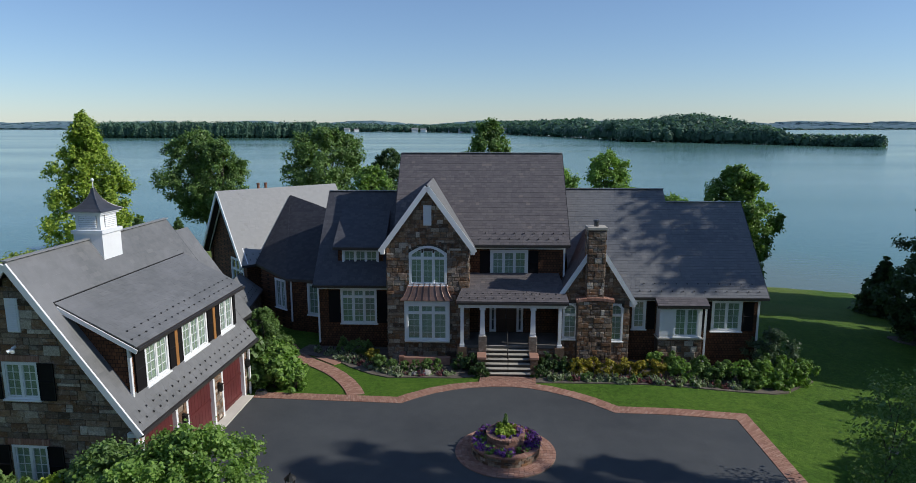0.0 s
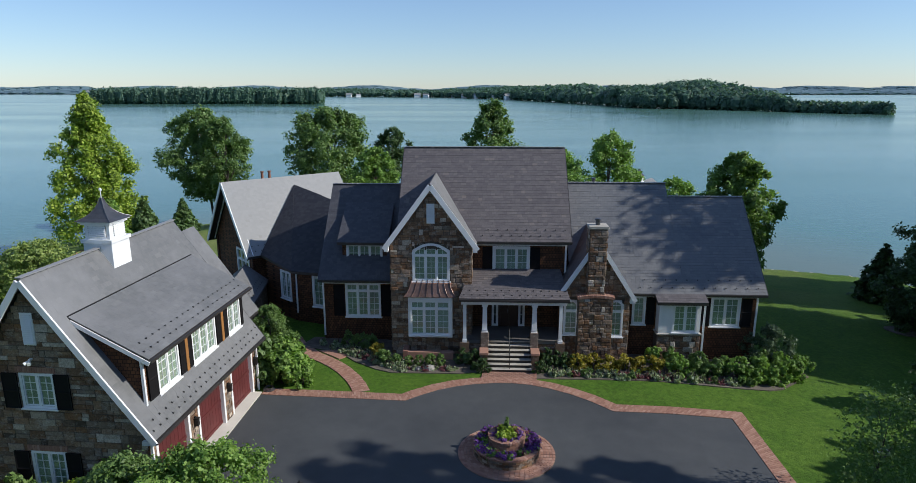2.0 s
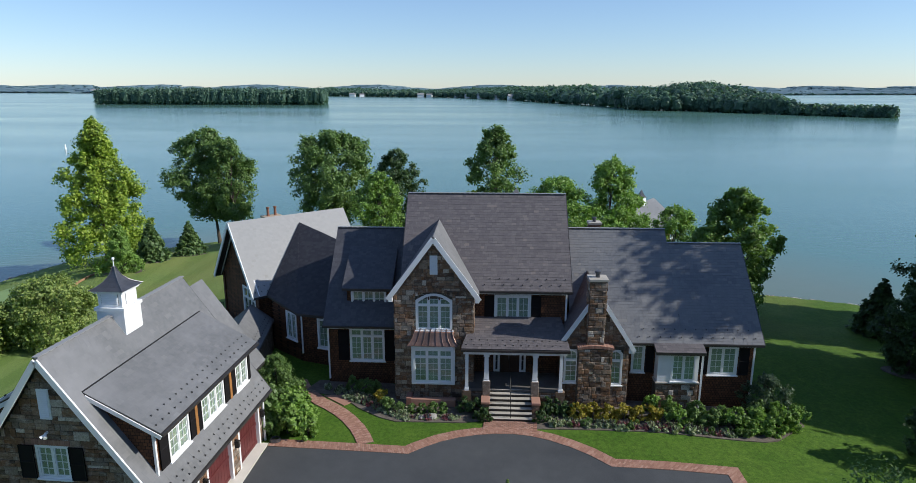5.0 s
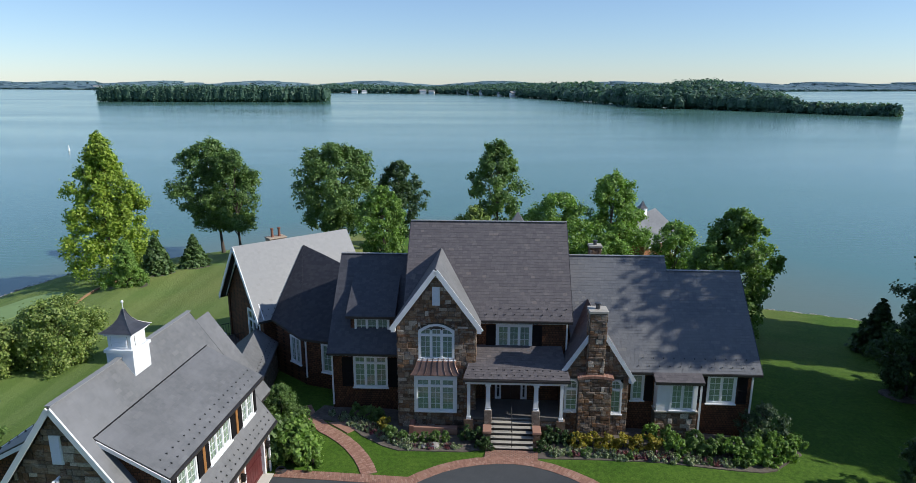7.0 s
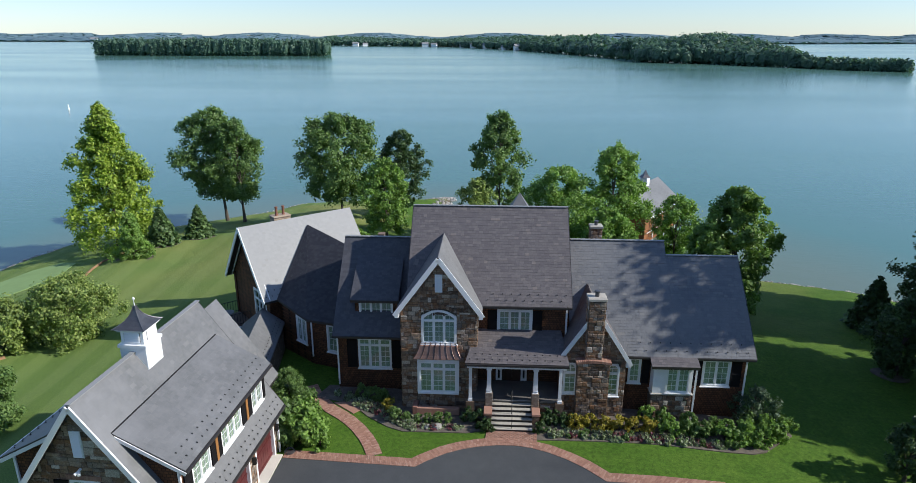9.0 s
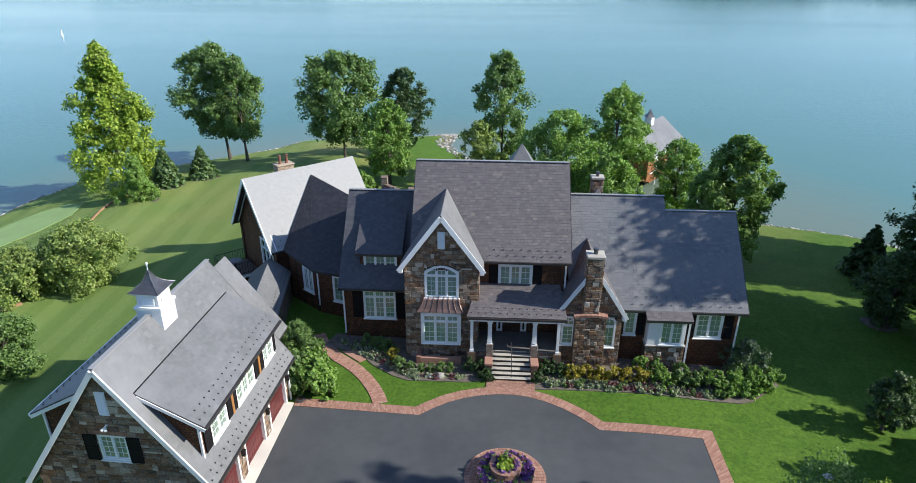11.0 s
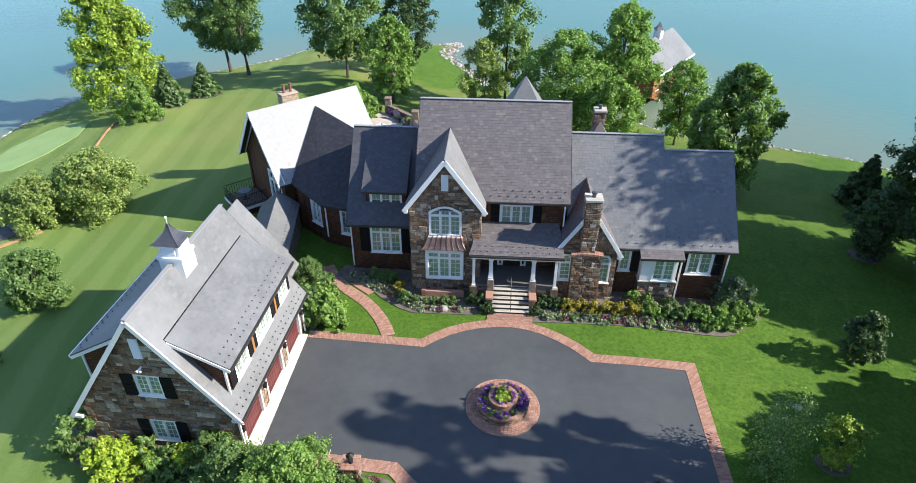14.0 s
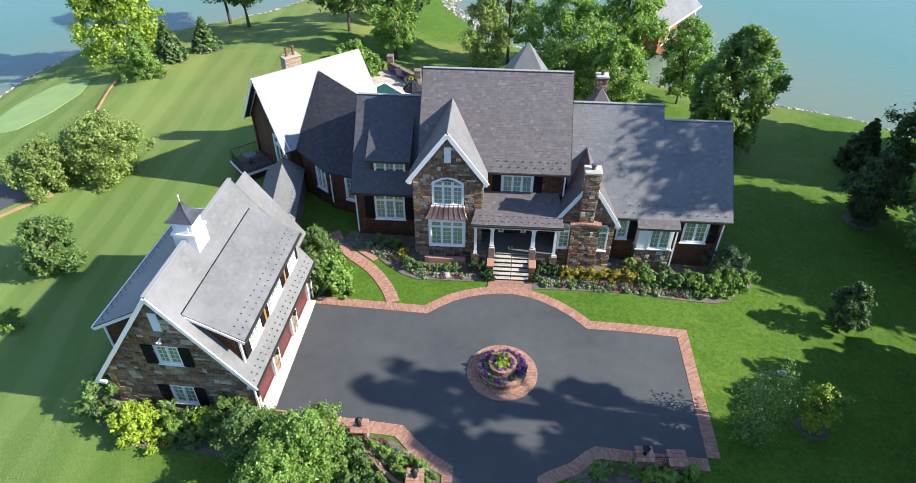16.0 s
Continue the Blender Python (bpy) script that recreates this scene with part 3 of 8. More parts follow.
def window(parent, m, u0, u1, z0, z1, sashes=3, cols=2, rows=4, transom=0.0, arch=0.0, casing=0.11, blind=(1, 1, 1), sill=True, name="window", label="", deep=0.1):
    """A white wooden window in the plane y=0 of m: casing, mullions, sashes with muntins, panes, blinds and a sill."""
    bm = bmesh.new()
    c = casing
    n = 12 if arch else 1
    head = lambda t: z1 + arch * (1 - (2 * t - 1) ** 2)
    outer = [(u0, z0), (u1, z0)] + [(u1 - (u1 - u0) * k / n, head(k / n)) for k in range(n + 1)]
    inner = [(u0 + c, z0 + c * 0.8), (u1 - c, z0 + c * 0.8)] + [(u1 - c - (u1 - u0 - 2 * c) * k / n, head(k / n) - c) for k in range(n + 1)]
    ring = [[bm.verts.new((x, y, z)) for x, z in loop] for loop, y in ((outer, -0.05), (inner, -0.05), (inner, deep), (outer, deep))]
    for k in range(len(outer)):
        e = (k + 1) % len(outer)
        for q, r in ((0, 1), (1, 2), (2, 3), (3, 0)):
            bm.faces.new((ring[q][k], ring[q][e], ring[r][e], ring[r][k]))
    w = part(name, fix(bm), M_WHITE, parent, label)
    w.matrix_basis = m
    wi = (u1 - u0 - 2 * c) / sashes
    for i in range(1, sashes):
        x = u0 + c + wi * i
        part("mullion", boxes((x - 0.05, x + 0.05, -0.03, deep - 0.002, z0 + c * 0.8, z1 - (0 if arch else c))), M_WHITE, w)
    zt = z1 - transom if transom else None
    if zt:
        part("transom_bar", boxes((u0 + c, u1 - c, -0.036, deep - 0.004, zt - 0.05, zt + 0.05)), M_WHITE, w)
    grid, top = bmesh.new(), z1 + (arch * 0.9 if arch else -c)
    for i in range(sashes):
        a, b = u0 + c + wi * i + (0.05 if i else 0), u0 + c + wi * (i + 1) - (0.05 if i < sashes - 1 else 0)
        zones = [(z0 + c * 0.8, (zt - 0.05) if zt else top, rows)] + ([(zt + 0.05, top, 1 if not arch else 2)] if zt else [])
        for q0, q1, nr in zones:
            e = 0.03
            box(grid, a, a + e, 0.0, 0.05, q0, q1)
            box(grid, b - e, b, 0.0, 0.05, q0, q1)
            box(grid, a + e, b - e, 0.0, 0.05, q0, q0 + e)
            box(grid, a + e, b - e, 0.0, 0.05, q1 - e, q1)
            for k in range(1, cols):
                x = a + (b - a) * k / cols
                box(grid, x - 0.009, x + 0.009, 0.005, 0.04, q0 + e, q1 - e)
            for k in range(1, nr):
                z = q0 + (q1 - q0) * k / nr
                box(grid, a + e, b - e, 0.008, 0.036, z - 0.009, z + 0.009)
        pb = box(bmesh.new(), a, b, 0.02, 0.028, z0 + c * 0.8, top)
        pane = part("pane", pb, M_GLASS, w)
        pane.visible_shadow = False
        if blind[i % len(blind)]:
            part("blind", box(bmesh.new(), a, b, 0.052, 0.064, z0 + 0.05 + (z1 - z0) * (1 - blind[i % len(blind)]), top), M_BLIND, w, "pale drawn window blind")
    part("muntins", grid, M_WHITE, w)
    if sill:
        part("sill", soften(boxes((u0 - 0.06, u1 + 0.06, -0.12, 0.05, z0 - 0.07, z0)), 0.01), M_WHITE, w)
    return w


def shutter(parent, m, u0, u1, z0, z1, y=-0.04):
    """A black panelled shutter, flat on the wall: two sunk panels in one board."""
    zm = (z0 + z1) / 2
    bm = bmesh.new()
    for c, d in ((z0, zm), (zm, z1)):
        box(bm, u0, u1, y - 0.045, y, c, d)
    bmesh.ops.remove_doubles(bm, verts=bm.verts, dist=0.001)
    bm.normal_update()
    faces = [f for f in fix(bm).faces if f.normal.y < -0.9]
    bmesh.ops.inset_individual(bm, faces=faces, thickness=0.07, depth=0.0)
    bmesh.ops.translate(bm, verts=list({v for f in faces for v in f.verts}), vec=(0, 0.025, 0))
    s = part("shutter", bm, M_BLACK, parent, "black panelled window shutter")
    s.matrix_basis = m
    return s

# ---- ground, lake, drive ----
WATER_Z = -4.5
SHORE = [(-75, -90), (-62, 30), (-57, 52), (-55.2, 66), (-54.6, 72), (-52.4, 79.5), (-47, 85), (-40.7, 88.6), (-37, 91.3), (-31, 96), (-27.5, 101), (-18, 103.5),
         (-7.2, 104.6), (-2.6, 106.6), (-3.8, 99), (-1.2, 93.8), (3, 85), (10, 81), (17, 77), (22, 72.4), (27, 69.2), (34, 67.8), (38.5, 66.1), (42.3, 64.4), (46, 61.2), (56, 52), (75, 38), (110, 20), (150, -90)]


def shore_distance(x, y):
    """Metres from the water's edge, positive on land (numpy arrays)."""
    d = np.full(x.shape, 1e9)
    odd = np.zeros(x.shape, bool)
    for (x0, y0), (x1, y1) in zip(SHORE, SHORE[1:] + SHORE[:1]):
        ex, ey = x1 - x0, y1 - y0
        t = np.clip(((x - x0) * ex + (y - y0) * ey) / (ex * ex + ey * ey), 0, 1)
        d = np.minimum(d, np.hypot(x - x0 - t * ex, y - y0 - t * ey))
        if y0 != y1:
            odd ^= ((y0 > y) != (y1 > y)) & (x < (x1 - x0) * (y - y0) / (y1 - y0) + x0)
    return np.where(odd, d, -d)


def height_np(x, y):
    d = shore_distance(x, y)
    rise = np.where(d > 0, np.minimum(0.45 * np.minimum(d, 1.2) + 0.155 * np.maximum(d - 1.2, 0), 4.5 + 0 * d), np.maximum(0.25 * d, -5))
    soft = np.where(rise > 3.6, 3.6 + 0.9 * np.tanh((rise - 3.6) / 0.9) * 1.0, rise)
    soft = np.where(d > 30, 4.5, np.where(d > 22, soft + (4.5 - soft) * (d - 22) / 8, soft))
    east = -0.01 * np.clip(x, 0, 60) - 0.045 * np.clip(x - 10, 0, 40)
    k = np.clip((d - 4) / 25, 0, 1)
    west = -np.clip(0.13 * (-21.0 - x), 0, 1.3)
    return np.minimum(WATER_Z + soft + east * k, np.where(x < -21.0, west, 99.0))


def height(x, y):
    return float(height_np(np.array([float(x)]), np.array([float(y)]))[0])


def make_ground():
    def steps(lo, hi, fine):
        far = [4500, 2500, 1400, 800, 450, 260, 160]
        core = list(np.arange(lo, hi + 0.01, fine))
        return np.array([lo - f for f in far if f > 20] + core + [hi + f for f in reversed(far)])
    xs, ys = steps(-72, 72, 1.0), steps(-30, 112, 1.0)
    X, Y = np.meshgrid(xs, ys)
    Z = height_np(X.ravel(), Y.ravel())
    for i, (x, y) in enumerate(zip(X.ravel(), Y.ravel())):
        Z[i] += 0.06 * noise.noise((x * 0.15, y * 0.15, 0)) if -72 < x < 72 and (y > 38 or x < -24 or x > 16) else 0
    n = len(xs)
    faces = [(j * n + i, j * n + i + 1, (j + 1) * n + i + 1, (j + 1) * n + i) for j in range(len(ys) - 1) for i in range(n - 1)]
    ob = new("ground", raw_mesh("ground", list(zip(X.ravel(), Y.ravel(), Z)), faces, M_GRASS))
    for p in ob.data.polygons:
        p.use_smooth = True
    return tagged(ob, "mown green lawn sloping gently down to the lake shore", "lawn", kind="structure")


make_ground()
bm = bmesh.new()
bmesh.ops.create_grid(bm, x_segments=8, y_segments=8, size=5000)
bmesh.ops.translate(bm, verts=bm.verts, vec=(0, 2000, WATER_Z))
tagged(part("water", bm, M_WATER), "calm blue-green lake with faint wind streaks", "lake", kind="structure")


def sheet(name, poly, mat, lift, thick, label, category, kind="structure", parent=None, step=1.5):
    """A flat area that follows the ground, with an edge of its own."""
    bm = bmesh.new()
    bm.faces.new([bm.verts.new((x, y, 0)) for x, y in poly])
    xs, ys = [p[0] for p in poly], [p[1] for p in poly]
    for lo, hi, n in ((min(xs), max(xs), (1, 0, 0)), (min(ys), max(ys), (0, 1, 0))):
        k = lo + step
        while k < hi:
            co = Vector(n) * k
            bmesh.ops.bisect_plane(bm, geom=list(bm.verts) + list(bm.edges) + list(bm.faces), plane_co=co, plane_no=n)
            k += step
    ex = bmesh.ops.extrude_face_region(bm, geom=list(bm.faces))
    low = [v for v in ex["geom"] if isinstance(v, bmesh.types.BMVert)]
    for v in low:
        v.co.z = -thick
    for v in bm.verts:
        v.co.z += height(v.co.x, v.co.y) + lift
    ob = part(name, fix(bm), mat, parent)
    return tagged(ob, label, category, kind=kind)


def arc(cx, cy, r, a0, a1, n=10):
    return [(cx + r * math.cos(radians(a0 + (a1 - a0) * i / n)), cy + r * math.sin(radians(a0 + (a1 - a0) * i / n))) for i in range(n + 1)]


# asphalt court: a rounded head towards the porch, square shoulders, a waist where the drive comes in
HEAD = [(-2.75, 28.61), (-2.08, 29.16), (-1.16, 29.78), (-0.22, 30.2), (0.73, 30.47), (1.7, 30.62), (2.66, 30.62), (3.61, 30.44), (4.54, 30.05), (5.45, 29.5), (6.32, 28.8), (7.3, 27.73)]
GATE_W = [(-0.68, 17.9), (-1.77, 18.6), (-2.58, 19.3), (-3.44, 20.23), (-6.32, 20.57), (-10.53, 21.0)]
GATE_E = [(12.42, 18.93), (9.09, 19.09), (6.69, 19.36), (6.07, 18.99), (5.24, 18.32), (4.32, 17.92), (3.56, 17.5), (3.4, 15.4), (3.4, 10.0)]
ASPHALT = [(-10.55, 21.0), (-10.02, 29.23)] + HEAD + [(12.82, 27.37)] + GATE_E + [(3.5, -28.0), (-0.9, -28.0), (-0.8, 10.0), (-0.68, 15.5)] + GATE_W[:-1]
sheet("road", ASPHALT, M_ASPHALT, 0.03, 0.25, "dark grey asphalt forecourt and drive", "driveway")


def band(points, w, left=True):
    """The two edges of a strip along a line: the line itself and its offset."""
    out = []
    for i, (x, y) in enumerate(points):
        a, b = points[max(i - 1, 0)], points[min(i + 1, len(points) - 1)]
        if 0 < i < len(points) - 1:
            d0 = Vector((x - a[0], y - a[1])).normalized()
            d1 = Vector((b[0] - x, b[1] - y)).normalized()
            n0, n1 = Vector((-d0.y, d0.x)), Vector((-d1.y, d1.x))
            n = (n0 + n1).normalized()
            k = w / max(0.5, n.dot(n0))
        else:
            d = Vector((b[0] - a[0], b[1] - a[1])).normalized()
            n, k = Vector((-d.y, d.x)), w
        s = 1 if left else -1
        out.append((x + n.x * k * s, y + n.y * k * s))
    return out


def brick_band(name, line, w, label, left=True, course=0.11, lift=0.05, parent=None):
    """A paved strip along a line: a mortar bed with bricks laid across it in rows, joints open."""
    rnd = random.Random(len(line) * 7 + int(w * 100))
    other = band(line, w, left)
    bed = sheet(name, line + other[::-1], M_JOINT, lift - 0.015, 0.2, label, "brick paving", parent=parent)
    vs, fs = [], []
    nb = max(2, round(w / 0.21))
    for (a, b), (c, d) in zip(zip(line, line[1:]), zip(other, other[1:])):
        a, b, c, d = map(Vector, (a, b, c, d))
        n = max(1, round((b - a).length / course))
        for i in range(n):
            for j in range(nb):
                q = []
                shift = 0.5 / nb if i % 2 else 0
                j0, j1 = max(0, j / nb - shift), min(1, (j + 1) / nb - shift)
                if i % 2 and j == nb - 1:
                    j1 = 1.0
                for s, t in ((i + 0.06, j0 + 0.008), (i + 0.94, j0 + 0.008), (i + 0.94, j1 - 0.008), (i + 0.06, j1 - 0.008)):
                    p0, p1 = a.lerp(b, s / n), c.lerp(d, s / n)
                    q.append(p0.lerp(p1, t))
                z = height(q[0].x, q[0].y) + lift + rnd.uniform(-0.004, 0.006)
                k = len(vs)
                vs += [(p.x, p.y, z - 0.05) for p in q] + [(p.x, p.y, z) for p in q]
                fs += [(k + 4, k + 5, k + 6, k + 7) if left else (k + 7, k + 6, k + 5, k + 4)] + [(k + e, k + (e + 1) % 4, k + 4 + (e + 1) % 4, k + 4 + e) for e in range(4)]
    ob = new("bricks", raw_mesh("bricks", vs, fs, M_BRICK))
    ob.parent = bed
    tagged(ob, kind="stuff")
    return bed


brick_band("pavement_house_edge", [(-10.02, 29.25)] + HEAD + [(12.84, 27.39), (12.42, 19.0)], 0.7, "red brick border round the asphalt forecourt")
brick_band("pavement_gate_edge_west", GATE_W, 0.75, "red brick border beside the entrance planting", left=True)
brick_band("pavement_gate_neck_west", [(-0.8, 10.0), (-0.68, 15.5), (-0.68, 17.9)], 0.55, "red brick border beside the drive", left=True)
brick_band("pavement_gate_edge_east", GATE_E, 0.72, "red brick border beside the entrance planting", left=True)
WALKWAY = [(-5.43, 29.45), (-5.7, 30.16), (-6.08, 30.93), (-6.67, 31.84), (-7.3, 32.59), (-7.92, 33.18), (-8.62, 33.75), (-9.9, 35.2), (-10.6, 36.6)]
brick_band("pavement_walkway", WALKWAY, 0.86, "curving red brick walkway across the lawn", left=False, lift=0.045)
brick_band("pavement_steps_apron", [(1.05, 31.0), (1.2, 32.2)], 2.95, "red brick apron before the porch steps", left=False, lift=0.055)
sheet("pavement_garage_apron", [(-11.35, 20.95), (-10.53, 21.05), (-10.05, 29.5), (-10.75, 29.55)], M_CONCRETE, 0.06, 0.2, "pale concrete apron before the garage doors", "apron")
sheet("pavement_walk_landing", [(-6.9, 33.6), (-6.4, 34.1), (-7.3, 34.9), (-8.3, 34.8)], M_BRICK, 0.052, 0.2, "small red brick landing beside the walkway", "brick paving")
# planting beds of mulch
sheet("ground_bed_west", [(-9.6, 35.4), (-7.2, 34.7), (-5.98, 33.31), (-4.66, 32.27), (-3.74, 31.83), (-1.84, 31.78), (-0.06, 31.73), (1.1, 32.0), (1.3, 34.0), (-4.5, 36.5), (-9.0, 36.9)], M_MULCH, 0.05, 0.2, "dark mulch planting bed along the house front", "planting bed")
sheet("ground_bed_east", [(4.0, 31.2), (5.6, 31.2), (7.54, 31.18), (9.46, 31.11), (11.39, 31.04), (13.29, 30.83), (14.81, 30.7), (16.16, 30.66), (17.02, 30.96), (17.9, 31.66), (19.3, 32.7), (19.2, 34.0), (18.5, 34.6), (4.2, 35.2)], M_MULCH, 0.05, 0.2, "mulch planting bed with a stone edge", "planting bed")
sheet("ground_bed_garage", [(-20.8, 21.4), (-19.4, 19.6), (-17.6, 18.5), (-14.0, 18.3), (-10.5, 17.4), (-7.0, 16.6), (-5.0, 19.6), (-11.0, 20.6), (-20.5, 22.4)], M_MULCH, 0.04, 0.2, "mulch bed under the garage shrubs", "planting bed")
sheet("ground_bed_gate_west", [(-1.2, 16.2), (-1.45, 17.6), (-3.9, 19.3), (-5.4, 19.5), (-5.2, 17.8), (-3.0, 15.8)], M_MULCH, 0.04, 0.2, "mulch bed beside the entrance", "planting bed")
sheet("ground_bed_gate_east", [(4.3, 15.8), (5.2, 17.6), (6.6, 18.4), (8.6, 18.4), (8.8, 16.8), (6.0, 15.4)], M_MULCH, 0.04, 0.2, "mulch bed beside the entrance", "planting bed")
sheet("ground_putting_green", [(-50.5, 56.5), (-50.3, 62.0), (-48.6, 66.0), (-46.2, 67.6), (-44.0, 66.6), (-43.2, 63.0), (-44.2, 58.7), (-46.0, 55.2), (-48.5, 54.6)], M_GREEN, 0.05, 0.2, "pale close-cut putting green near the shore", "putting green")
sheet("road_cart_path", [(-35.8, 43.0), (-38.2, 40.0), (-46.0, 34.0), (-49.0, 37.0), (-42.0, 43.0), (-37.6, 45.2)], M_ASPHALT, 0.04, 0.2, "shaded asphalt cart path beyond the lawn", "path")
sheet("patio", [(-11.2, 62.6), (-10.3, 65.2), (-9.2, 65.4), (-6.0, 61.9), (-5.0, 57.5), (-5.0, 53.0), (-9.4, 53.0), (-10.4, 57.5)], M_PATIO, 0.5, 0.9, "pale stone terrace behind the house", "terrace")


for x, y, r in ((-32.7, 73.6, 1.9), (-35.7, 70.4, 1.9), (-36.6, 65.4, 2.1), (18.8, 21.3, 0.9), (30.6, 41.3, 1.3)):
    sheet("ground_mulch_ring", [(x + r * (1 + 0.08 * math.sin(3 * a)) * math.cos(a), y + 0.85 * r * math.sin(a)) for a in (6.283 * i / 18 for i in range(18))], M_MULCH, 0.03, 0.2, "round bed of grey-brown mulch under a young tree", "planting bed")


def curb(name, line, h, w, label):
    bm = bmesh.new()
    for a, b in zip(line, line[1:]):
        beam(bm, (*a, height(*a) + h / 2 - 0.1), (*b, height(*b) + h / 2 - 0.1), w, h + 0.2)
    tagged(part(name, fix(bm), M_CURB), label, "edging", kind="structure")


curb("trim_green_edging", [(-38.9, 68.2), (-39.6, 67.0), (-40.0, 65.1), (-39.8, 63.0), (-39.4, 61.2), (-38.9, 59.2), (-38.4, 57.2), (-38.6, 55.0)], 0.22, 0.14, "low tan timber edging below the putting green")
curb("trim_path_edging", [(-34.9, 42.5), (-36.8, 40.3), (-39.1, 37.4), (-44.0, 33.0)], 0.15, 0.25, "low tan timber edging along the cart path")


def shore_rocks():
    rnd = random.Random(5)
    vs, fs = [], []
    def rock(x, y, z, r):
        k = len(vs)
        n = 6
        for h, s in ((-0.5, 0.9), (0.15, 1.0), (0.55, 0.55)):
            for i in range(n):
                a = 6.283 * i / n
                q = r * s * rnd.uniform(0.75, 1.2)
                vs.append((x + q * math.cos(a), y + q * math.sin(a), z + h * r * rnd.uniform(0.8, 1.2)))
        for lv in range(2):
            for i in range(n):
                fs.append((k + lv * n + i, k + lv * n + (i + 1) % n, k + lv * n + n + (i + 1) % n, k + lv * n + n + i))
        fs.append(tuple(k + 2 * n + i for i in range(n)))
    for (x0, y0), (x1, y1) in zip(SHORE[1:-2], SHORE[2:-1]):
        L = math.hypot(x1 - x0, y1 - y0)
        big = -8 < x0 < 3
        for i in range(int(L * (13 if big else 4.5))):
            t = rnd.random()
            off = rnd.uniform(-0.6, 1.9) if big else rnd.gauss(0.2, 0.3)
            nx, ny = (y1 - y0) / L, -(x1 - x0) / L
            x, y = x0 + (x1 - x0) * t + nx * off, y0 + (y1 - y0) * t + ny * off
            rock(x, y, max(height(x, y), WATER_Z), rnd.uniform(0.12, 0.28))
    ob = new("shore_rocks", raw_mesh("shore_rocks", vs, fs, M_ROCK))
    tagged(ob, "band of pale riprap rocks along the water's edge", "rocks", kind="stuff")


shore_rocks()

# ---- the house ----
def side_r(u):
    return Matrix.Translation((u, 0, 0)) @ Euler((0, 0, radians(90))).to_matrix().to_4x4()


def side_l(u):
    return Matrix.Translation((u, 0, 0)) @ Euler((0, 0, radians(-90))).to_matrix().to_4x4()


def front(v):
    return Matrix.Translation((0, v, 0))


def back(v):
    return Matrix.Translation((0, v, 0)) @ Euler((0, 0, radians(180))).to_matrix().to_4x4()


SEED = [10]


def roof(parent, pts, mat, one=None, singles=0, guards=0, thick=0.16, name="roof", label="", course=0.19, g_rows=((0.35, 0.0), (0.75, 0.31))):
    """A roof plane: pts from the eave's left end, eave edge first; a slab under it and slates on it."""
    SEED[0] += 1
    pts = [Vector(p) for p in pts]
    r = part(name, fix(slab(bmesh.new(), pts, (0, 0, -thick))), M_GUTTER, parent, label)
    ux = (pts[1] - pts[0]).normalized()
    nrm = ux.cross(pts[2] - pts[1]).normalized()
    vy = nrm.cross(ux)
    poly = [((p - pts[0]).dot(ux), (p - pts[0]).dot(vy)) for p in pts]
    slates(r, pts[0] + nrm * 0.005, ux, vy, poly, mat, one, singles, course=course, seed=SEED[0], step=0.35 if mat in (M_SLATE_GREY, M_SLATE_PALE, M_SLATE_SHADE_DEEP, M_SLATE_SHADE) else 0.8)
    if guards:
        snow_guards(r, pts[0] + nrm * 0.01, ux, vy, (pts[1] - pts[0]).length, g_rows)
    return r


def gutter(parent, a, b, mat=M_GUTTER):
    part("gutter", fix(beam(bmesh.new(), a, b, 0.12, 0.12)), mat, parent)


def trim(parent, a, b, w=0.06, h=0.24, name="rake_board", mat=None):
    part(name, fix(beam(bmesh.new(), a, b, w, h)), mat or M_WHITE, parent, "" if mat else "white painted trim board")


def ridge_cap(parent, a, b, mat=M_SLATE_PALE):
    a, b = Vector(a), Vector(b)
    n = max(2, round((b - a).length / 0.32))
    for i in range(n):
        p, q = a.lerp(b, i / n), a.lerp(b, (i + 1.08) / n)
        part("ridge_slate", fix(beam(bmesh.new(), p + Vector((0, 0, 0.03)), q + Vector((0, 0, 0.05)), 0.24, 0.03)), mat, parent)


house = thing("house", pose(0, 34.2, 0, 0, 0, -2), "large stone and brown shingle lake house with slate roofs", "house")

# main block
MU0, MU1, MV, MZ = -3.75, 6.25, 6.0, 11.4
roof(house, [(MU0, 1.1, 6.5), (MU1, 1.1, 6.5), (MU1, MV, MZ), (MU0, MV, MZ)], M_SLATE, guards=0)
rm = roof(house, [(MU1, 10.9, 6.5), (MU0, 10.9, 6.5), (MU0, MV, MZ), (MU1, MV, MZ)], M_SLATE)
snow_guards(rm, (0.95, 1.1, 6.54), (1, 0, 0), (0, 1, 1), 5.2, ((0.35, 0.0), (0.75, 0.31)), 0.55)
ridge_cap(house, (MU0, MV, MZ), (MU1, MV, MZ))
h_main = [(1.78, 3.94, 4.65, 6.15)]
wall("wall", house, front(1.5), -3.5, 6.0, -1.2, 6.6, h_main + [(2.2, 3.3, 1.25, 3.35), (1.8, 2.12, 1.3, 3.3), (3.38, 3.7, 1.3, 3.3)], M_SHINGLE, label="brown cedar shingle front wall")
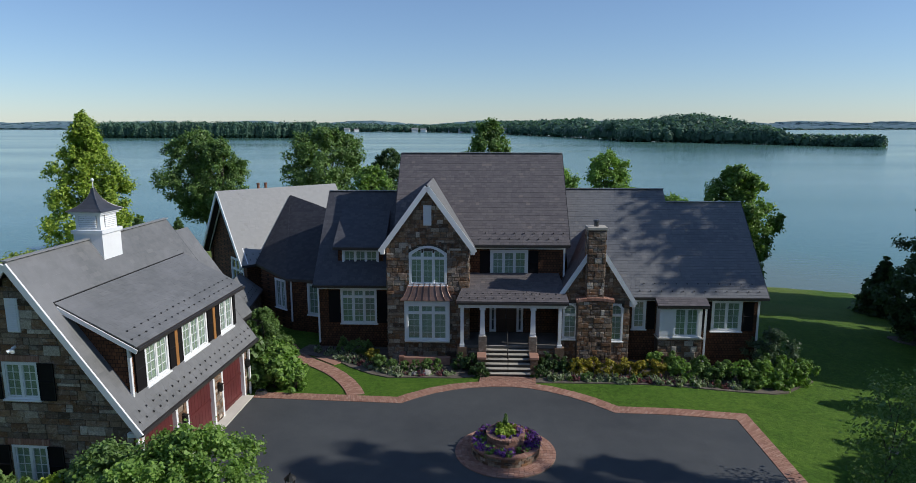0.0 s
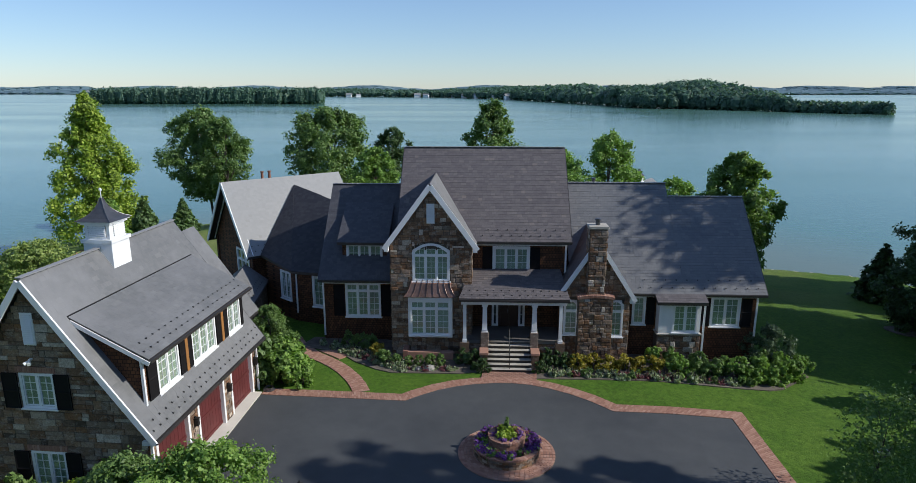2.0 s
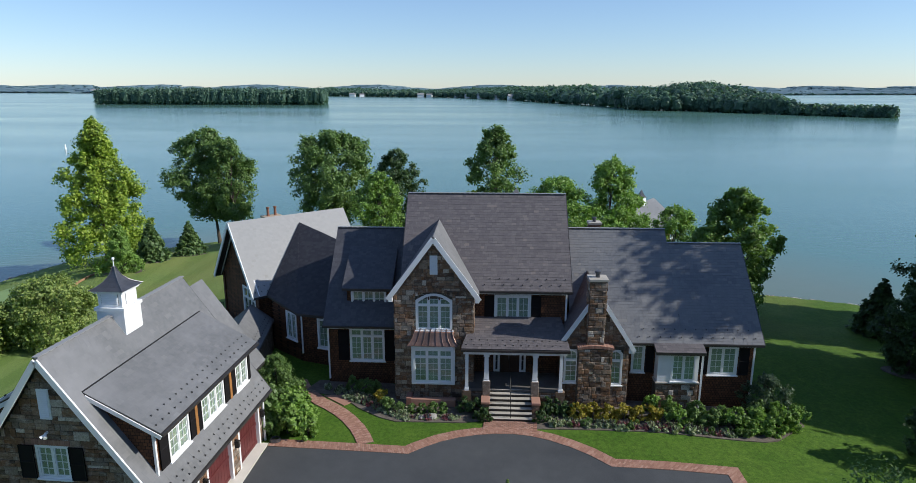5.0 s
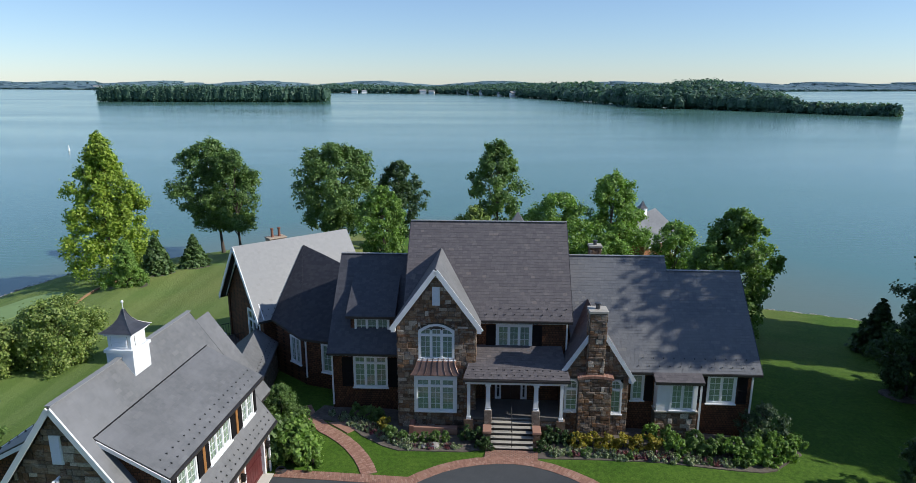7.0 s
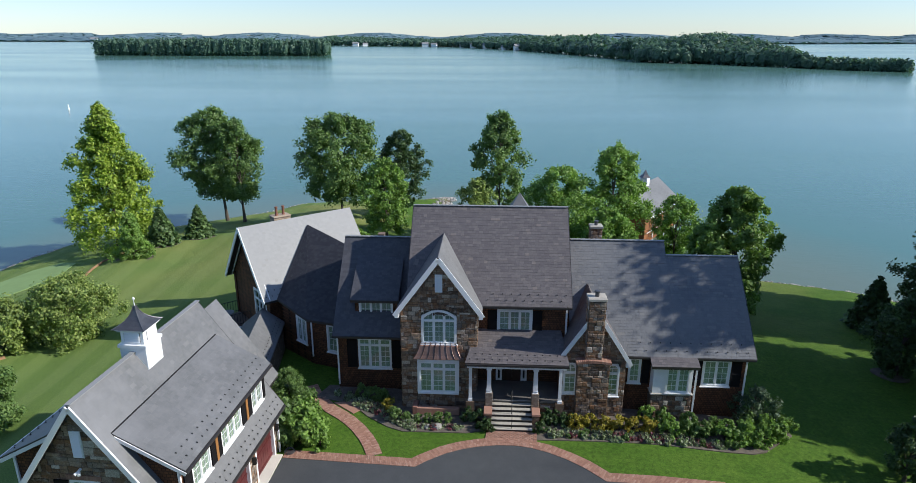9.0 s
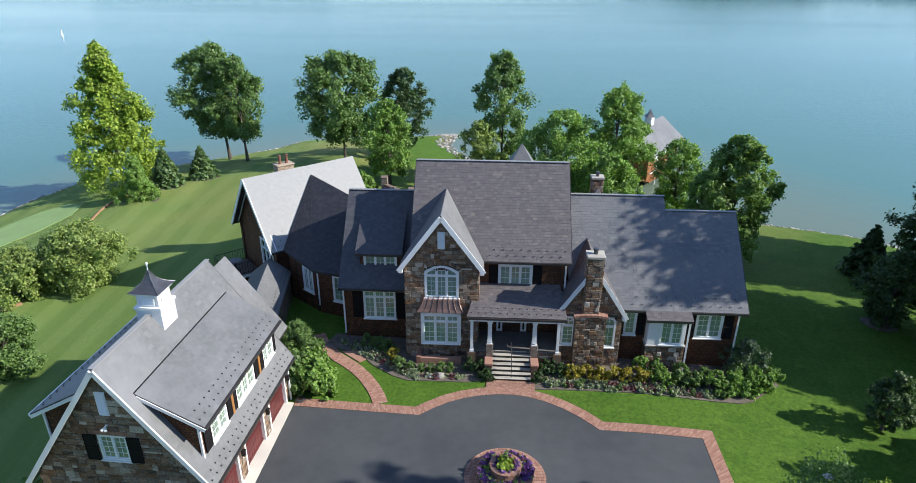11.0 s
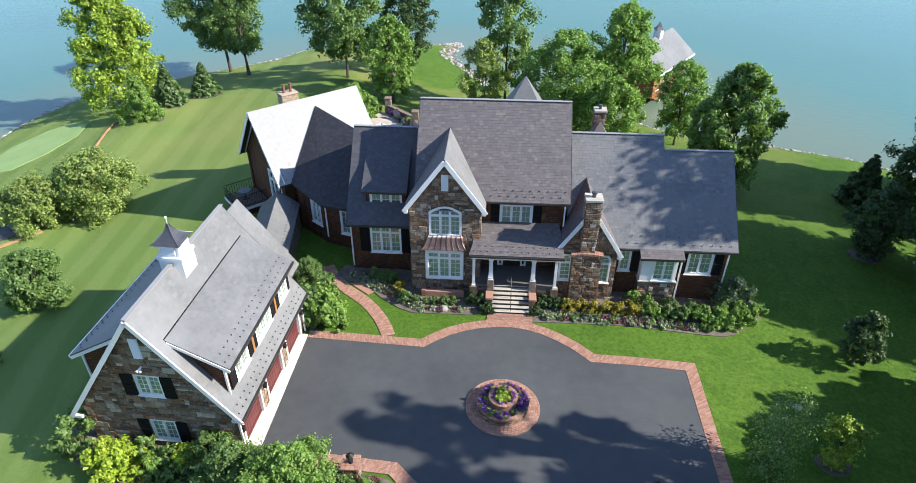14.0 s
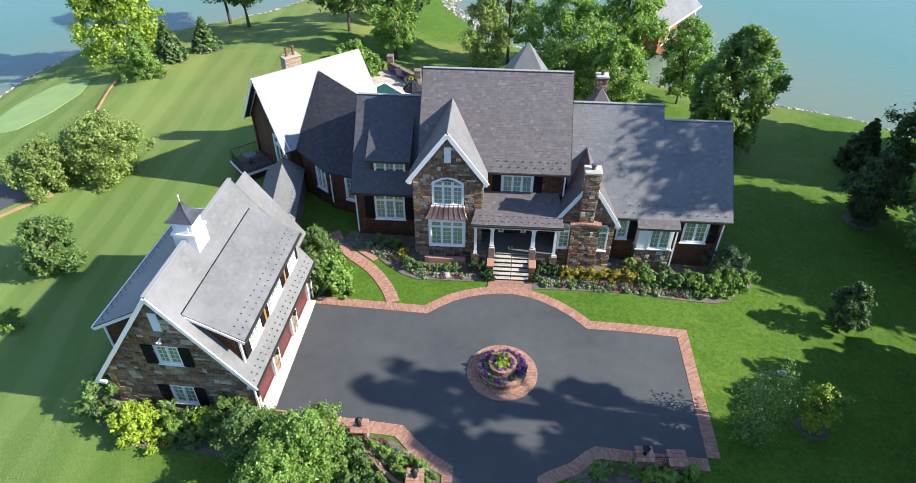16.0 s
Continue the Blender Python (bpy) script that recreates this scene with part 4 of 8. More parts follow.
wall("wall", house, side_r(6.0), 1.8, 10.5, -1.2, 6.6, [], M_SHINGLE, gable=[(1.5, 6.6), (10.5, 6.6), (6.0, 11.1)], label="brown cedar shingle gable wall")
wall("wall", house, side_l(-3.5), -10.5, -1.8, -1.2, 6.6, [], M_SHINGLE, gable=[(-10.5, 6.6), (-1.5, 6.6), (-6.0, 11.1)], label="brown cedar shingle gable wall")
wall("wall", house, back(10.5), -6.0, 3.5, -1.2, 6.6, [], M_SHINGLE)
window(house, front(1.5), 1.78, 3.94, 4.65, 6.15, 3, 2, 3, casing=0.16, blind=(1, 1, 1), label="white triple casement window under the eave")
shutter(house, front(1.5), 1.2, 1.78, 4.7, 6.1)
shutter(house, front(1.5), 3.94, 4.52, 4.7, 6.1)
gutter(house, (0.9, 1.06, 6.44), (6.25, 1.06, 6.44))
trim(house, (0.75, 1.45, 6.33), (6.0, 1.45, 6.33), 0.08, 0.26, "frieze")
trim(house, (5.98, 1.42, 4.6), (5.98, 1.42, 6.3), 0.1, 0.1, "downspout")
trim(house, (MU1 + 0.02, 1.1, 6.45), (MU1 + 0.02, MV, 11.33), 0.04, 0.12, mat=M_GUTTER)
trim(house, (MU0 - 0.02, 1.1, 6.45), (MU0 - 0.02, MV, 11.33), 0.04, 0.12, mat=M_GUTTER)
# a dark panel behind the windows, its colour standing in for the unlit room
part("dark_room_panel", fix(boxes((-3.1, 5.6, 4.2, 4.3, -1, 6.5))), M_ROOM, house)

# stone bay with its steep gable
BC, BH, BE, BP = -1.67, 2.55, 6.45, 9.98
h_bay = [(-2.72, -0.62, 4.42, 6.62), (-2.75, -0.65, 1.4, 3.4), (-3.0, -0.5, 0.15, 0.4)]
gable = [(-3.95, 6.3), (0.6, 6.3), (0.6, 6.72), (BC, 9.75), (-3.95, 6.72)]
wb = wall("wall", house, front(0.1), -3.95, 0.6, -0.6, 6.3, h_bay, M_MORTAR, gable=gable, label="brown field stone gable wall of the bay")
stones(wb, [(-3.95, -0.5), (0.6, -0.5), (0.6, 6.72), (BC, 9.75), (-3.95, 6.72)], h_bay[:2], 3, singles=300)
ws = wall("wall", house, side_r(0.6), 0.4, 1.5, -0.6, 6.6, [], M_MORTAR)
stones(ws, [(0.1, -0.5), (1.5, -0.5), (1.5, 6.5), (0.1, 6.5)], [], 4, singles=60)
ws = wall("wall", house, side_l(-3.95), -2.2, -0.4, -0.6, 6.6, [], M_MORTAR)
stones(ws, [(-2.2, -0.5), (-0.1, -0.5), (-0.1, 6.5), (-2.2, 6.5)], [], 5, singles=60)
sl = (BP - BE) / BH
vb = 1.1 + (BP - 6.5)
# right slope in lighter slate: its sunlit brightness is put into the colour
roof(house, [(BC + BH, -0.2, BE), (BC + BH, 1.05, BE), (BC, vb, BP), (BC, -0.2, BP)], M_SLATE_GREY)
roof(house, [(BC - BH, 1.05, BE), (BC - BH, -0.2, BE), (BC, -0.2, BP), (BC, vb, BP)], M_SLATE)
for s in (-1, 1):
    trim(house, (BC + s * (BH + 0.05), -0.23, BE - 0.14), (BC, -0.23, BP - 0.12), 0.07, 0.28)
    trim(house, (BC + s * (BH - 0.2), -0.05, BE - 0.12), (BC + s * (BH + 0.04), -0.05, BE - 0.12), 0.34, 0.3, "eave_return")
window(house, front(0.1), -2.72, -0.62, 4.42, 6.2, 3, 2, 4, transom=0.28, arch=0.42, blind=(1, 1, 1), casing=0.13, label="white arched triple window in the stone gable")
bm = bmesh.new()
for i in range(16):
    a = BC - 1.2 + 2.4 * i / 16
    t = (a + 0.075 - BC) / 1.2
    part("lintel_stone", soften(boxes((a + 0.01, a + 0.14, 0.0, 0.12, 6.33 + 0.42 * (1 - t * t), 6.55 + 0.42 * (1 - t * t))), 0.01), M_STONE_ONE, house)
part("sill_course", soften(boxes((-2.8, -0.54, -0.06, 0.1, 4.2, 4.36)), 0.02), M_BRICK, house, "red brick sill course")
# louvred vent, high in the gable
bm = boxes((BC - 0.22, BC + 0.22, 0.02, 0.12, 7.75, 8.85))
for i in range(13):
    slab(bm, [(BC - 0.18, -0.03, 7.82 + i * 0.075), (BC + 0.18, -0.03, 7.82 + i * 0.075), (BC + 0.18, 0.02, 7.88 + i * 0.075), (BC - 0.18, 0.02, 7.88 + i * 0.075)], (0, 0.01, -0.01))
part("vent", fix(bm), M_WHITE, house, "white louvred gable vent")
# projecting window box with a flared copper roof
part("window_box", fix(boxes((-2.96, -2.86, -0.32, 0.1, 1.3, 3.5), (-0.56, -0.46, -0.32, 0.1, 1.3, 3.5), (-2.96, -0.46, -0.32, 0.1, 3.4, 3.62), (-2.96, -0.46, -0.32, 0.1, 1.22, 1.36))), M_WHITE, house, "white projecting window box")
window(house, front(-0.3), -2.86, -0.56, 1.36, 3.42, 3, 2, 4, transom=0.5, blind=(1, 1, 1), casing=0.1, label="white triple window with transom lights", deep=0.08)
bm = bmesh.new()
prof = [(0.1, 4.5, 0.0), (-0.08, 4.3, 0.06), (-0.22, 4.05, 0.14), (-0.34, 3.82, 0.26), (-0.5, 3.66, 0.42)]
for (y0, z0, e0), (y1, z1, e1) in zip(prof, prof[1:]):
    slab(bm, [(-2.75 - e1, y1, z1), (-0.67 + e1, y1, z1), (-0.67 + e0, y0, z0), (-2.75 - e0, y0, z0)], (0, 0.03, -0.03))
    slab(bm, [(-0.67 + e1, y1, z1), (-0.67 + e1, 0.1, z1), (-0.67 + e0, 0.1, z0), (-0.67 + e0, y0, z0)], (-0.03, 0, -0.03))
    slab(bm, [(-2.75 - e1, 0.1, z1), (-2.75 - e1, y1, z1), (-2.75 - e0, y0, z0), (-2.75 - e0, 0.1, z0)], (0.03, 0, -0.03))
    for i in range(8):
        t = i / 7
        beam(bm, (-2.75 - e1 + t * (2.08 + 2 * e1), y1 - 0.015, z1 + 0.015), (-2.75 - e0 + t * (2.08 + 2 * e0), y0 - 0.015, z0 + 0.015), 0.03, 0.05)
part("copper_roof", fix(bm), M_COPPER, house, "flared standing-seam copper roof, aged red-brown")
part("window_well", soften(boxes((-3.2, -0.4, -0.75, -0.45, 0.05, 0.5), (-3.25, -2.95, -0.75, 0.05, 0.05, 0.56)), 0.02), M_BRICK, house, "low brick window well coping")

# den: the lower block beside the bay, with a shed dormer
# den slates carry the main block's shadow in their dark colour
roof(house, [(-8.6, 1.8, 3.9), (-3.95, 1.8, 3.9), (-3.75, 6.85, 8.92), (-8.6, 6.85, 8.92)], M_SLATE_SHADE)
roof(house, [(-3.5, 11.9, 3.9), (-8.6, 11.9, 3.9), (-8.6, 6.85, 8.92), (-3.5, 6.85, 8.92)], M_SLATE_SHADE)
ridge_cap(house, (-8.6, 6.85, 8.92), (-3.6, 6.85, 8.92))
h_den = [(-7.05, -4.9, 1.5, 3.6)]
wall("wall", house, front(2.2), -8.4, -3.95, -0.6, 4.1, h_den, M_SHINGLE, label="brown cedar shingle wall in shade")
wall("wall", house, side_l(-8.4), -11.6, -2.5, -0.6, 4.1, [], M_SHINGLE, gable=[(-11.6, 4.1), (-2.2, 4.1), (-6.85, 8.7)])
part("dark_room_panel", boxes((-8.0, -4.2, 4.4, 4.5, -0.5, 4.0)), M_ROOM, house)
window(house, front(2.2), -7.05, -4.9, 1.5, 3.62, 3, 2, 4, transom=0.5, blind=(1, 1, 1), label="white triple window with transom lights")
shutter(house, front(2.2), -7.75, -7.1, 1.55, 3.5)
shutter(house, front(2.2), -4.86, -4.2, 1.55, 3.5)
gutter(house, (-8.6, 1.76, 3.85), (-4.0, 1.76, 3.85))
trim(house, (-8.4, 2.15, 3.7), (-4.0, 2.15, 3.7), 0.06, 0.22, "frieze")
trim(house, (-8.36, 2.12, 0.3), (-8.36, 2.12, 3.7), 0.09, 0.09, "downspout")
roof(house, [(-7.55, 2.7, 5.98), (-4.45, 2.7, 5.98), (-4.45, 5.75, 7.86), (-7.55, 5.75, 7.86)], M_SLATE_SHADE)
wall("wall", house, front(3.0), -7.3, -4.6, 4.6, 6.0, [(-7.05, -4.85, 4.72, 5.85)], M_SHINGLE, thick=0.12)
bm = bmesh.new()
slab(bm, [(-7.3, 3.0, 4.9), (-7.3, 3.0, 6.05), (-7.3, 5.6, 7.7), (-7.3, 5.6, 7.5)], (0.1, 0, 0))
part("wall", fix(bm), M_SHINGLE, house)
part("dark_room_panel", boxes((-7.2, -4.7, 3.6, 3.64, 4.4, 6.1)), M_ROOM, house)
window(house, front(3.0), -7.05, -4.85, 4.72, 5.85, 3, 2, 2, blind=(1, 0.8, 0.8), casing=0.13, label="low white dormer window")

# right wing: one long slope with a stepped ridge
S_RW = 0.96


def rwz(v):
    return 3.7 + S_RW * (v - 0.5)


roof(house, [(6.25, 0.5, rwz(0.5)), (12.65, 0.5, rwz(0.5)), (12.65, 6.2, rwz(6.2)), (6.25, 6.2, rwz(6.2))], M_SLATE_BLUE)
rr = roof(house, [(12.66, 0.5, rwz(0.5)), (17.2, 0.5, rwz(0.5)), (17.2, 5.45, rwz(5.45)), (12.66, 5.45, rwz(5.45))], M_SLATE_BLUE)
roof(house, [(12.65, 11.9, 3.7), (6.25, 11.9, 3.7), (6.25, 6.2, rwz(6.2)), (12.65, 6.2, rwz(6.2))], M_SLATE_BLUE)
roof(house, [(17.2, 10.4, 3.7), (12.66, 10.4, 3.7), (12.66, 5.45, rwz(5.45)), (17.2, 5.45, rwz(5.45))], M_SLATE_BLUE)
part("wall", fix(slab(bmesh.new(), [(12.64, 5.4, rwz(5.3)), (12.64, 6.2, rwz(6.15)), (12.64, 7.1, rwz(5.3))], (-0.1, 0, 0))), M_WHITE, house)
snow_guards(rr, (9.9, 0.5, 3.74), (1, 0, 0), (0, 1, S_RW), 7.2, ((0.35, 0.0), (0.85, 0.3)), 0.6)
ridge_cap(house, (6.25, 6.2, rwz(6.2)), (12.65, 6.2, rwz(6.2)))
ridge_cap(house, (12.66, 5.45, rwz(5.45)), (17.2, 5.45, rwz(5.45)))
h_rw = [(9.78, 10.55, 1.8, 3.5), (14.2, 15.88, 1.72, 3.5)]
wall("wall", house, front(0.75), 9.4, 16.8, -1.4, 3.8, h_rw, M_SHINGLE, label="dark brown cedar shingle wall of the wing")
wall("wall", house, side_r(16.8), 1.05, 10.0, -1.4, 3.8, [], M_SHINGLE, gable=[(0.9, 3.8), (10.0, 3.8), (5.45, 8.2)])
wall("wall", house, back(11.5), -16.8, -6.0, -1.4, 3.9, [], M_SHINGLE)
part("dark_room_panel", boxes((9.5, 16.6, 2.9, 3.0, -1, 3.7)), M_ROOM, house)
window(house, front(0.75), 9.78, 10.55, 1.8, 3.5, 1, 2, 4, blind=(1,), casing=0.12, label="narrow white casement window")
window(house, front(0.75), 14.2, 15.88, 1.72, 3.5, 2, 2, 4, blind=(1, 1), casing=0.14, label="white double casement window")
shutter(house, front(0.75), 10.6, 11.05, 1.8, 3.4)
shutter(house, front(0.75), 13.66, 14.15, 1.75, 3.4)
shutter(house, front(0.75), 15.93, 16.5, 1.75, 3.4)
gutter(house, (9.7, 0.45, 3.64), (11.0, 0.45, 3.64))
gutter(house, (13.75, 0.45, 3.64), (17.2, 0.45, 3.64))
trim(house, (9.5, 0.7, 3.56), (16.8, 0.7, 3.56), 0.06, 0.2, "frieze")
trim(house, (17.22, 0.5, 3.65), (17.22, 5.45, 8.38), 0.04, 0.12, mat=M_GUTTER)
trim(house, (16.75, 0.66, -0.5), (16.75, 0.66, 3.5), 0.09, 0.09, "downspout")
# boxed window on a stone base, the roof carried down over it
roof(house, [(10.95, -0.2, 3.42), (13.75, -0.2, 3.42), (13.75, 0.52, 3.72), (10.95, 0.52, 3.72)], M_SLATE)
wbx = wall("wall", house, front(0.05), 11.1, 13.5, -0.9, 1.45, [], M_MORTAR, thick=0.7, label="field stone base of the window box")
stones(wbx, [(11.1, -0.8), (13.5, -0.8), (13.5, 1.42), (11.1, 1.42)], [], 6, singles=120)
part("window_box", fix(boxes((11.15, 11.95, 0.03, 0.75, 1.52, 3.36), (13.25, 13.45, 0.03, 0.75, 1.52, 3.36), (11.95, 13.25, 0.03, 0.75, 3.2, 3.36))), M_WHITE, house, "white panelled window box")
window(house, front(0.05), 11.9, 13.3, 1.6, 3.25, 2, 2, 4, blind=(1, 1), casing=0.1, label="white double casement window in a boxed bay")
part("sill_course", soften(boxes((11.05, 13.56, -0.04, 0.75, 1.44, 1.53)), 0.015), M_BLUESTONE, house)
trim(house, (13.6, -0.1, -0.4), (13.6, -0.1, 3.3), 0.09, 0.09, "downspout")

# chimney gable
GC, GH, GE, GP, GV = 7.5, 2.15, 3.62, 7.0, -0.3
h_cg = [(5.78, 6.6, 1.45, 3.5), (8.28, 9.1, 1.35, 3.5)]
wg = wall("wall", house, front(-0.1), 5.62, 9.45, -1.2, 3.6, h_cg, M_MORTAR, gable=[(5.62, 3.6), (9.45, 3.6), (9.45, 3.9), (GC, 6.75), (5.62, 3.9)], label="field stone gable wall behind the chimney")
stones(wg, [(5.62, -0.8), (9.45, -0.8), (9.45, 3.85), (GC, 6.75), (5.62, 3.85)], h_cg, 7, singles=200)
wall("wall", house, side_r(9.45), 0.2, 0.75, -1.2, 3.9, [], M_MORTAR)
wall("wall", house, side_l(5.62), -1.5, -0.2, -1.2, 3.9, [], M_SHINGLE)
for u0, u1, z0 in ((5.78, 6.6, 1.45), (8.28, 9.1, 1.35)):
    window(house, front(-0.1), u0, u1, z0, 3.25, 1, 2, 4, transom=0.42, arch=0.25, blind=(1,), casing=0.1, label="narrow white arched window beside the chimney")
part("dark_room_panel", boxes((5.8, 9.3, 2.2, 2.3, -1, 4.2)), M_ROOM, house)
vg = 0.5 + (GP - 3.7) / S_RW
roof(house, [(GC + GH, GV, GE), (GC + GH, 0.45, GE), (GC, vg, GP), (GC, GV, GP)], M_SLATE)
roof(house, [(GC - GH, 0.45, GE), (GC - GH, GV, GE), (GC, GV, GP), (GC, vg, GP)], M_SLATE)
for s in (-1, 1):
    trim(house, (GC + s * (GH + 0.05), GV - 0.03, GE - 0.12), (GC, GV - 0.03, GP - 0.1), 0.07, 0.24)
trim(house, (GC + GH - 0.25, GV + 0.12, GE - 0.1), (GC + GH + 0.04, GV + 0.12, GE - 0.1), 0.3, 0.28, "eave_return")


def chimney(parent, u0, u1, v0, v1, z0, z1, seed, label, pots=1, mat_cap=M_BLUESTONE):
    c = part("chimney", boxes((u0, u1, v0, v1, z0, z1)), M_MORTAR, parent, label)
    for m, a, b in ((front(v0), u0, u1), (side_r(u1), v0, v1), (side_l(u0), -v1, -v0), (back(v1), -u1, -u0)):
        hold = new("face")
        hold.parent, hold.matrix_basis = c, m
        before = set(scene.collection.objects)
        stones(hold, [(a, z0), (b, z0), (b, z1), (a, z1)], [], seed, singles=60)
        for ob in set(scene.collection.objects) - before:
            ob.parent, ob.matrix_basis = c, m @ ob.matrix_basis
        bpy.data.objects.remove(hold)
    part("cap", soften(boxes((u0 - 0.07, u1 + 0.07, v0 - 0.07, v1 + 0.07, z1, z1 + 0.16)), 0.02), mat_cap, c, "pale stone chimney cap")
    for i in range(pots):
        bm = bmesh.new()
        x = u0 + (u1 - u0) * (i + 1) / (pots + 1)
        lathe(bm, x, (v0 + v1) / 2, [(0.13, z1 + 0.16), (0.12, z1 + 0.4), (0.18, z1 + 0.42), (0.17, z1 + 0.5), (0.11, z1 + 0.52)], 12)
        part("chimney_pot", bm, M_LEAD, c)
    return c


chimney(house, 6.98, 7.92, -0.5, 0.35, 3.7, 7.62, 8, "tall field stone chimney with a flat cap")
cb = part("chimney_base", boxes((6.52, 8.4, -0.65, 0.0, -1.0, 3.75)), M_MORTAR, house, "broad field stone chimney base")
before = set(scene.collection.objects)
stones(cb, [(6.52, -0.8), (8.4, -0.8), (8.4, 3.72), (6.52, 3.72)], [], 9, singles=180)
for ob in set(scene.collection.objects) - before:
    ob.matrix_basis = front(-0.65) @ ob.matrix_basis
bm = bmesh.new()
for i in range(18):
    a = 6.44 + 2.04 * i / 18
    t = (a + 0.055 - 7.46) / 1.02
    part("shoulder_brick", boxes((a + 0.006, a + 0.107, -0.72, -0.0, 3.7 + 0.1 * (1 - t * t), 3.84 + 0.12 * (1 - t * t))), M_BRICK_ONE, house)

# porch
PZ = 1.25
roof(house, [(-0.05, -1.05, 3.78), (5.98, -1.05, 3.78), (5.7, 1.5, 4.8), (0.55, 1.5, 4.8)], M_SLATE, M_SLATE_ONE, singles=140, guards=1, g_rows=((0.3, 0.0), (0.7, 0.31)))
part("porch_beam", fix(boxes((0.05, 5.85, -0.95, -0.7, 3.42, 3.64), (0.05, 0.3, -0.7, 0.1, 3.42, 3.64), (5.5, 5.75, -0.7, -0.1, 3.42, 3.64))), M_WHITE, house, "white porch beam")
# ceiling and floor colours darkened to paint in the shade under the porch
part("porch_ceiling", boxes((0.6, 5.62, -0.7, 1.5, 3.5, 3.6)), M_PORCHWOOD, house)
gutter(house, (-0.05, -1.1, 3.7), (5.98, -1.1, 3.7))
part("porch_floor", fix(boxes((0.1, 5.62, -0.75, 1.5, 1.1, PZ))), M_FLOOR_SHADE, house, "grey stone porch floor")
pb = wall("porch_base", house, front(-0.7), 0.1, 5.62, -0.6, 1.1, [], M_MORTAR, thick=2.1)
stones(pb, [(0.1, -0.5), (5.62, -0.5), (5.62, 1.05), (0.1, 1.05)], [], 12, singles=60)


def porch_column(u, v=-0.8):
    bm = bmesh.new()
    for a, z in ((0.34, 1.25 + 0.6), (0.3, 1.95)):
        box(bm, u - a / 2, u + a / 2, v - a / 2, v + a / 2, z - (0.0 if a < 0.31 else 0.03), z + (0.0 if a > 0.31 else 0.04))
    p = [bm.verts.new((u + x * w, v + y * w, z)) for z, w in ((1.9, 0.14), (3.3, 0.11)) for x, y in ((-1, -1), (1, -1), (1, 1), (-1, 1))]
    for f in ((0, 1, 5, 4), (1, 2, 6, 5), (2, 3, 7, 6), (3, 0, 4, 7)):
        bm.faces.new([p[i] for i in f])
    box(bm, u - 0.16, u + 0.16, v - 0.16, v + 0.16, 3.3, 3.42)
    c = part("column", fix(bm), M_WHITE, house, "white tapered porch column on a stone pier")
    pr = part("pier", soften(boxes((u - 0.22, u + 0.22, v - 0.22, v + 0.22, 0.0, 1.82)), 0.02), M_STONE, c, "field stone pier")
    return c


for u in (1.36, 4.1):
    porch_column(u)
for u in (0.25, 5.55):
    bm = boxes((u - 0.09, u + 0.09, -0.9, -0.72, 1.25, 3.42), (u - 0.13, u + 0.13, -0.94, -0.68, 1.2, 1.34))
    part("post", fix(bm), M_WHITE, house)
    part("post", fix(boxes((u - 0.25, u + 0.25, -1.0, -0.65, -0.4, 1.2))), M_STONE, house, "stone porch pier")
for k in range(7):
    part("step", soften(boxes((1.55, 3.9, -2.15 + k * 0.235, -0.6, 0.02 + k * 0.178, 0.178 + k * 0.178 - 0.035)), 0.008), M_RISER, house)
    part("tread", soften(boxes((1.53, 3.92, -2.2 + k * 0.235, -1.93 + k * 0.235, 0.178 + k * 0.178 - 0.035, 0.178 + k * 0.178)), 0.012), M_BLUESTONE, house, "pale stone stair tread")
for u0, u1 in ((1.12, 1.52), (3.93, 4.33)):
    part("stair_pier", fix(boxes((u0, u1, -1.75, -1.05, -0.3, 0.8))), M_STONE, house, "stone stair pier")
    part("stair_pier_cap", soften(boxes((u0 - 0.05, u1 + 0.05, -1.8, -1.0, 0.8, 0.95)), 0.02), M_BRICK, house, "red brick cap")
rail = bmesh.new()
tube(rail, (2.72, -2.1, 0.98), (2.72, -0.7, 2.1), 0.022, 0.022)
for v, z in ((-2.1, 0.15), (-1.4, 0.7), (-0.7, 1.25)):
    tube(rail, (2.72, v, z), (2.72, v, z + 0.87), 0.018, 0.018)
part("handrail", rail, M_IRON, house, "thin black iron stair handrail")
door = part("door", fix(boxes((2.22, 2.74, 1.5, 1.56, 1.27, 3.32), (2.76, 3.28, 1.5, 1.56, 1.27, 3.32), (2.3, 2.66, 1.47, 1.5, 1.4, 2.1), (2.84, 3.2, 1.47, 1.5, 1.4, 2.1), (2.3, 2.66, 1.47, 1.5, 2.25, 3.2), (2.84, 3.2, 1.47, 1.5, 2.25, 3.2))), M_DOOR, house, "dark wooden double front door")
part("door_handle", boxes((2.68, 2.71, 1.42, 1.5, 2.1, 2.35)), M_LEAD, door)
for u0, u1 in ((1.78, 2.16), (3.34, 3.72)):
    window(house, front(1.5), u0, u1, 1.3, 3.35, 1, 1, 3, blind=(0,), casing=0.1, sill=False, name="sidelight", label="white narrow sidelight beside the front door")
trim(house, (1.72, 1.46, 3.42), (3.78, 1.46, 3.42), 0.06, 0.16, "door_head")

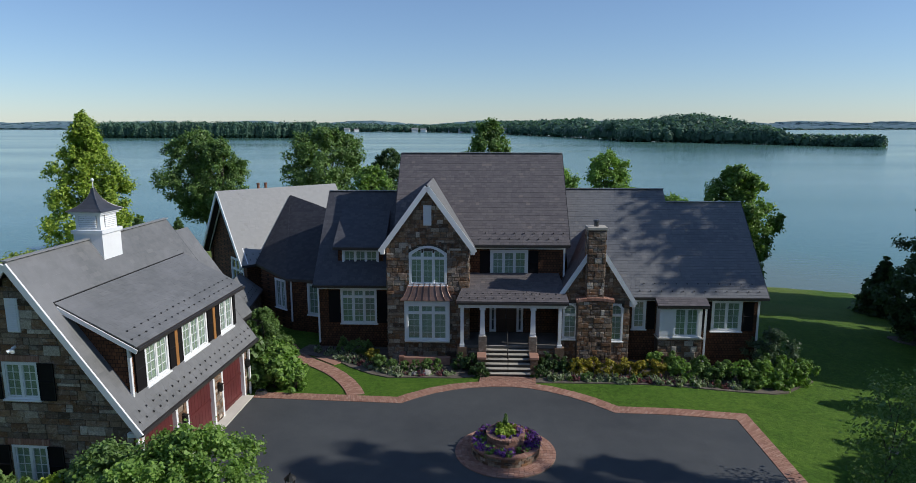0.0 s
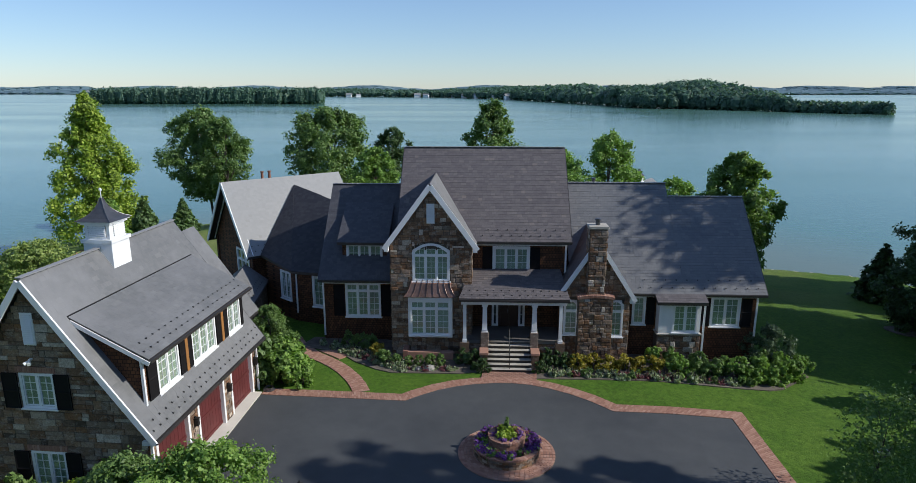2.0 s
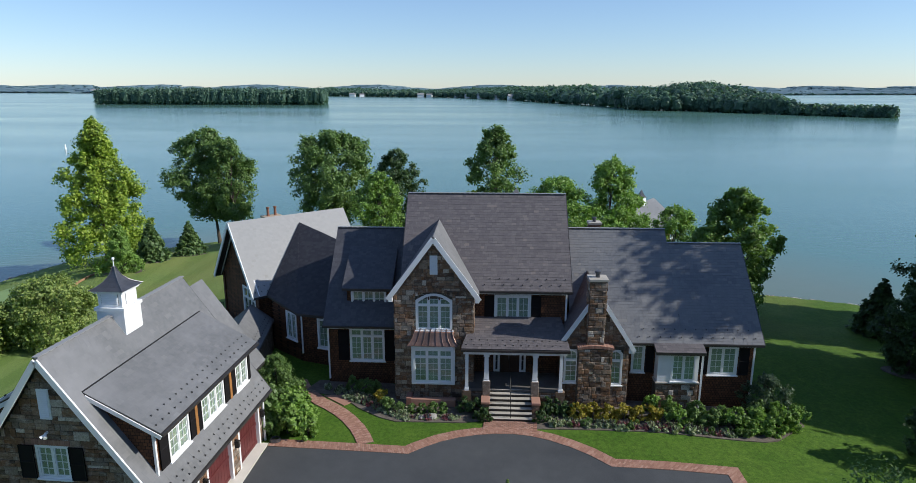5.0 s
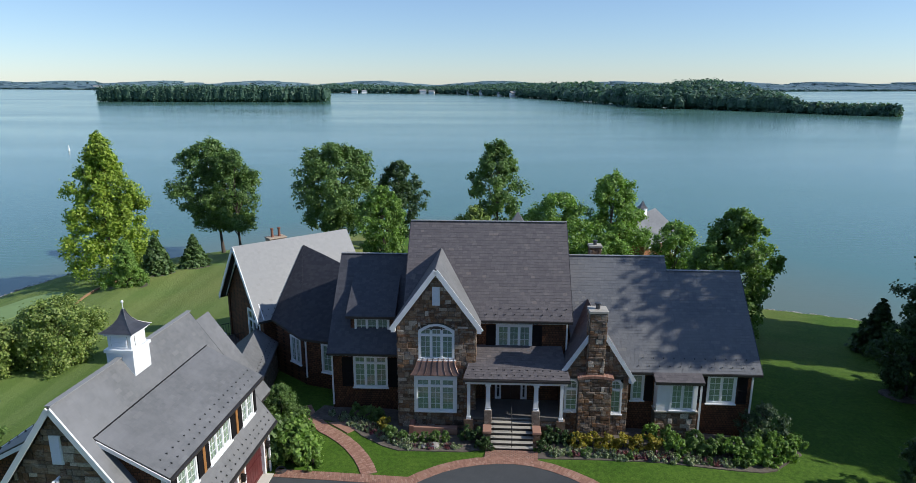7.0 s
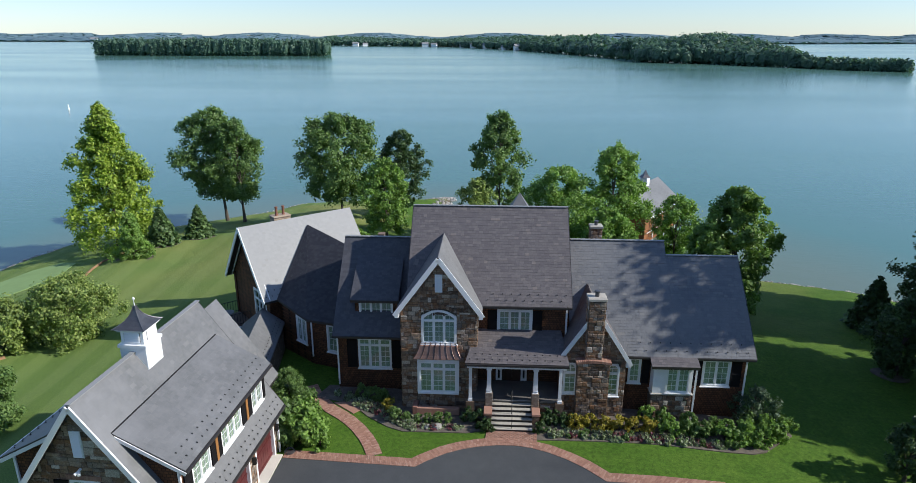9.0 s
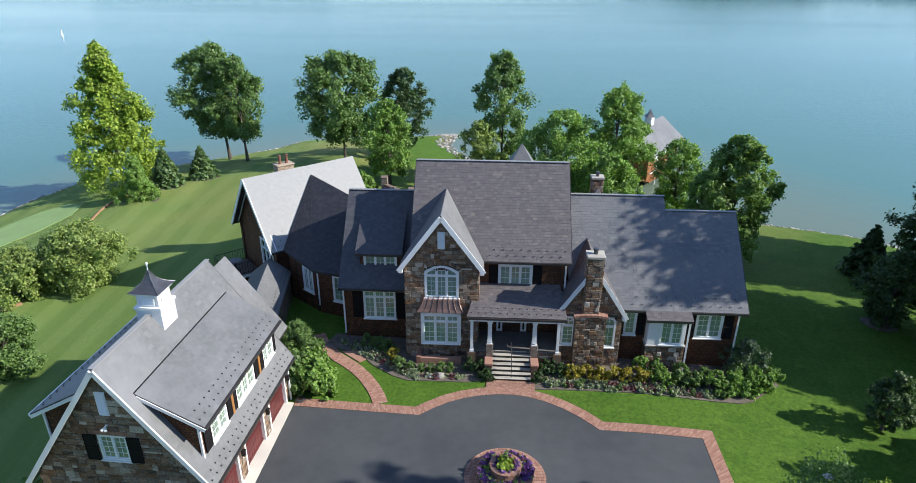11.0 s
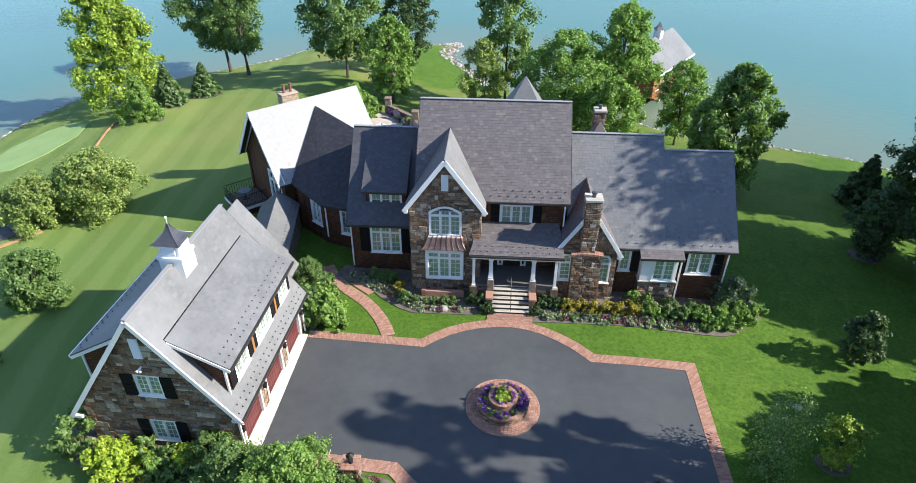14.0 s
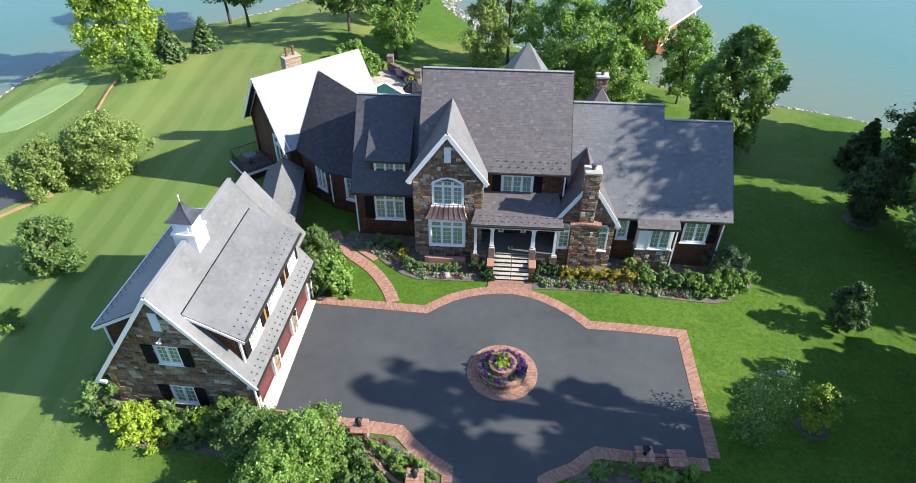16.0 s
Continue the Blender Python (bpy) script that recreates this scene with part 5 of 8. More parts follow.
# roofs glimpsed behind the ridge
bm = bmesh.new()
tp = bm.verts.new((3.45, 12.65, 10.8))
q = [bm.verts.new((3.45 + x, 12.65 + y, 7.0)) for x, y in ((-2.3, -2.3), (2.3, -2.3), (2.3, 2.3), (-2.3, 2.3))]
for i in range(4):
    bm.faces.new((q[i], q[(i + 1) % 4], tp))
bm.faces.new(q[::-1])
part("turret_roof", fix(bm), M_SLATE_GREY, house, "pointed slate turret roof")
part("turret_wall", boxes((1.4, 5.5, 10.6, 14.7, -1.0, 7.05)), M_SHINGLE, house)
chimney(house, 8.9, 9.75, 12.5, 13.3, 3.0, 8.1, 14, "field stone chimney behind the ridge")
bm = bmesh.new()
tp = bm.verts.new((9.3, 12.1, 7.6))
q = [bm.verts.new((9.3 + x, 12.1 + y, 5.6)) for x, y in ((-1.2, -1.2), (1.2, -1.2), (1.2, 1.2), (-1.2, 1.2))]
for i in range(4):
    bm.faces.new((q[i], q[(i + 1) % 4], tp))
bm.faces.new(q[::-1])
part("turret_roof", fix(bm), M_SLATE, house, "small pointed slate roof")
part("turret_wall", boxes((8.3, 10.3, 11.1, 13.1, -1.0, 5.6)), M_SHINGLE, house)

# ---- the angled lake wing ----
WA = math.degrees(math.atan2(6.0, 7.11))
wing = thing("house_wing", pose(-16.77, 44.15, 0, 0, 0, WA), "angled wing with a pale sunlit slate roof", "house")
WZ, WS, WH, WL = 8.62, 1.25, 3.75, 9.3
wz = WZ - WS * WH
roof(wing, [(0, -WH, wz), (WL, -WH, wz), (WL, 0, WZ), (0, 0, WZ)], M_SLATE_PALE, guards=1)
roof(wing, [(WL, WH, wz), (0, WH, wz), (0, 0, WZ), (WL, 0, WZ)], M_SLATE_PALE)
for s in (-1, 1):
    trim(wing, (-0.03, s * (WH + 0.03), wz - 0.12), (-0.03, 0, WZ - 0.1), 0.06, 0.26)
    trim(wing, (0.45, s * (WH - 0.1), wz + 0.02), (0.45, 0, WZ - 0.22), 0.06, 0.2)
wall("wall", wing, front(-3.4), 0.5, 9.0, -1.6, 4.2, [], M_SHINGLE)
wall("wall", wing, side_l(0.6), -3.4, 3.4, -1.8, 4.2, [(0.4, 2.6, 1.2, 4.0)], M_SHINGLE, gable=[(-3.4, 4.2), (3.4, 4.2), (0, 8.35)], label="brown shingle gable wall facing the lawn")
wall("wall", wing, side_r(9.0), -3.4, 3.4, -1.6, 4.2, [], M_SHINGLE, gable=[(-3.4, 4.2), (3.4, 4.2), (0, 8.35)])
wall("wall", wing, back(3.4), -9.0, -0.5, -1.6, 4.2, [], M_SHINGLE)
window(wing, side_l(0.6), 0.4, 2.6, 1.2, 4.0, 3, 1, 3, transom=0.8, blind=(0,), casing=0.14, label="tall white window wall in the gable")
part("dark_room_panel", boxes((2.2, 2.3, -3, 3, -1, 4)), M_ROOM, wing)
wc = part("chimney", boxes((4.2, 5.6, 3.3, 4.2, 2.5, 7.86)), M_JOINT, wing, "broad tan brick chimney with two clay pots")
vs, fs = [], []
for k in range(26):
    z = 5.8 + k * 0.077
    if z > 7.78:
        break
    for a, b, fixed, along in ((4.2, 5.6, 3.3, 0), (4.2, 5.6, 4.2, 0), (3.3, 4.2, 4.2, 1), (3.3, 4.2, 5.6, 1)):
        sgn = -1 if (fixed, along) in ((3.3, 0), (4.2, 1)) else 1
        u = a - 0.11 * (k % 2)
        while u < b:
            c0, c1 = max(a, u) + 0.005, min(b, u + 0.21) - 0.005
            if c1 - c0 > 0.03:
                i0 = len(vs)
                for off in (0.0, 0.012 * sgn):
                    for q, zz in ((c0, z), (c1, z), (c1, z + 0.066), (c0, z + 0.066)):
                        vs.append((q, fixed + off, zz) if along == 0 else (fixed + off, q, zz))
                fs += [(i0 + 4, i0 + 5, i0 + 6, i0 + 7)] + [(i0 + e, i0 + (e + 1) % 4, i0 + 4 + (e + 1) % 4, i0 + 4 + e) for e in range(4)]
            u += 0.22
bo_ = new("bricks", raw_mesh("bricks", vs, fs, M_TANBRICK))
bo_.parent = wc
tagged(bo_, kind="stuff")
part("cap", soften(boxes((4.14, 5.66, 3.24, 4.26, 7.86, 7.96)), 0.02), M_TANBRICK, wc)
for x in (4.6, 5.2):
    part("chimney_pot", lathe(bmesh.new(), x, 3.75, [(0.14, 7.96), (0.11, 8.06), (0.1, 8.56), (0.14, 8.6), (0.13, 8.68), (0.08, 8.68)], 14), M_CLAY, wc, "dark terracotta chimney pot")
# balcony at the gable end
part("balcony_floor", fix(boxes((-2.15, 0.5, 0.25, 2.95, 0.62, 0.85))), M_PORCHWOOD, wing, "small dark balcony deck")
trim(wing, (-2.18, 0.2, 0.73), (-2.18, 3.0, 0.73), 0.05, 0.22, "fascia")
trim(wing, (-2.18, 0.2, 0.73), (0.5, 0.2, 0.73), 0.05, 0.22, "fascia")
part("balcony_base", boxes((-2.0, 0.5, 0.4, 2.8, -2.0, 0.6)), M_SHINGLE, wing)
bm = bmesh.new()
for a, b in (((-2.1, 0.3), (-2.1, 2.9)), ((-2.1, 2.9), (0.4, 2.9)), ((-2.1, 0.3), (0.4, 0.3))):
    for z in (1.0, 1.85):
        tube(bm, (*a, z), (*b, z), 0.025, 0.025, 6)
    n = 12
    for i in range(n + 1):
        p = Vector(a).lerp(Vector(b), i / n)
        tube(bm, (p.x, p.y, 0.85), (p.x, p.y, 1.85), 0.014, 0.014, 5)
part("balcony_railing", bm, M_IRON, wing, "thin black iron balcony railing")
bt = thing("patio_table", wing.matrix_basis @ Matrix.Translation((-0.9, 1.7, 0.85)), "small round grey metal patio table on the balcony", "table")
part("tabletop", lathe(bmesh.new(), 0, 0, [(0.5, 0.7), (0.52, 0.72), (0.5, 0.74)], 20), M_LEAD, bt)
part("pedestal", lathe(bmesh.new(), 0, 0, [(0.3, 0.0), (0.28, 0.03), (0.04, 0.06), (0.04, 0.7)], 12), M_IRON, bt)

# connector between wing and den, its eave bent in plan
A, Em, B, C, D = (-12.42, 47.05, 8.04), (-8.25, 43.97, 7.12), (-13.58, 41.8, 4.02), (-10.93, 39.5, 3.5), (-8.3, 38.55, 3.58)
conn = thing("house_connector", None, "slate connector roof between house and wing, shade painted in", "house")
# connector's shade is put into its near-black slate colour
roof(conn, [B, C, A], M_SLATE_SHADE_DEEP)
roof(conn, [C, D, Em, A], M_SLATE_SHADE_DEEP)


def facing(a, b, inset=0.35):
    """The plane of a wall under the eave from a to b, seen from in front."""
    a, b = Vector(a[:2]), Vector(b[:2])
    d = (b - a).normalized()
    n = Vector((-d.y, d.x))
    o = a + n * inset
    return Matrix.Translation((o.x, o.y, 0)) @ Euler((0, 0, math.atan2(d.y, d.x))).to_matrix().to_4x4(), (b - a).length


mw, lw_ = facing(B, C)
wall("wall", conn, mw, 0.0, lw_ - 0.1, -0.8, 3.6, [(1.7, 2.9, 1.3, 3.2)], M_SHINGLE)
window(conn, mw, 1.7, 2.9, 1.3, 3.25, 2, 2, 4, blind=(1, 1), casing=0.14, label="white double window in the shaded connector")
mw2, lw2 = facing(C, D)
wall("wall", conn, mw2, 0.1, lw2, -0.8, 3.6, [(1.3, 2.2, 1.2, 3.2)], M_SHINGLE)
window(conn, mw2, 1.3, 2.2, 1.2, 3.25, 1, 2, 4, blind=(1,), casing=0.14, label="white casement window in the shaded connector")
trim(conn, Vector(mw2 @ Vector((0.1, -0.03, 0.6))), Vector(mw2 @ Vector((0.1, -0.03, 3.4))), 0.1, 0.1, "downspout")
part("dark_room_panel", boxes((-12.5, -8.3, 42.0, 42.1, -1, 3.3)), M_ROOM, conn)
roof(conn, [(-6.2, 46.8, 3.6), (-10.4, 49.9, 4.5), A, Em], M_SLATE_SHADE_DEEP)

# breezeway to the garage
brz = thing("breezeway", None, "low slate-roofed stone breezeway between garage and house", "passage")
R0, R1 = Vector((-13.5, 31.8, 3.35)), Vector((-14.65, 41.7, 3.35))
dr = (R1 - R0).normalized()
nr = Vector((dr.y, -dr.x, 0)) * 1.45
dn = Vector((0, 0, -1.15))
# slope facing the sun coloured lighter, the other darkened for shade
roof(brz, [R0 + nr + dn, R1 + nr + dn, R1, R0], M_SLATE_GREY, guards=1, g_rows=((0.3, 0.0), (0.6, 0.3)))
roof(brz, [R1 - nr + dn, R0 - nr + dn, R0, R1], M_SLATE_SHADE)
for s in (-1, 1):
    a, b = R0 + nr * 0.8 * s, R1 + nr * 0.8 * s
    part("wall", fix(beam(bmesh.new(), (a.x, a.y, 0.7), (b.x, b.y, 0.7), 0.3, 3.2)), M_STONE, brz, "field stone breezeway wall")

# ---- the garage ----
garage = thing("garage", pose(-14.6, 25.6, 0, 0, 0, -5), "stone garage with a steep grey slate roof, shed dormers and cupola", "garage")
GS = 1.4
GR = 8.65
b0, b1 = -5.0, 5.0
roof(garage, [(4.2, b0, GR - GS * 4.2), (4.2, b1, GR - GS * 4.2), (0, b1, GR), (0, b0, GR)], M_SLATE_GREY, guards=1, g_rows=((0.3, 0.0), (0.62, 0.31)))
roof(garage, [(-4.75, b1, GR - GS * 4.75), (-4.75, b0, GR - GS * 4.75), (0, b0, GR), (0, b1, GR)], M_SLATE_GREY)
# dormers
roof(garage, [(3.95, -4.4, 5.6), (3.95, 4.35, 5.6), (1.15, 4.35, 7.1), (1.15, -4.4, 7.1)], M_SLATE_GREY, M_SLATE_GREY_ONE, singles=300, guards=1, g_rows=((0.35, 0.0), (0.75, 0.31)), name="dormer_roof")
roof(garage, [(-3.95, 4.35, 5.6), (-3.95, -4.4, 5.6), (-1.15, -4.4, 7.1), (-1.15, 4.35, 7.1)], M_SLATE_GREY, guards=1, g_rows=((0.3, 0.0), (0.6, 0.31)), name="dormer_roof")
DW = [(-3.3, -1.75, 3.72, 5.32), (-0.7, 1.4, 3.72, 5.32), (2.6, 3.95, 3.72, 5.32)]
wall("dormer_wall", garage, side_r(3.5), -4.15, 4.2, 3.5, 5.7, DW, M_SHINGLE, thick=0.15)
wall("dormer_wall", garage, side_l(-3.5), -4.2, 4.15, 3.5, 5.7, [], M_SHINGLE, thick=0.15)
for (a, b, c, d), n in zip(DW, (2, 3, 2)):
    window(garage, side_r(3.5), a, b, c, d, n, 2, 4, blind=(1, 1, 1), casing=0.1, label="white dormer casement window with sunlit blinds")
for a, b in ((-3.95, -3.36), (-1.7, -1.28), (-1.1, -0.74), (1.44, 1.86), (2.16, 2.56), (3.98, 4.2)):
    shutter(garage, side_r(3.5), a, b, 3.75, 5.3)
for b in (-1.19, 2.01):
    part("cedar_post", soften(boxes((3.5, 3.6, b - 0.1, b + 0.1, 3.72, 5.45)), 0.01), M_CEDARPOST, garage, "varnished orange cedar post")
part("dark_room_panel", boxes((2.7, 2.75, -4.0, 4.0, 3.3, 5.6)), M_ROOM, garage)
for s in (1, -1):
    for b in (-4.15, 4.1):
        bm = slab(bmesh.new(), [(s * 3.5, b, 3.6), (s * 3.5, b, 5.72), (s * 1.2, b, 6.95)], (0, 0.1, 0))
        part("dormer_cheek", fix(bm), M_SHINGLE, garage, "brown cedar shingle dormer cheek")
    trim(garage, (s * 3.97, -4.41, 5.44), (s * 1.2, -4.41, 6.93), 0.05, 0.16)
    trim(garage, (s * 3.97, 4.37, 5.42), (s * 1.2, 4.37, 6.9), 0.04, 0.12, mat=M_GUTTER)
    trim(garage, (s * 3.52, -4.17, 3.6), (s * 3.52, -4.17, 5.6), 0.1, 0.1, "corner_board")
    gutter(garage, (s * 4.0, -4.4, 5.52), (s * 4.0, 4.35, 5.52), M_WHITE if s < 0 else M_GUTTER)
gutter(garage, (4.25, b0, 2.68), (4.25, b1, 2.68))
ridge_cap(garage, (0, b0, GR), (0, b1, GR))
# dark strips added as the shadow line above each dormer roof
for s in (1, -1):
    part("shadow_strip", fix(beam(bmesh.new(), (s * 1.12, -4.4, 7.12), (s * 1.12, 4.35, 7.12), 0.07, 0.05)), M_IRON, garage, "dark strip standing in for a shadow line")
# gable walls
gh = [(-0.8, 0.52, 3.72, 5.08), (-0.82, 0.54, 0.5, 1.98)]
gw = wall("wall", garage, front(-4.7), -4.15, 3.75, -0.8, 2.5, gh[1:], M_MORTAR)
bm = bmesh.new()
slab(bm, [(u, 0, z) for u, z in [(-4.15, 2.5), (3.75, 2.5), (3.75, 3.25), (3.4, 3.72), (-3.35, 3.72), (-4.15, 2.62)]], (0, 0.3, 0))
slab(bm, [(u, 0, z) for u, z in [(-3.35, 3.72), (-0.8, 3.72), (-0.8, 5.08), (-2.38, 5.08)]], (0, 0.3, 0))
slab(bm, [(u, 0, z) for u, z in [(0.52, 3.72), (3.4, 3.72), (2.42, 5.08), (0.52, 5.08)]], (0, 0.3, 0))
slab(bm, [(u, 0, z) for u, z in [(-2.38, 5.08), (2.42, 5.08), (0, 8.42)]], (0, 0.3, 0))
g2 = part("gable_wall", fix(bm), M_MORTAR, garage, "field stone gable wall in brown, grey and rust")
g2.matrix_basis = front(-4.7)
stones(g2, [(-4.15, -0.7), (3.75, -0.7), (3.75, 3.2), (0, 8.42), (-4.15, 2.6)], gh, 21, singles=300, wmin=0.2, wmax=0.7, hmin=0.14, hmax=0.36)
for u0, u1, z0, z1 in gh:
    window(garage, front(-4.7), u0, u1, z0, z1, 2, 2, 4, blind=(1, 1), casing=0.1, label="white double casement window in the stone gable")
    shutter(garage, front(-4.7), u0 - 0.62, u0 - 0.04, z0, z1, -0.08)
    shutter(garage, front(-4.7), u1 + 0.04, u1 + 0.62, z0, z1, -0.08)
    n = 16
    for i in range(n):
        a = u0 - 0.1 + (u1 - u0 + 0.2) * i / n
        p = part("lintel_brick", boxes((a + 0.006, a + (u1 - u0 + 0.2) / n - 0.006, -0.07, 0.05, z1 + 0.02, z1 + 0.24)), M_BRICK_ONE, garage)
        p.matrix_basis = front(-4.7)
bm = boxes((-0.38, 0.08, -0.06, 0.05, 6.15, 7.35))
for i in range(14):
    slab(bm, [(-0.33, -0.1, 6.22 + i * 0.078), (0.03, -0.1, 6.22 + i * 0.078), (0.03, -0.06, 6.28 + i * 0.078), (-0.33, -0.06, 6.28 + i * 0.078)], (0, 0.01, -0.01))
p = part("vent", fix(bm), M_WHITE, garage, "white louvred gable vent")
p.matrix_basis = front(-4.7)
bm = bmesh.new()
tube(bm, (-0.2, -0.04, 5.62), (-0.2, -0.16, 5.62), 0.05, 0.05)
for s in (-1, 1):
    tube(bm, (-0.2, -0.14, 5.6), (-0.2 + s * 0.1, -0.3, 5.52), 0.035, 0.07)
p = part("flood_lamp", bm, M_WHITE, garage, "small white twin flood lamp")
p.matrix_basis = front(-4.7)
wall("wall", garage, back(4.7), -3.75, 4.15, -0.8, 2.6, [], M_MORTAR, gable=[(-3.75, 2.6), (4.15, 2.6), (0, 8.42)])
wall("wall", garage, side_l(-4.15), -4.7, 4.7, -0.8, 2.6, [], M_MORTAR)
for s, e in ((1, 4.2), (-1, 4.75)):
    trim(garage, (s * (e + 0.03), b0 - 0.03, GR - GS * e - 0.12), (0, b0 - 0.03, GR - 0.1), 0.07, 0.22)
    trim(garage, (s * (e + 0.03), b1 + 0.03, GR - GS * e - 0.12), (0, b1 + 0.03, GR - 0.1), 0.04, 0.12, mat=M_GUTTER)
    trim(garage, (s * (e - 0.5), b0 + 0.1, GR - GS * e - 0.14), (s * (e + 0.02), b0 + 0.1, GR - GS * e - 0.12), 0.14, 0.16, "eave_return")
# door front: stone piers, white frames, three red doors
gd = [(-4.3, -1.9, -0.2, 2.3), (-1.2, 1.2, -0.2, 2.3), (1.9, 4.3, -0.2, 2.3)]
fw = wall("wall", garage, side_r(3.75), -4.7, 4.7, -0.8, 3.1, gd, M_MORTAR, label="stone wall with three garage doors")
stones(fw, [(-4.7, -0.2), (4.7, -0.2), (4.7, 2.7), (-4.7, 2.7)], gd, 22, singles=120, wmax=0.5)
for a, b, c, d in gd:
    bm = boxes((a + 0.1, b - 0.1, 0.14, 0.17, 0.05, 2.28))
    dr_ = part("garage_door", bm, M_RED, garage, "dark red wooden carriage-style garage door")
    dr_.matrix_basis = side_r(3.75)
    for i in range(8):
        x0, x1 = a + 0.1 + (b - a - 0.2) * i / 8, a + 0.1 + (b - a - 0.2) * (i + 1) / 8
        part("plank", soften(boxes((x0 + 0.005, x1 - 0.005, 0.12, 0.14, 0.05, 2.28)), 0.004), M_RED, dr_)
    for z in (0.1, 1.15, 2.1):
        part("rail", boxes((a + 0.1, b - 0.1, 0.09, 0.12, z, z + 0.14)), M_RED, dr_)
    fr = boxes((a - 0.02, a + 0.12, -0.05, 0.2, -0.1, 2.3), (b - 0.12, b + 0.02, -0.05, 0.2, -0.1, 2.3))
    for i in range(10):
        t0, t1 = i / 10, (i + 1) / 10
        g_ = lambda t: 2.12 + 0.22 * (1 - (2 * t - 1) ** 2)
        slab(fr, [(a + (b - a) * t0, -0.05, 2.46), (a + (b - a) * t1, -0.05, 2.46), (a + (b - a) * t1, -0.05, g_(t1)), (a + (b - a) * t0, -0.05, g_(t0))], (0, 0.2, 0))
    f = part("door_frame", fix(fr), M_WHITE, garage, "white arched door frame")
    f.matrix_basis = side_r(3.75)
for b in (-4.5, -1.55, 1.55, 4.5):
    lm = boxes((3.78, 3.86, b - 0.05, b + 0.05, 1.75, 1.85), (3.8, 3.98, b - 0.08, b + 0.08, 1.45, 1.75), (3.8, 4.0, b - 0.1, b + 0.1, 1.75, 1.79))
    part("wall_lantern", fix(lm), M_IRON, garage, "black wall lantern")
trim(garage, (3.9, 4.62, 0.0), (3.9, 4.62, 2.6), 0.09, 0.09, "downspout")
trim(garage, (3.9, -4.72, 0.0), (3.9, -4.72, 2.5), 0.09, 0.09, "downspout")
# rear bay, a little lower than the main roof
roof(garage, [(3.2, 5.02, 7.95 - GS * 3.2), (3.2, 6.95, 7.95 - GS * 3.2), (0, 6.95, 7.95), (0, 5.02, 7.95)], M_SLATE_GREY)
roof(garage, [(-3.2, 6.95, 7.95 - GS * 3.2), (-3.2, 5.02, 7.95 - GS * 3.2), (0, 5.02, 7.95), (0, 6.95, 7.95)], M_SLATE_GREY)
wall("wall", garage, back(6.6), -2.8, 2.8, -0.8, 3.6, [], M_SHINGLE, gable=[(-2.8, 3.6), (2.8, 3.6), (0, 7.7)])
wall("wall", garage, side_r(2.8), 5.0, 6.6, -0.8, 3.9, [], M_SHINGLE)
wall("wall", garage, side_l(-2.8), -6.6, -5.0, -0.8, 3.9, [], M_SHINGLE)

# cupola astride the ridge
cup = part("cupola", fix(boxes((-0.6, 0.6, -0.72, 0.48, 7.4, 9.0), (-0.66, 0.66, -0.78, 0.54, 8.88, 9.02), (-0.52, 0.52, -0.64, 0.4, 9.02, 9.72), (-0.68, 0.68, -0.8, 0.56, 9.7, 9.78), (-0.61, 0.61, -0.73, 0.49, 9.62, 9.7))), M_WHITE, garage, "white wooden cupola with louvres")
bm = bmesh.new()
for m in (front(-0.66), side_r(0.54), side_l(-0.54), back(0.42)):
    for i in range(7):
        z = 9.12 + i * 0.075
        off = -0.12 if m is not None else 0
        q = [m @ Vector((x, y, zz)) for x, y, zz in ((-0.36, -0.02, z), (0.36, -0.02, z), (0.36, 0.02, z + 0.06), (-0.36, 0.02, z + 0.06))]
        d = m.to_3x3() @ Vector((0, 0.012, -0.01))
        slab(bm, q, d)
part("louvres", fix(bm), M_WHITE, cup)
bm = bmesh.new()
rings = []
for w, z in ((0.74, 9.76), (0.52, 9.87), (0.34, 10.02), (0.2, 10.2), (0.1, 10.42), (0.035, 10.64)):
    rings.append([bm.verts.new((x * w, -0.12 + y * w, z)) for x, y in ((-1, -1), (1, -1), (1, 1), (-1, 1))])
for r0, r1 in zip(rings, rings[1:]):
    for i in range(4):
        bm.faces.new((r0[i], r0[(i + 1) % 4], r1[(i + 1) % 4], r1[i]))
bm.faces.new(rings[0][::-1])
bm.faces.new(rings[-1])
crf = part("cupola_roof", fix(bm), M_LEAD, cup, "flared dark metal cupola roof")
for x, y in ((-1, -1), (1, -1), (1, 1), (-1, 1)):
    hb_ = bmesh.new()
    prof = ((0.74, 9.76), (0.52, 9.87), (0.34, 10.02), (0.2, 10.2), (0.1, 10.42), (0.035, 10.64))
    for (w0, q0), (w1, q1) in zip(prof, prof[1:]):
        tube(hb_, (x * w0, -0.12 + y * w0, q0 + 0.01), (x * w1, -0.12 + y * w1, q1 + 0.01), 0.022, 0.022, 6)
    part("hip_rib", hb_, M_LEAD, crf)
# dark panels added as the shade between the louvres
for m in (front(-0.66), side_r(0.54), side_l(-0.54), back(0.42)):
    lb = boxes((-0.38, 0.38, 0.018, 0.03, 9.1, 9.66))
    bmesh.ops.transform(lb, matrix=m, verts=lb.verts)
    part("louvre_shade_panel", lb, M_LEAD, cup)
bm = bmesh.new()
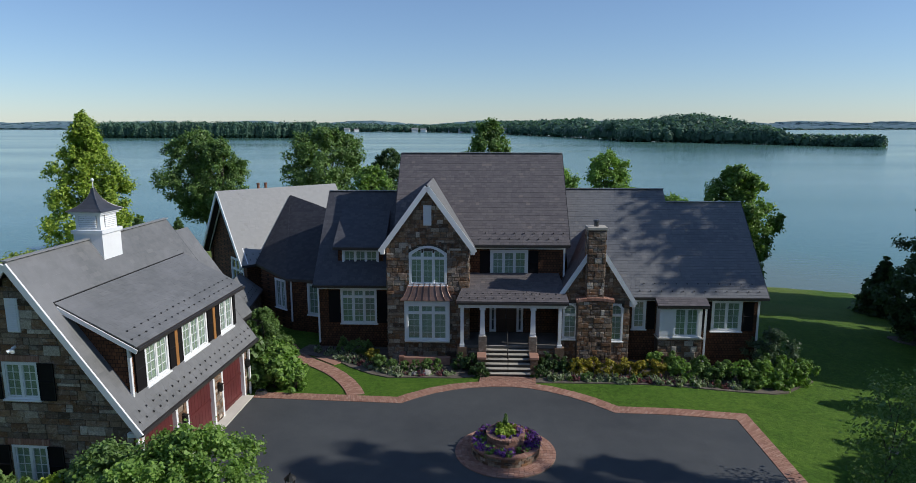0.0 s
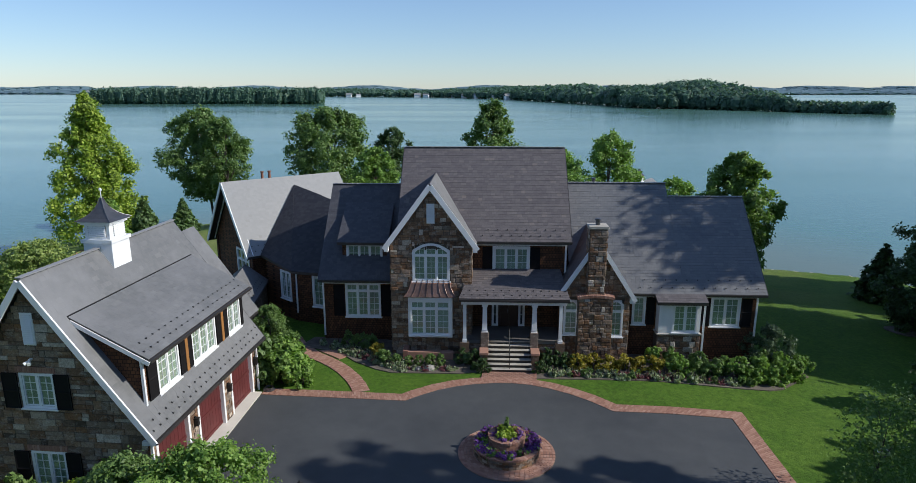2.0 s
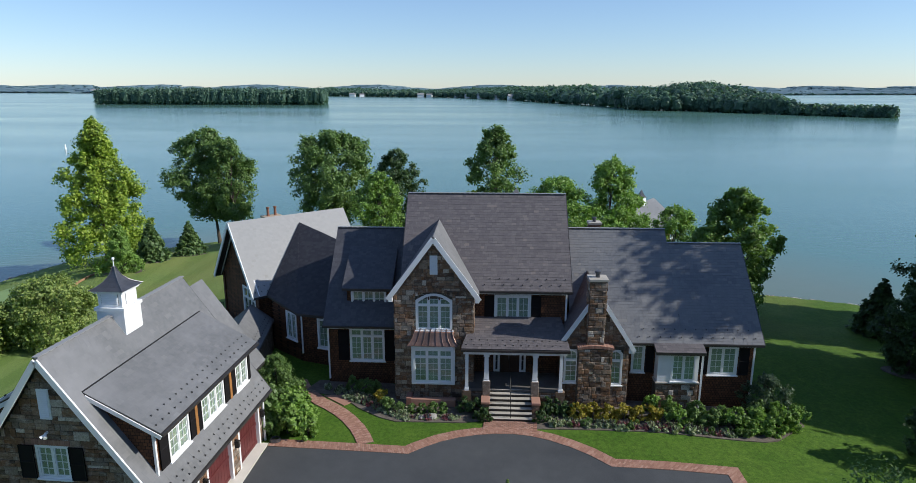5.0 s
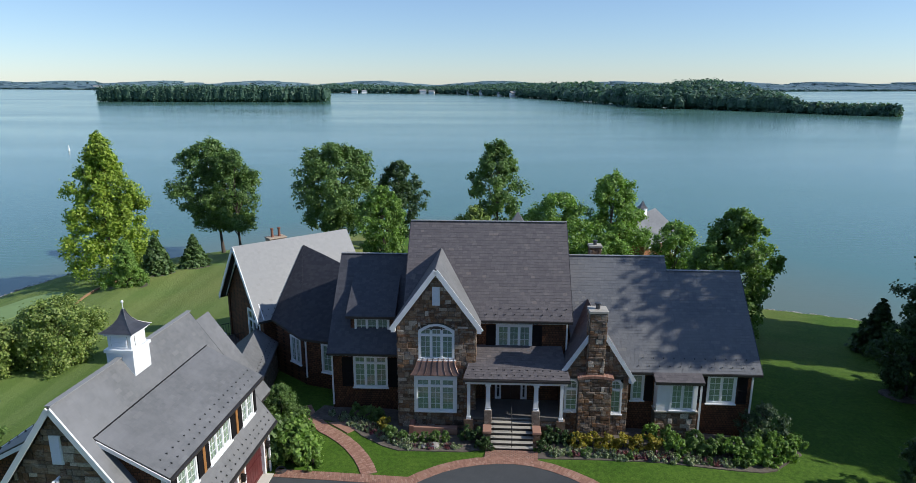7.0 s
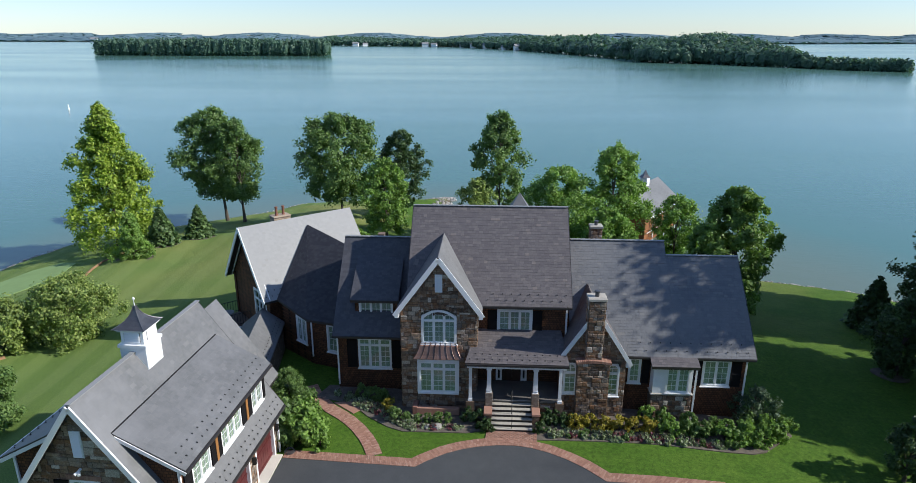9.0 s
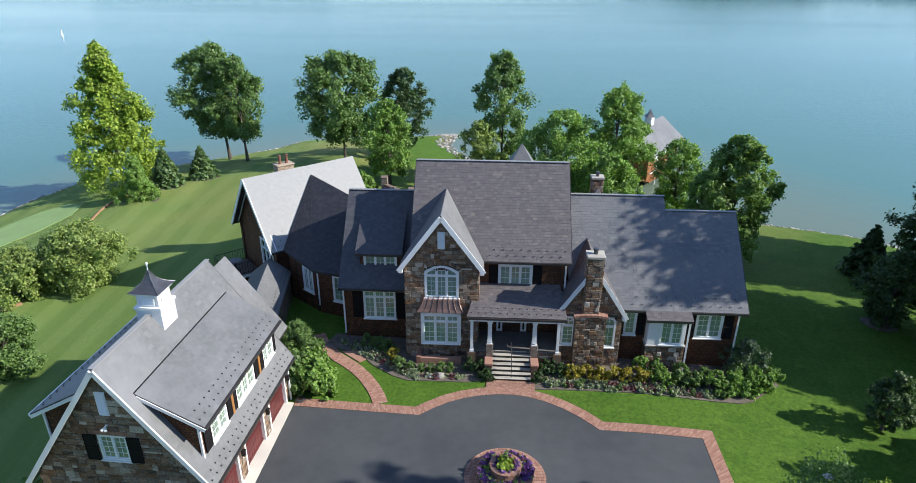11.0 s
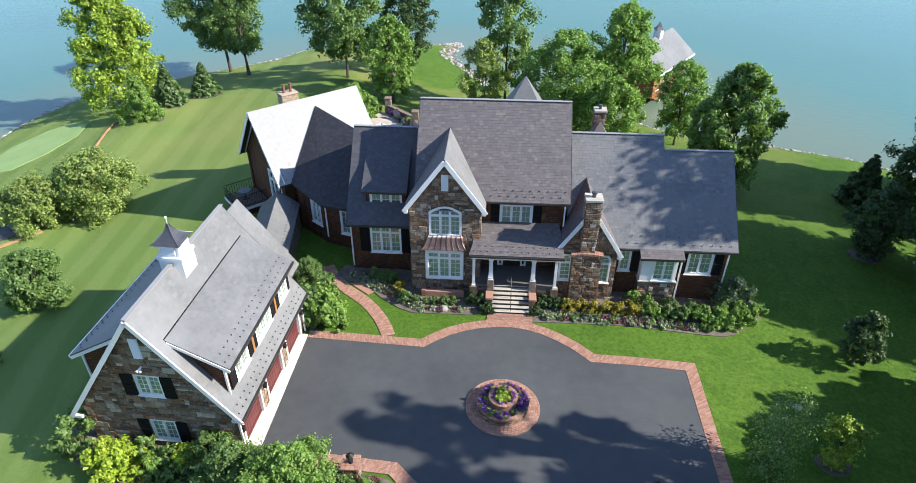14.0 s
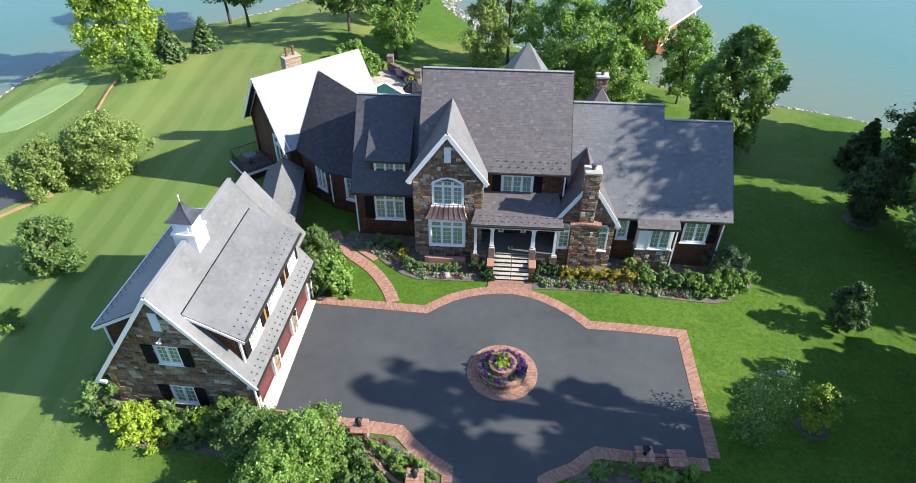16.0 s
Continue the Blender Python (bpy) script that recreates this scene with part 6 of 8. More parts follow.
lathe(bm, 0, -0.12, [(0.02, 10.6), (0.018, 10.9), (0.05, 10.93), (0.06, 10.98), (0.03, 11.04)], 10)
part("finial", bm, M_WHITE, cup)

# ---- plants ----
def leaf_cloud(rng, centers, radii, n, size, flat=0.0, spread=0.34):
    """Many small leaf blades round the clumps of a crown: vertex rows for four-cornered blades."""
    k = rng.integers(0, len(centers), n)
    twigs = 9
    mid = centers.mean(0)
    td = rng.normal(size=(len(centers), twigs, 3))
    out = centers - mid
    out /= np.linalg.norm(out, axis=1, keepdims=True) + 1e-6
    td += out[:, None, :] * 0.7
    td[:, :, 2] += 0.25
    td /= np.linalg.norm(td, axis=2, keepdims=True)
    tl = rng.uniform(0.75, 1.6, (len(centers), twigs))
    j = rng.integers(0, twigs, n)
    q = rng.uniform(0.15, 1.0, n)
    w = np.clip(rng.normal(size=(n, 3)), -1.7, 1.7) * (spread - 0.1 * q)[:, None]
    d = td[k, j] + w * 0.6
    p = centers[k] + radii[k][:, None] * (td[k, j] * (tl[k, j] * q)[:, None] + w)
    d /= np.linalg.norm(d, axis=1, keepdims=True)
    nrm = d * 0.8 + rng.normal(size=(n, 3)) * 0.55
    nrm[:, 2] += 0.35 + flat
    nrm /= np.linalg.norm(nrm, axis=1, keepdims=True)
    a = np.cross(nrm, rng.normal(size=(n, 3)))
    a /= np.linalg.norm(a, axis=1, keepdims=True)
    b = np.cross(nrm, a)
    s = size * rng.uniform(0.6, 1.35, n)[:, None]
    a, b = a * s, b * s * 0.62
    return np.stack([p - a, p - b + nrm * s * 0.08, p + a - nrm * s * 0.15, p + b + nrm * s * 0.08], 1).reshape(-1, 3)


def leaf_mesh(name, verts, mat):
    n = len(verts) // 4
    me = bpy.data.meshes.new(name)
    me.vertices.add(n * 4)
    me.loops.add(n * 4)
    me.polygons.add(n)
    me.vertices.foreach_set("co", np.asarray(verts, np.float32).ravel())
    me.loops.foreach_set("vertex_index", np.arange(n * 4, dtype=np.int32))
    me.polygons.foreach_set("loop_start", np.arange(0, n * 4, 4, dtype=np.int32))
    me.materials.append(mat)
    me.update()
    me.validate()
    return me


def crown_clumps(rng, h, r, kind, n):
    """Centres and radii of the leaf clumps of a crown that starts at height 0 and is h high."""
    c, q = [], []
    while len(c) < n:
        z = rng.uniform(0.02, 1.0)
        if kind == "cone":
            lim = (1 - z) ** 0.8 * 0.98 + 0.06
        elif kind == "oval":
            lim = math.sin(math.pi * (z * 0.88 + 0.1)) ** 0.6
        elif kind == "tall":
            lim = (0.55 + 0.45 * math.sin(math.pi * min(1, z * 1.1 + 0.1))) * (1 - z ** 3 * 0.8)
        else:
            lim = math.sqrt(max(0, 1 - (2 * z - 0.9) ** 2 / 1.25))
        a = rng.uniform(0, 6.283)
        wob = 1 + 0.22 * math.sin(2 * a + z * 7 + n) + 0.14 * math.sin(5 * a + z * 13)
        rr = lim * r * 0.84 * wob * math.sqrt(rng.uniform(0.1, 1.0))
        c.append((rr * math.cos(a), rr * math.sin(a), z * h))
        q.append(r * rng.uniform(0.13, 0.27) * (0.55 + 0.45 * lim) * (70 / max(40, n)) ** 0.28)
    return np.array(c), np.array(q)


def tree(name, x, y, top, r, kind, mat, label, seed, trunk=0.22, clear=0.18, leaves=9000, size=0.2, lean=(0, 0), clumps=70, z=None, category="tree", group="", spread=0.37, lumps=2.2):
    """A tree: tapered trunk with limbs, and a crown of many small leaves in clumps with gaps."""
    rng = np.random.default_rng(seed)
    z0 = height(x, y) if z is None else z
    H = top - z0
    base = H * clear
    t = thing(name, pose(x, y, z0 - 0.08), label, category, group)
    cc, cr = crown_clumps(rng, H - base, r, kind, int(clumps * lumps))
    tilt = np.array([lean[0], lean[1], 0.0])
    cc[:, 2] += base
    cc += tilt * (cc[:, 2:3] / H)
    bm = bmesh.new()
    tr = max(0.05, trunk)
    pts = [(lean[0] * f, lean[1] * f, H * f) for f in (0, 0.12, 0.3, 0.55, 0.85)]
    for i, (p, q) in enumerate(zip(pts, pts[1:])):
        tube(bm, p, q, tr * (1.25 if i == 0 else 1 - 0.22 * i), tr * (1 - 0.22 * (i + 1)), 9)
    for i in rng.choice(len(cc), min(14, len(cc)), replace=False):
        c = cc[i]
        f = max(0.14, min(0.75, (c[2] / H) * 0.62))
        s = Vector((lean[0] * f, lean[1] * f, H * f))
        mid = s.lerp(Vector(c), 0.5) + Vector((0, 0, 0.06 * H))
        tube(bm, s, mid, tr * 0.36, tr * 0.2, 6)
        tube(bm, mid, c, tr * 0.2, tr * 0.06, 5)
    part("trunk", bm, M_BARK, t)
    ob = new("crown", leaf_mesh("crown", leaf_cloud(rng, cc, cr, int(leaves * 2.1), size * 0.545, 0.0, spread), mat))
    ob.parent = t
    return t


def conifer(name, x, y, top, r, mat, label, seed, leaves=6000, size=0.22, z=None):
    """A conifer: trunk and whorls of drooping boughs with needles."""
    rng = np.random.default_rng(seed)
    z0 = height(x, y) if z is None else z
    H = top - z0
    t = thing(name, pose(x, y, z0 - 0.08), label, "conifer")
    cs, rs = [], []
    bm = tube(bmesh.new(), (0, 0, 0), (0, 0, H), 0.14, 0.02, 8)
    for i in range(14):
        f = 0.05 + 0.92 * i / 14
        n = 8 if i < 9 else 5
        for j in range(n):
            a = 6.283 * (j + 0.5 * (i % 2)) / n + rng.uniform(-0.2, 0.2)
            L = r * (1 - f) * rng.uniform(0.8, 1.12) + 0.1
            e = Vector((L * math.cos(a), L * math.sin(a), H * f - 0.12 * L))
            tube(bm, (0, 0, H * f + 0.1), e, 0.03, 0.01, 4)
            for q in (0.35, 0.7, 1.0):
                cs.append((e.x * q, e.y * q, H * f + 0.1 - q * (0.1 + 0.12 * L)))
                rs.append(max(0.12, r * 0.17 * (1.2 - f)))
    cs.append((0, 0, H))
    rs.append(0.15)
    part("trunk", bm, M_BARK, t)
    ob = new("crown", leaf_mesh("crown", leaf_cloud(rng, np.array(cs), np.array(rs), leaves, size, 0.4), mat))
    ob.parent = t
    return t


def shrub_mesh(seed, h, r, mat, leaves=1400, size=0.09, clumps=22, kind="round"):
    rng = np.random.default_rng(seed)
    c, q = crown_clumps(rng, h, r, kind, clumps)
    c[:, 2] = np.maximum(c[:, 2] - 0.05, 0.06)
    return leaf_mesh("foliage", leaf_cloud(rng, c, q, leaves, size), mat)


SHRUBS = {}


def shrub(kind, x, y, s=1.0, z=None, sz=None):
    """A shrub of a kind that is built once; its copies share the foliage."""
    name, label, mat, h, r, leaves, size, cl = SHRUB_KINDS[kind]
    z0 = height(x, y) if z is None else z
    rnd = random.Random(int(x * 97 + y * 31) + 5)
    m = pose(x, y, z0, 0, 0, rnd.uniform(0, 360)) @ Matrix.Diagonal((s, s, sz or s * rnd.uniform(0.9, 1.1), 1))
    if kind not in SHRUBS:
        SHRUBS[kind] = []
        for v in range(3):
            SHRUBS[kind].append((shrub_mesh(len(SHRUBS) * 10 + v, h, r, mat, leaves, size, cl), None))
    me = rnd.choice(SHRUBS[kind])[0]
    t = thing(name, m, label, "shrub", group=name + " planting")
    f = new("foliage", me)
    f.parent = t
    stem = new("stem", STEM)
    stem.parent = t
    return t


STEM = mesh_of("stem", tube(tube(bmesh.new(), (0, 0, -0.1), (0.05, 0.03, 0.35), 0.035, 0.02, 6), (0.0, 0.0, -0.1), (-0.08, 0.06, 0.3), 0.03, 0.015, 6), M_BARK)
SHRUB_KINDS = {
    "box": ("boxwood_shrub", "clipped rounded dark green boxwood in the house bed", L_MID, 0.7, 0.37, 1500, 0.052, 30),
    "dark": ("evergreen_shrub", "dark evergreen shrub beside the porch steps", L_DARK, 0.9, 0.42, 1700, 0.058, 28),
    "gold": ("golden_shrub", "low golden-leaved shrub before the stone wall", L_GOLD, 0.75, 0.44, 2600, 0.048, 30),
    "lush": ("leafy_shrub", "lush bright green shrub in the mulch bed", L_LIGHT, 1.15, 0.68, 2600, 0.076, 34),
    "mid": ("rounded_shrub", "rounded mid-green shrub along the house wall", L_MID, 1.12, 0.6, 2500, 0.068, 32),
    "hosta": ("hosta_plant", "pale variegated hosta at the bed edge", L_PALE, 0.28, 0.26, 260, 0.08, 10),
    "pink": ("flowering_plant", "low pink and red flowering plant at the bed edge", L_PINK, 0.26, 0.24, 300, 0.045, 10),
    "yellow": ("yellow_green_shrub", "bright yellow-green shrub at the garage foot", L_LIME, 1.5, 1.05, 5200, 0.075, 40),
}

# large trees along the shore
tree("shore_tree", -42.4, 73.0, 14.3, 6.3, "cone", L_YELLOW, "tall yellow-green sweetgum with a broad pointed crown", 1, 0.3, 0.04, 19000, 0.3, clumps=150)
tree("shore_tree", -34.7, 88.0, 12.2, 5.4, "round", L_MID, "round-headed dark green oak leaning by the water", 2, 0.25, 0.26, 15000, 0.3, (-1.2, 0), 90)
tree("shore_tree", -31.2, 85.2, 11.0, 4.1, "oval", L_MID, "oval dark green oak on the shore lawn", 3, 0.22, 0.26, 10000, 0.28, (-0.4, 0), 70)
tree("shore_tree", -16.3, 79.5, 12.3, 5.6, "round", L_MID, "broad dark green oak near the water", 4, 0.19, 0.25, 16000, 0.3, (0, 0), 95)
tree("shore_tree", -9.5, 85.0, 9.9, 3.9, "oval", L_DARK, "dark oval tree by the shore", 5, 0.18, 0.18, 9000, 0.27, (0.5, 0), 65)
tree("lawn_tree", -9.6, 72.0, 8.5, 3.2, "oval", L_LIGHT, "bright green maple on the back lawn", 6, 0.22, 0.12, 11000, 0.24, (0, 0), 75)
tree("lawn_tree", 3.7, 74.0, 13.2, 4.1, "oval", L_MID, "tall uneven tulip tree behind the house", 7, 0.2, 0.2, 10000, 0.3, (0, 0), 55)
tree("lawn_tree", 1.2, 69.5, 6.6, 3.0, "oval", L_OLIVE, "small pale green tree behind the house", 8, 0.12, 0.06, 8000, 0.2, (0, 0), 50)
tree("lawn_tree", 9.6, 65.0, 8.7, 4.9, "round", L_LIGHT, "round bright green cherry tree behind the house", 9, 0.18, 0.1, 16000, 0.24, (0, 0), 85)
tree("lawn_tree", 17.0, 73.0, 9.8, 4.5, "oval", L_LIGHT, "tall light green tree beside the boathouse", 10, 0.2, 0.1, 15000, 0.27, (0, 0), 80)
tree("lawn_tree", 13.9, 60.5, 5.6, 3.4, "oval", L_LIGHT, "low bright green tree behind the wing", 11, 0.12, 0.08, 9000, 0.22, (0, 0), 65)
tree("lawn_tree", 22.2, 65.4, 5.8, 3.5, "oval", L_LIGHT, "small round green tree on the shore lawn", 12, 0.12, 0.22, 9000, 0.22, (0, 0), 65)
tree("lawn_tree", 23.4, 53.3, 9.6, 3.8, "oval", L_MAPLE, "large dense green maple beside the wing", 13, 0.16, 0.06, 17000, 0.25, (0, 0), 110)
tree("lawn_tree", 22.0, 54.8, 6.6, 2.3, "oval", L_MAPLE, "dark dense evergreen tree beside the wing", 14, 0.16, 0.06, 10000, 0.25, (0, 0), 70)
conifer("spruce", -32.8, 73.9, 2.4, 1.7, L_SPRUCE, "young spruce in a mulch ring on the lawn", 15)
conifer("spruce", -35.8, 70.6, 3.2, 1.8, L_SPRUCE, "young spruce on the lawn", 16)
tree("young_tree", -36.7, 65.6, 3.7, 2.2, "cone", L_LIGHT, "young green bald cypress above the timber edging", 17, 0.12, 0.04, 7000, 0.2, (0, 0), 60)
conifer("cedar", 35.4, 51.6, 2.4, 2.0, L_DARK, "dark green cedar on the lawn", 18)
tree("lawn_tree", 37.6, 48.0, 10.2, 3.2, "oval", L_DARK, "tall dark tree at the edge of the lawn", 19, 0.3, 0.12, 11000, 0.26, (0, 0), 60)
tree("lawn_tree", 31.0, 41.4, 4.4, 2.1, "round", L_DARK, "broad dark leafy tree in shade", 20, 0.15, 0.05, 7000, 0.2, (0, 0), 45)
tree("lawn_tree", 23.6, 29.1, 2.9, 1.3, "oval", L_DARK, "small dark tree in the shaded lawn", 21, 0.1, 0.1, 4000, 0.16, (0, 0), 35)
tree("lawn_tree", 15.0, 20.6, 4.7, 1.8, "oval", L_MID, "loose grey-green tree beside the forecourt", 22, 0.06, 0.06, 1700, 0.13, (0.3, 0), 26, spread=0.75)
tree("lawn_tree", 18.8, 21.4, 2.4, 1.3, "oval", L_YELLOW, "small pale green tree in the shaded lawn", 23, 0.08, 0.15, 2600, 0.14, (0, 0), 30)
tree("lawn_tree", -31.8, 46.0, 3.7, 3.8, "round", L_OLIVE, "spreading olive-green crape myrtle on the lawn", 24, 0.14, 0.06, 13000, 0.19, (0, 0), 90)
tree("lawn_tree", -35.7, 44.0, 2.4, 3.0, "round", L_OLIVE, "spreading olive-green crape myrtle beside the path", 25, 0.14, 0.06, 9000, 0.19, (0, 0), 70)
tree("lawn_tree", -29.5, 33.3, 2.9, 2.3, "oval", L_MID, "rounded green tree behind the garage", 26, 0.14, 0.08, 8000, 0.18, (0, 0), 60)
tree("lawn_tree", -29.3, 27.4, 0.2, 0.9, "oval", L_LIGHT, "small young tree behind the garage", 27, 0.05, 0.1, 1500, 0.12, (0, 0), 20)
tree("garden_tree", -7.9, 17.4, 4.2, 2.2, "oval", L_LIGHT, "bright leafy dogwood at the garage corner", 28, 0.12, 0.04, 13000, 0.12, (0, 0), 75)
tree("garden_tree", -8.8, 15.3, 4.3, 2.0, "oval", L_LIGHT, "bright leafy dogwood beside the drive", 33, 0.1, 0.05, 9000, 0.13, (0, 0), 60)
tree("garden_tree", -10.8, 18.2, 3.4, 1.9, "oval", L_MID, "green leafy shrub tree at the garage corner", 29, 0.1, 0.04, 7000, 0.12, (0, 0), 50)
tree("garden_tree", -10.4, 32.6, 3.5, 1.4, "oval", L_MID, "dense clipped green holly beside the garage", 30, 0.1, 0.02, 13000, 0.085, (0, 0), 60)
tree("garden_tree", 17.4, 33.6, 2.0, 1.25, "oval", L_BLUE, "tall dark blue-green shrub at the wing corner", 31, 0.08, 0.03, 5000, 0.11, (0, 0), 45)
# tall oaks at the edge of the grounds, whose shade falls on forecourt, lawn and wing: x, y, top, crown radius, bare share, leaves
SHADE = [(35, 37.9, 25.5, 4.9, 0.2, 1900), (41.5, 38.3, 22, 5, 0.2, 3000), (35, 34.1, 20.5, 3.2, 0.56, 1450), (37, 39.5, 14, 3.4, 0.2, 3200), (36.3, 38.6, 14.5, 4.6, 0.2, 4800), (33.4, 35.7, 11, 4, 0.2, 2600),
         (39.5, 32.2, 13.5, 3.4, 0.2, 3600), (50, 31.2, 19, 6, 0.2, 3600), (44, 35.2, 16, 4.6, 0.12, 4200),
         (48, 49.8, 19, 5, 0.2, 3600), (46, 51.7, 17, 4.5, 0.2, 3200), (56, 48.9, 22, 6.5, 0.2, 3600), (47.5, 55.6, 13, 3.6, 0.15, 3400),
         (29.9, 17.3, 24, 1.1, 0.88, 260), (29.6, 17.7, 23, 2.1, 0.8, 520), (29.6, 15.0, 21, 2.7, 0.74, 620), (28.3, 12.9, 18.4, 2.9, 0.68, 700), (28.9, 18.8, 16.7, 1.4, 0.83, 300),
         (29, 15.6, 16, 2.7, 0.66, 650), (28.2, 14.9, 13.4, 2.7, 0.6, 700), (27, 8.4, 18.5, 5, 0.3, 1100), (45, 9.8, 20, 5.5, 0.3, 1200), (35, 6.8, 19, 5.5, 0.3, 1200),
         (34, 18.3, 11, 4, 0.2, 3400), (41, 17.0, 15, 4.4, 0.2, 3400), (29.5, 17.0, 9.5, 3.2, 0.2, 2800), (30.2, 21.1, 9, 3.5, 0.15, 3600), (28, 11.3, 13, 4, 0.2, 3000),
         (32, 13.2, 14, 4.2, 0.2, 3000), (33, 23.2, 7.5, 3.2, 0.15, 3600), (24.6, 15.2, 6, 2.8, 0.2, 3600)]
for i, (x, y, h, r, bare, n) in enumerate(SHADE):
    near = 34 < y < 41 and x < 40
    tree("shade_tree", x, y, h, r, "round", L_MID, "tall leafy oak at the edge of the grounds", 40 + i, 0.35, bare, n * (2 if near else 1), (0.72 if n < 2000 else 0.86) * (0.62 if near else 1), (0, 0), 9 if n < 1000 else 22 if n < 2500 else 34, spread=0.6 if n > 1400 else 0.4, lumps=2.6)

# unseen tree belt added behind the camera to keep low sky off the front
for i in range(13):
    x = -46 + 7.2 * i
    if abs(x - 1) < 5:
        continue
    tree("sky_block_tree", x, -17.0 - 5.5 * ((i * 7) % 3), 17.0 + 2.0 * ((i * 5) % 4), 5.2, "round", L_MID, "unseen tree added behind the camera to block low sky", 80 + i, 0.4, 0.15, 1300, 1.25, (0, 0), 30, spread=0.7)

# shrubs at the house front
rnd = random.Random(77)
for x in (-3.55, -2.9, -2.3, -1.7, -1.1):
    shrub("box", x, 32.8, 0.92)
for x, y, s in ((0.2, 32.9, 1.1), (0.75, 32.6, 1.2), (1.25, 32.0, 0.9), (4.35, 31.95, 0.8), (4.75, 32.75, 1.15), (5.35, 32.9, 1.0), (5.95, 32.7, 1.1)):
    shrub("dark", x, y, s)
for i, x in enumerate((6.4, 7.25, 8.15, 8.95, 9.7, 10.6)):
    shrub("gold", x, 32.45 - 0.03 * i, 1.2 + 0.08 * (i % 2))
for x, y, k, s in ((10.85, 33.5, "lush", 0.85), (11.7, 33.2, "mid", 0.95), (11.85, 32.2, "lush", 1.0), (12.95, 32.1, "mid", 0.95), (13.75, 32.15, "mid", 1.0), (13.3, 32.9, "mid", 1.0), (14.6, 32.6, "mid", 0.9),
                   (15.0, 31.9, "lush", 1.1), (15.6, 31.5, "lush", 0.9), (16.2, 31.9, "lush", 1.15), (16.9, 31.6, "lush", 0.95), (17.5, 32.2, "lush", 1.2), (18.2, 32.3, "lush", 1.0), (18.8, 33.0, "lush", 1.05), (16.6, 32.7, "mid", 1.2)):
    shrub(k, x, y, s)
for x, y, k, sc in ((-15.3, 19.35, "lush", 0.95), (-14.6, 19.7, "mid", 1.1), (-13.8, 19.5, "lush", 1.0), (-14.9, 18.7, "mid", 0.8), (-14.1, 18.75, "mid", 0.9), (-13.2, 18.9, "dark", 1.2), (-15.5, 18.6, "gold", 0.7)):
    shrub(k, x, y, sc)
# low edging plants, two rows deep
for i in range(34):
    x = 5.0 + 10.2 * i / 33
    for row in range(2):
        k = "pink" if 8.6 < x < 10.8 and rnd.random() < 0.55 else rnd.choice(("hosta", "hosta", "hosta", "box", "pink"))
        shrub(k, x + rnd.uniform(-0.12, 0.12), 31.55 - 0.045 * (x - 5.0) + 0.38 * row + rnd.uniform(-0.1, 0.1), rnd.uniform(0.8, 1.25) * (0.55 if k == "box" else 1))
for i in range(30):
    t = i / 29
    x, y = -6.9 + 3.3 * t, 34.75 - 2.35 * t
    for row in range(2):
        shrub(rnd.choice(("hosta", "hosta", "hosta", "pink")), x + 0.3 * row + rnd.uniform(-0.1, 0.1), y + 0.3 * row + rnd.uniform(-0.1, 0.1), rnd.uniform(0.9, 1.35))
for i in range(14):
    shrub(rnd.choice(("hosta", "pink", "hosta")), -3.5 + 0.24 * i, 32.2 + rnd.uniform(-0.12, 0.1), rnd.uniform(0.6, 1.1))
for x, y, k, s in ((-6.6, 35.3, "mid", 0.85), (-5.8, 35.2, "mid", 0.85), (-4.75, 34.0, "gold", 1.15), (-4.3, 33.05, "box", 1.3), (-8.2, 35.7, "hosta", 1.3), (-5.2, 34.9, "mid", 0.8), (-7.3, 35.5, "hosta", 1.4), (-7.6, 35.1, "hosta", 1.2)):
    shrub(k, x, y, s)
# hedge beside the garage and walkway
for x, y, k, s in ((-9.6, 31.5, "lush", 1.9), (-9.3, 30.6, "lush", 1.6), (-10.2, 31.0, "mid", 2.0), (-8.8, 30.9, "lush", 1.4), (-8.2, 30.4, "lush", 1.05), (-9.0, 31.6, "lush", 1.5), (-10.0, 32.4, "lush", 1.8), (-10.9, 33.6, "mid", 2.1), (-9.9, 33.6, "mid", 1.6)):
    shrub(k, x, y, s)
# garage foot
for x, y, k, s in ((-19.7, 20.7, "mid", 1.9), (-17.5, 19.5, "yellow", 1.2), (-16.5, 19.3, "yellow", 1.05), (-15.3, 19.5, "lush", 0.8), (-14.7, 19.9, "mid", 0.95), (-15.9, 20.1, "mid", 1.2), (-13.8, 19.8, "yellow", 0.8), (-12.5, 19.9, "mid", 1.9), (-11.5, 19.3, "mid", 1.6), (-10.3, 19.3, "mid", 1.6)):
    shrub(k, x, y, s)
for x, y, k, s in ((-6.6, 18.6, "mid", 1.1), (-5.8, 18.2, "mid", 1.15), (-5.1, 17.4, "mid", 1.1), (-4.3, 16.6, "mid", 1.1), (-6.2, 17.4, "mid", 1.2), (-3.4, 15.9, "mid", 1.0), (-5.5, 16.6, "mid", 1.2)):
    shrub(k, x, y, s)
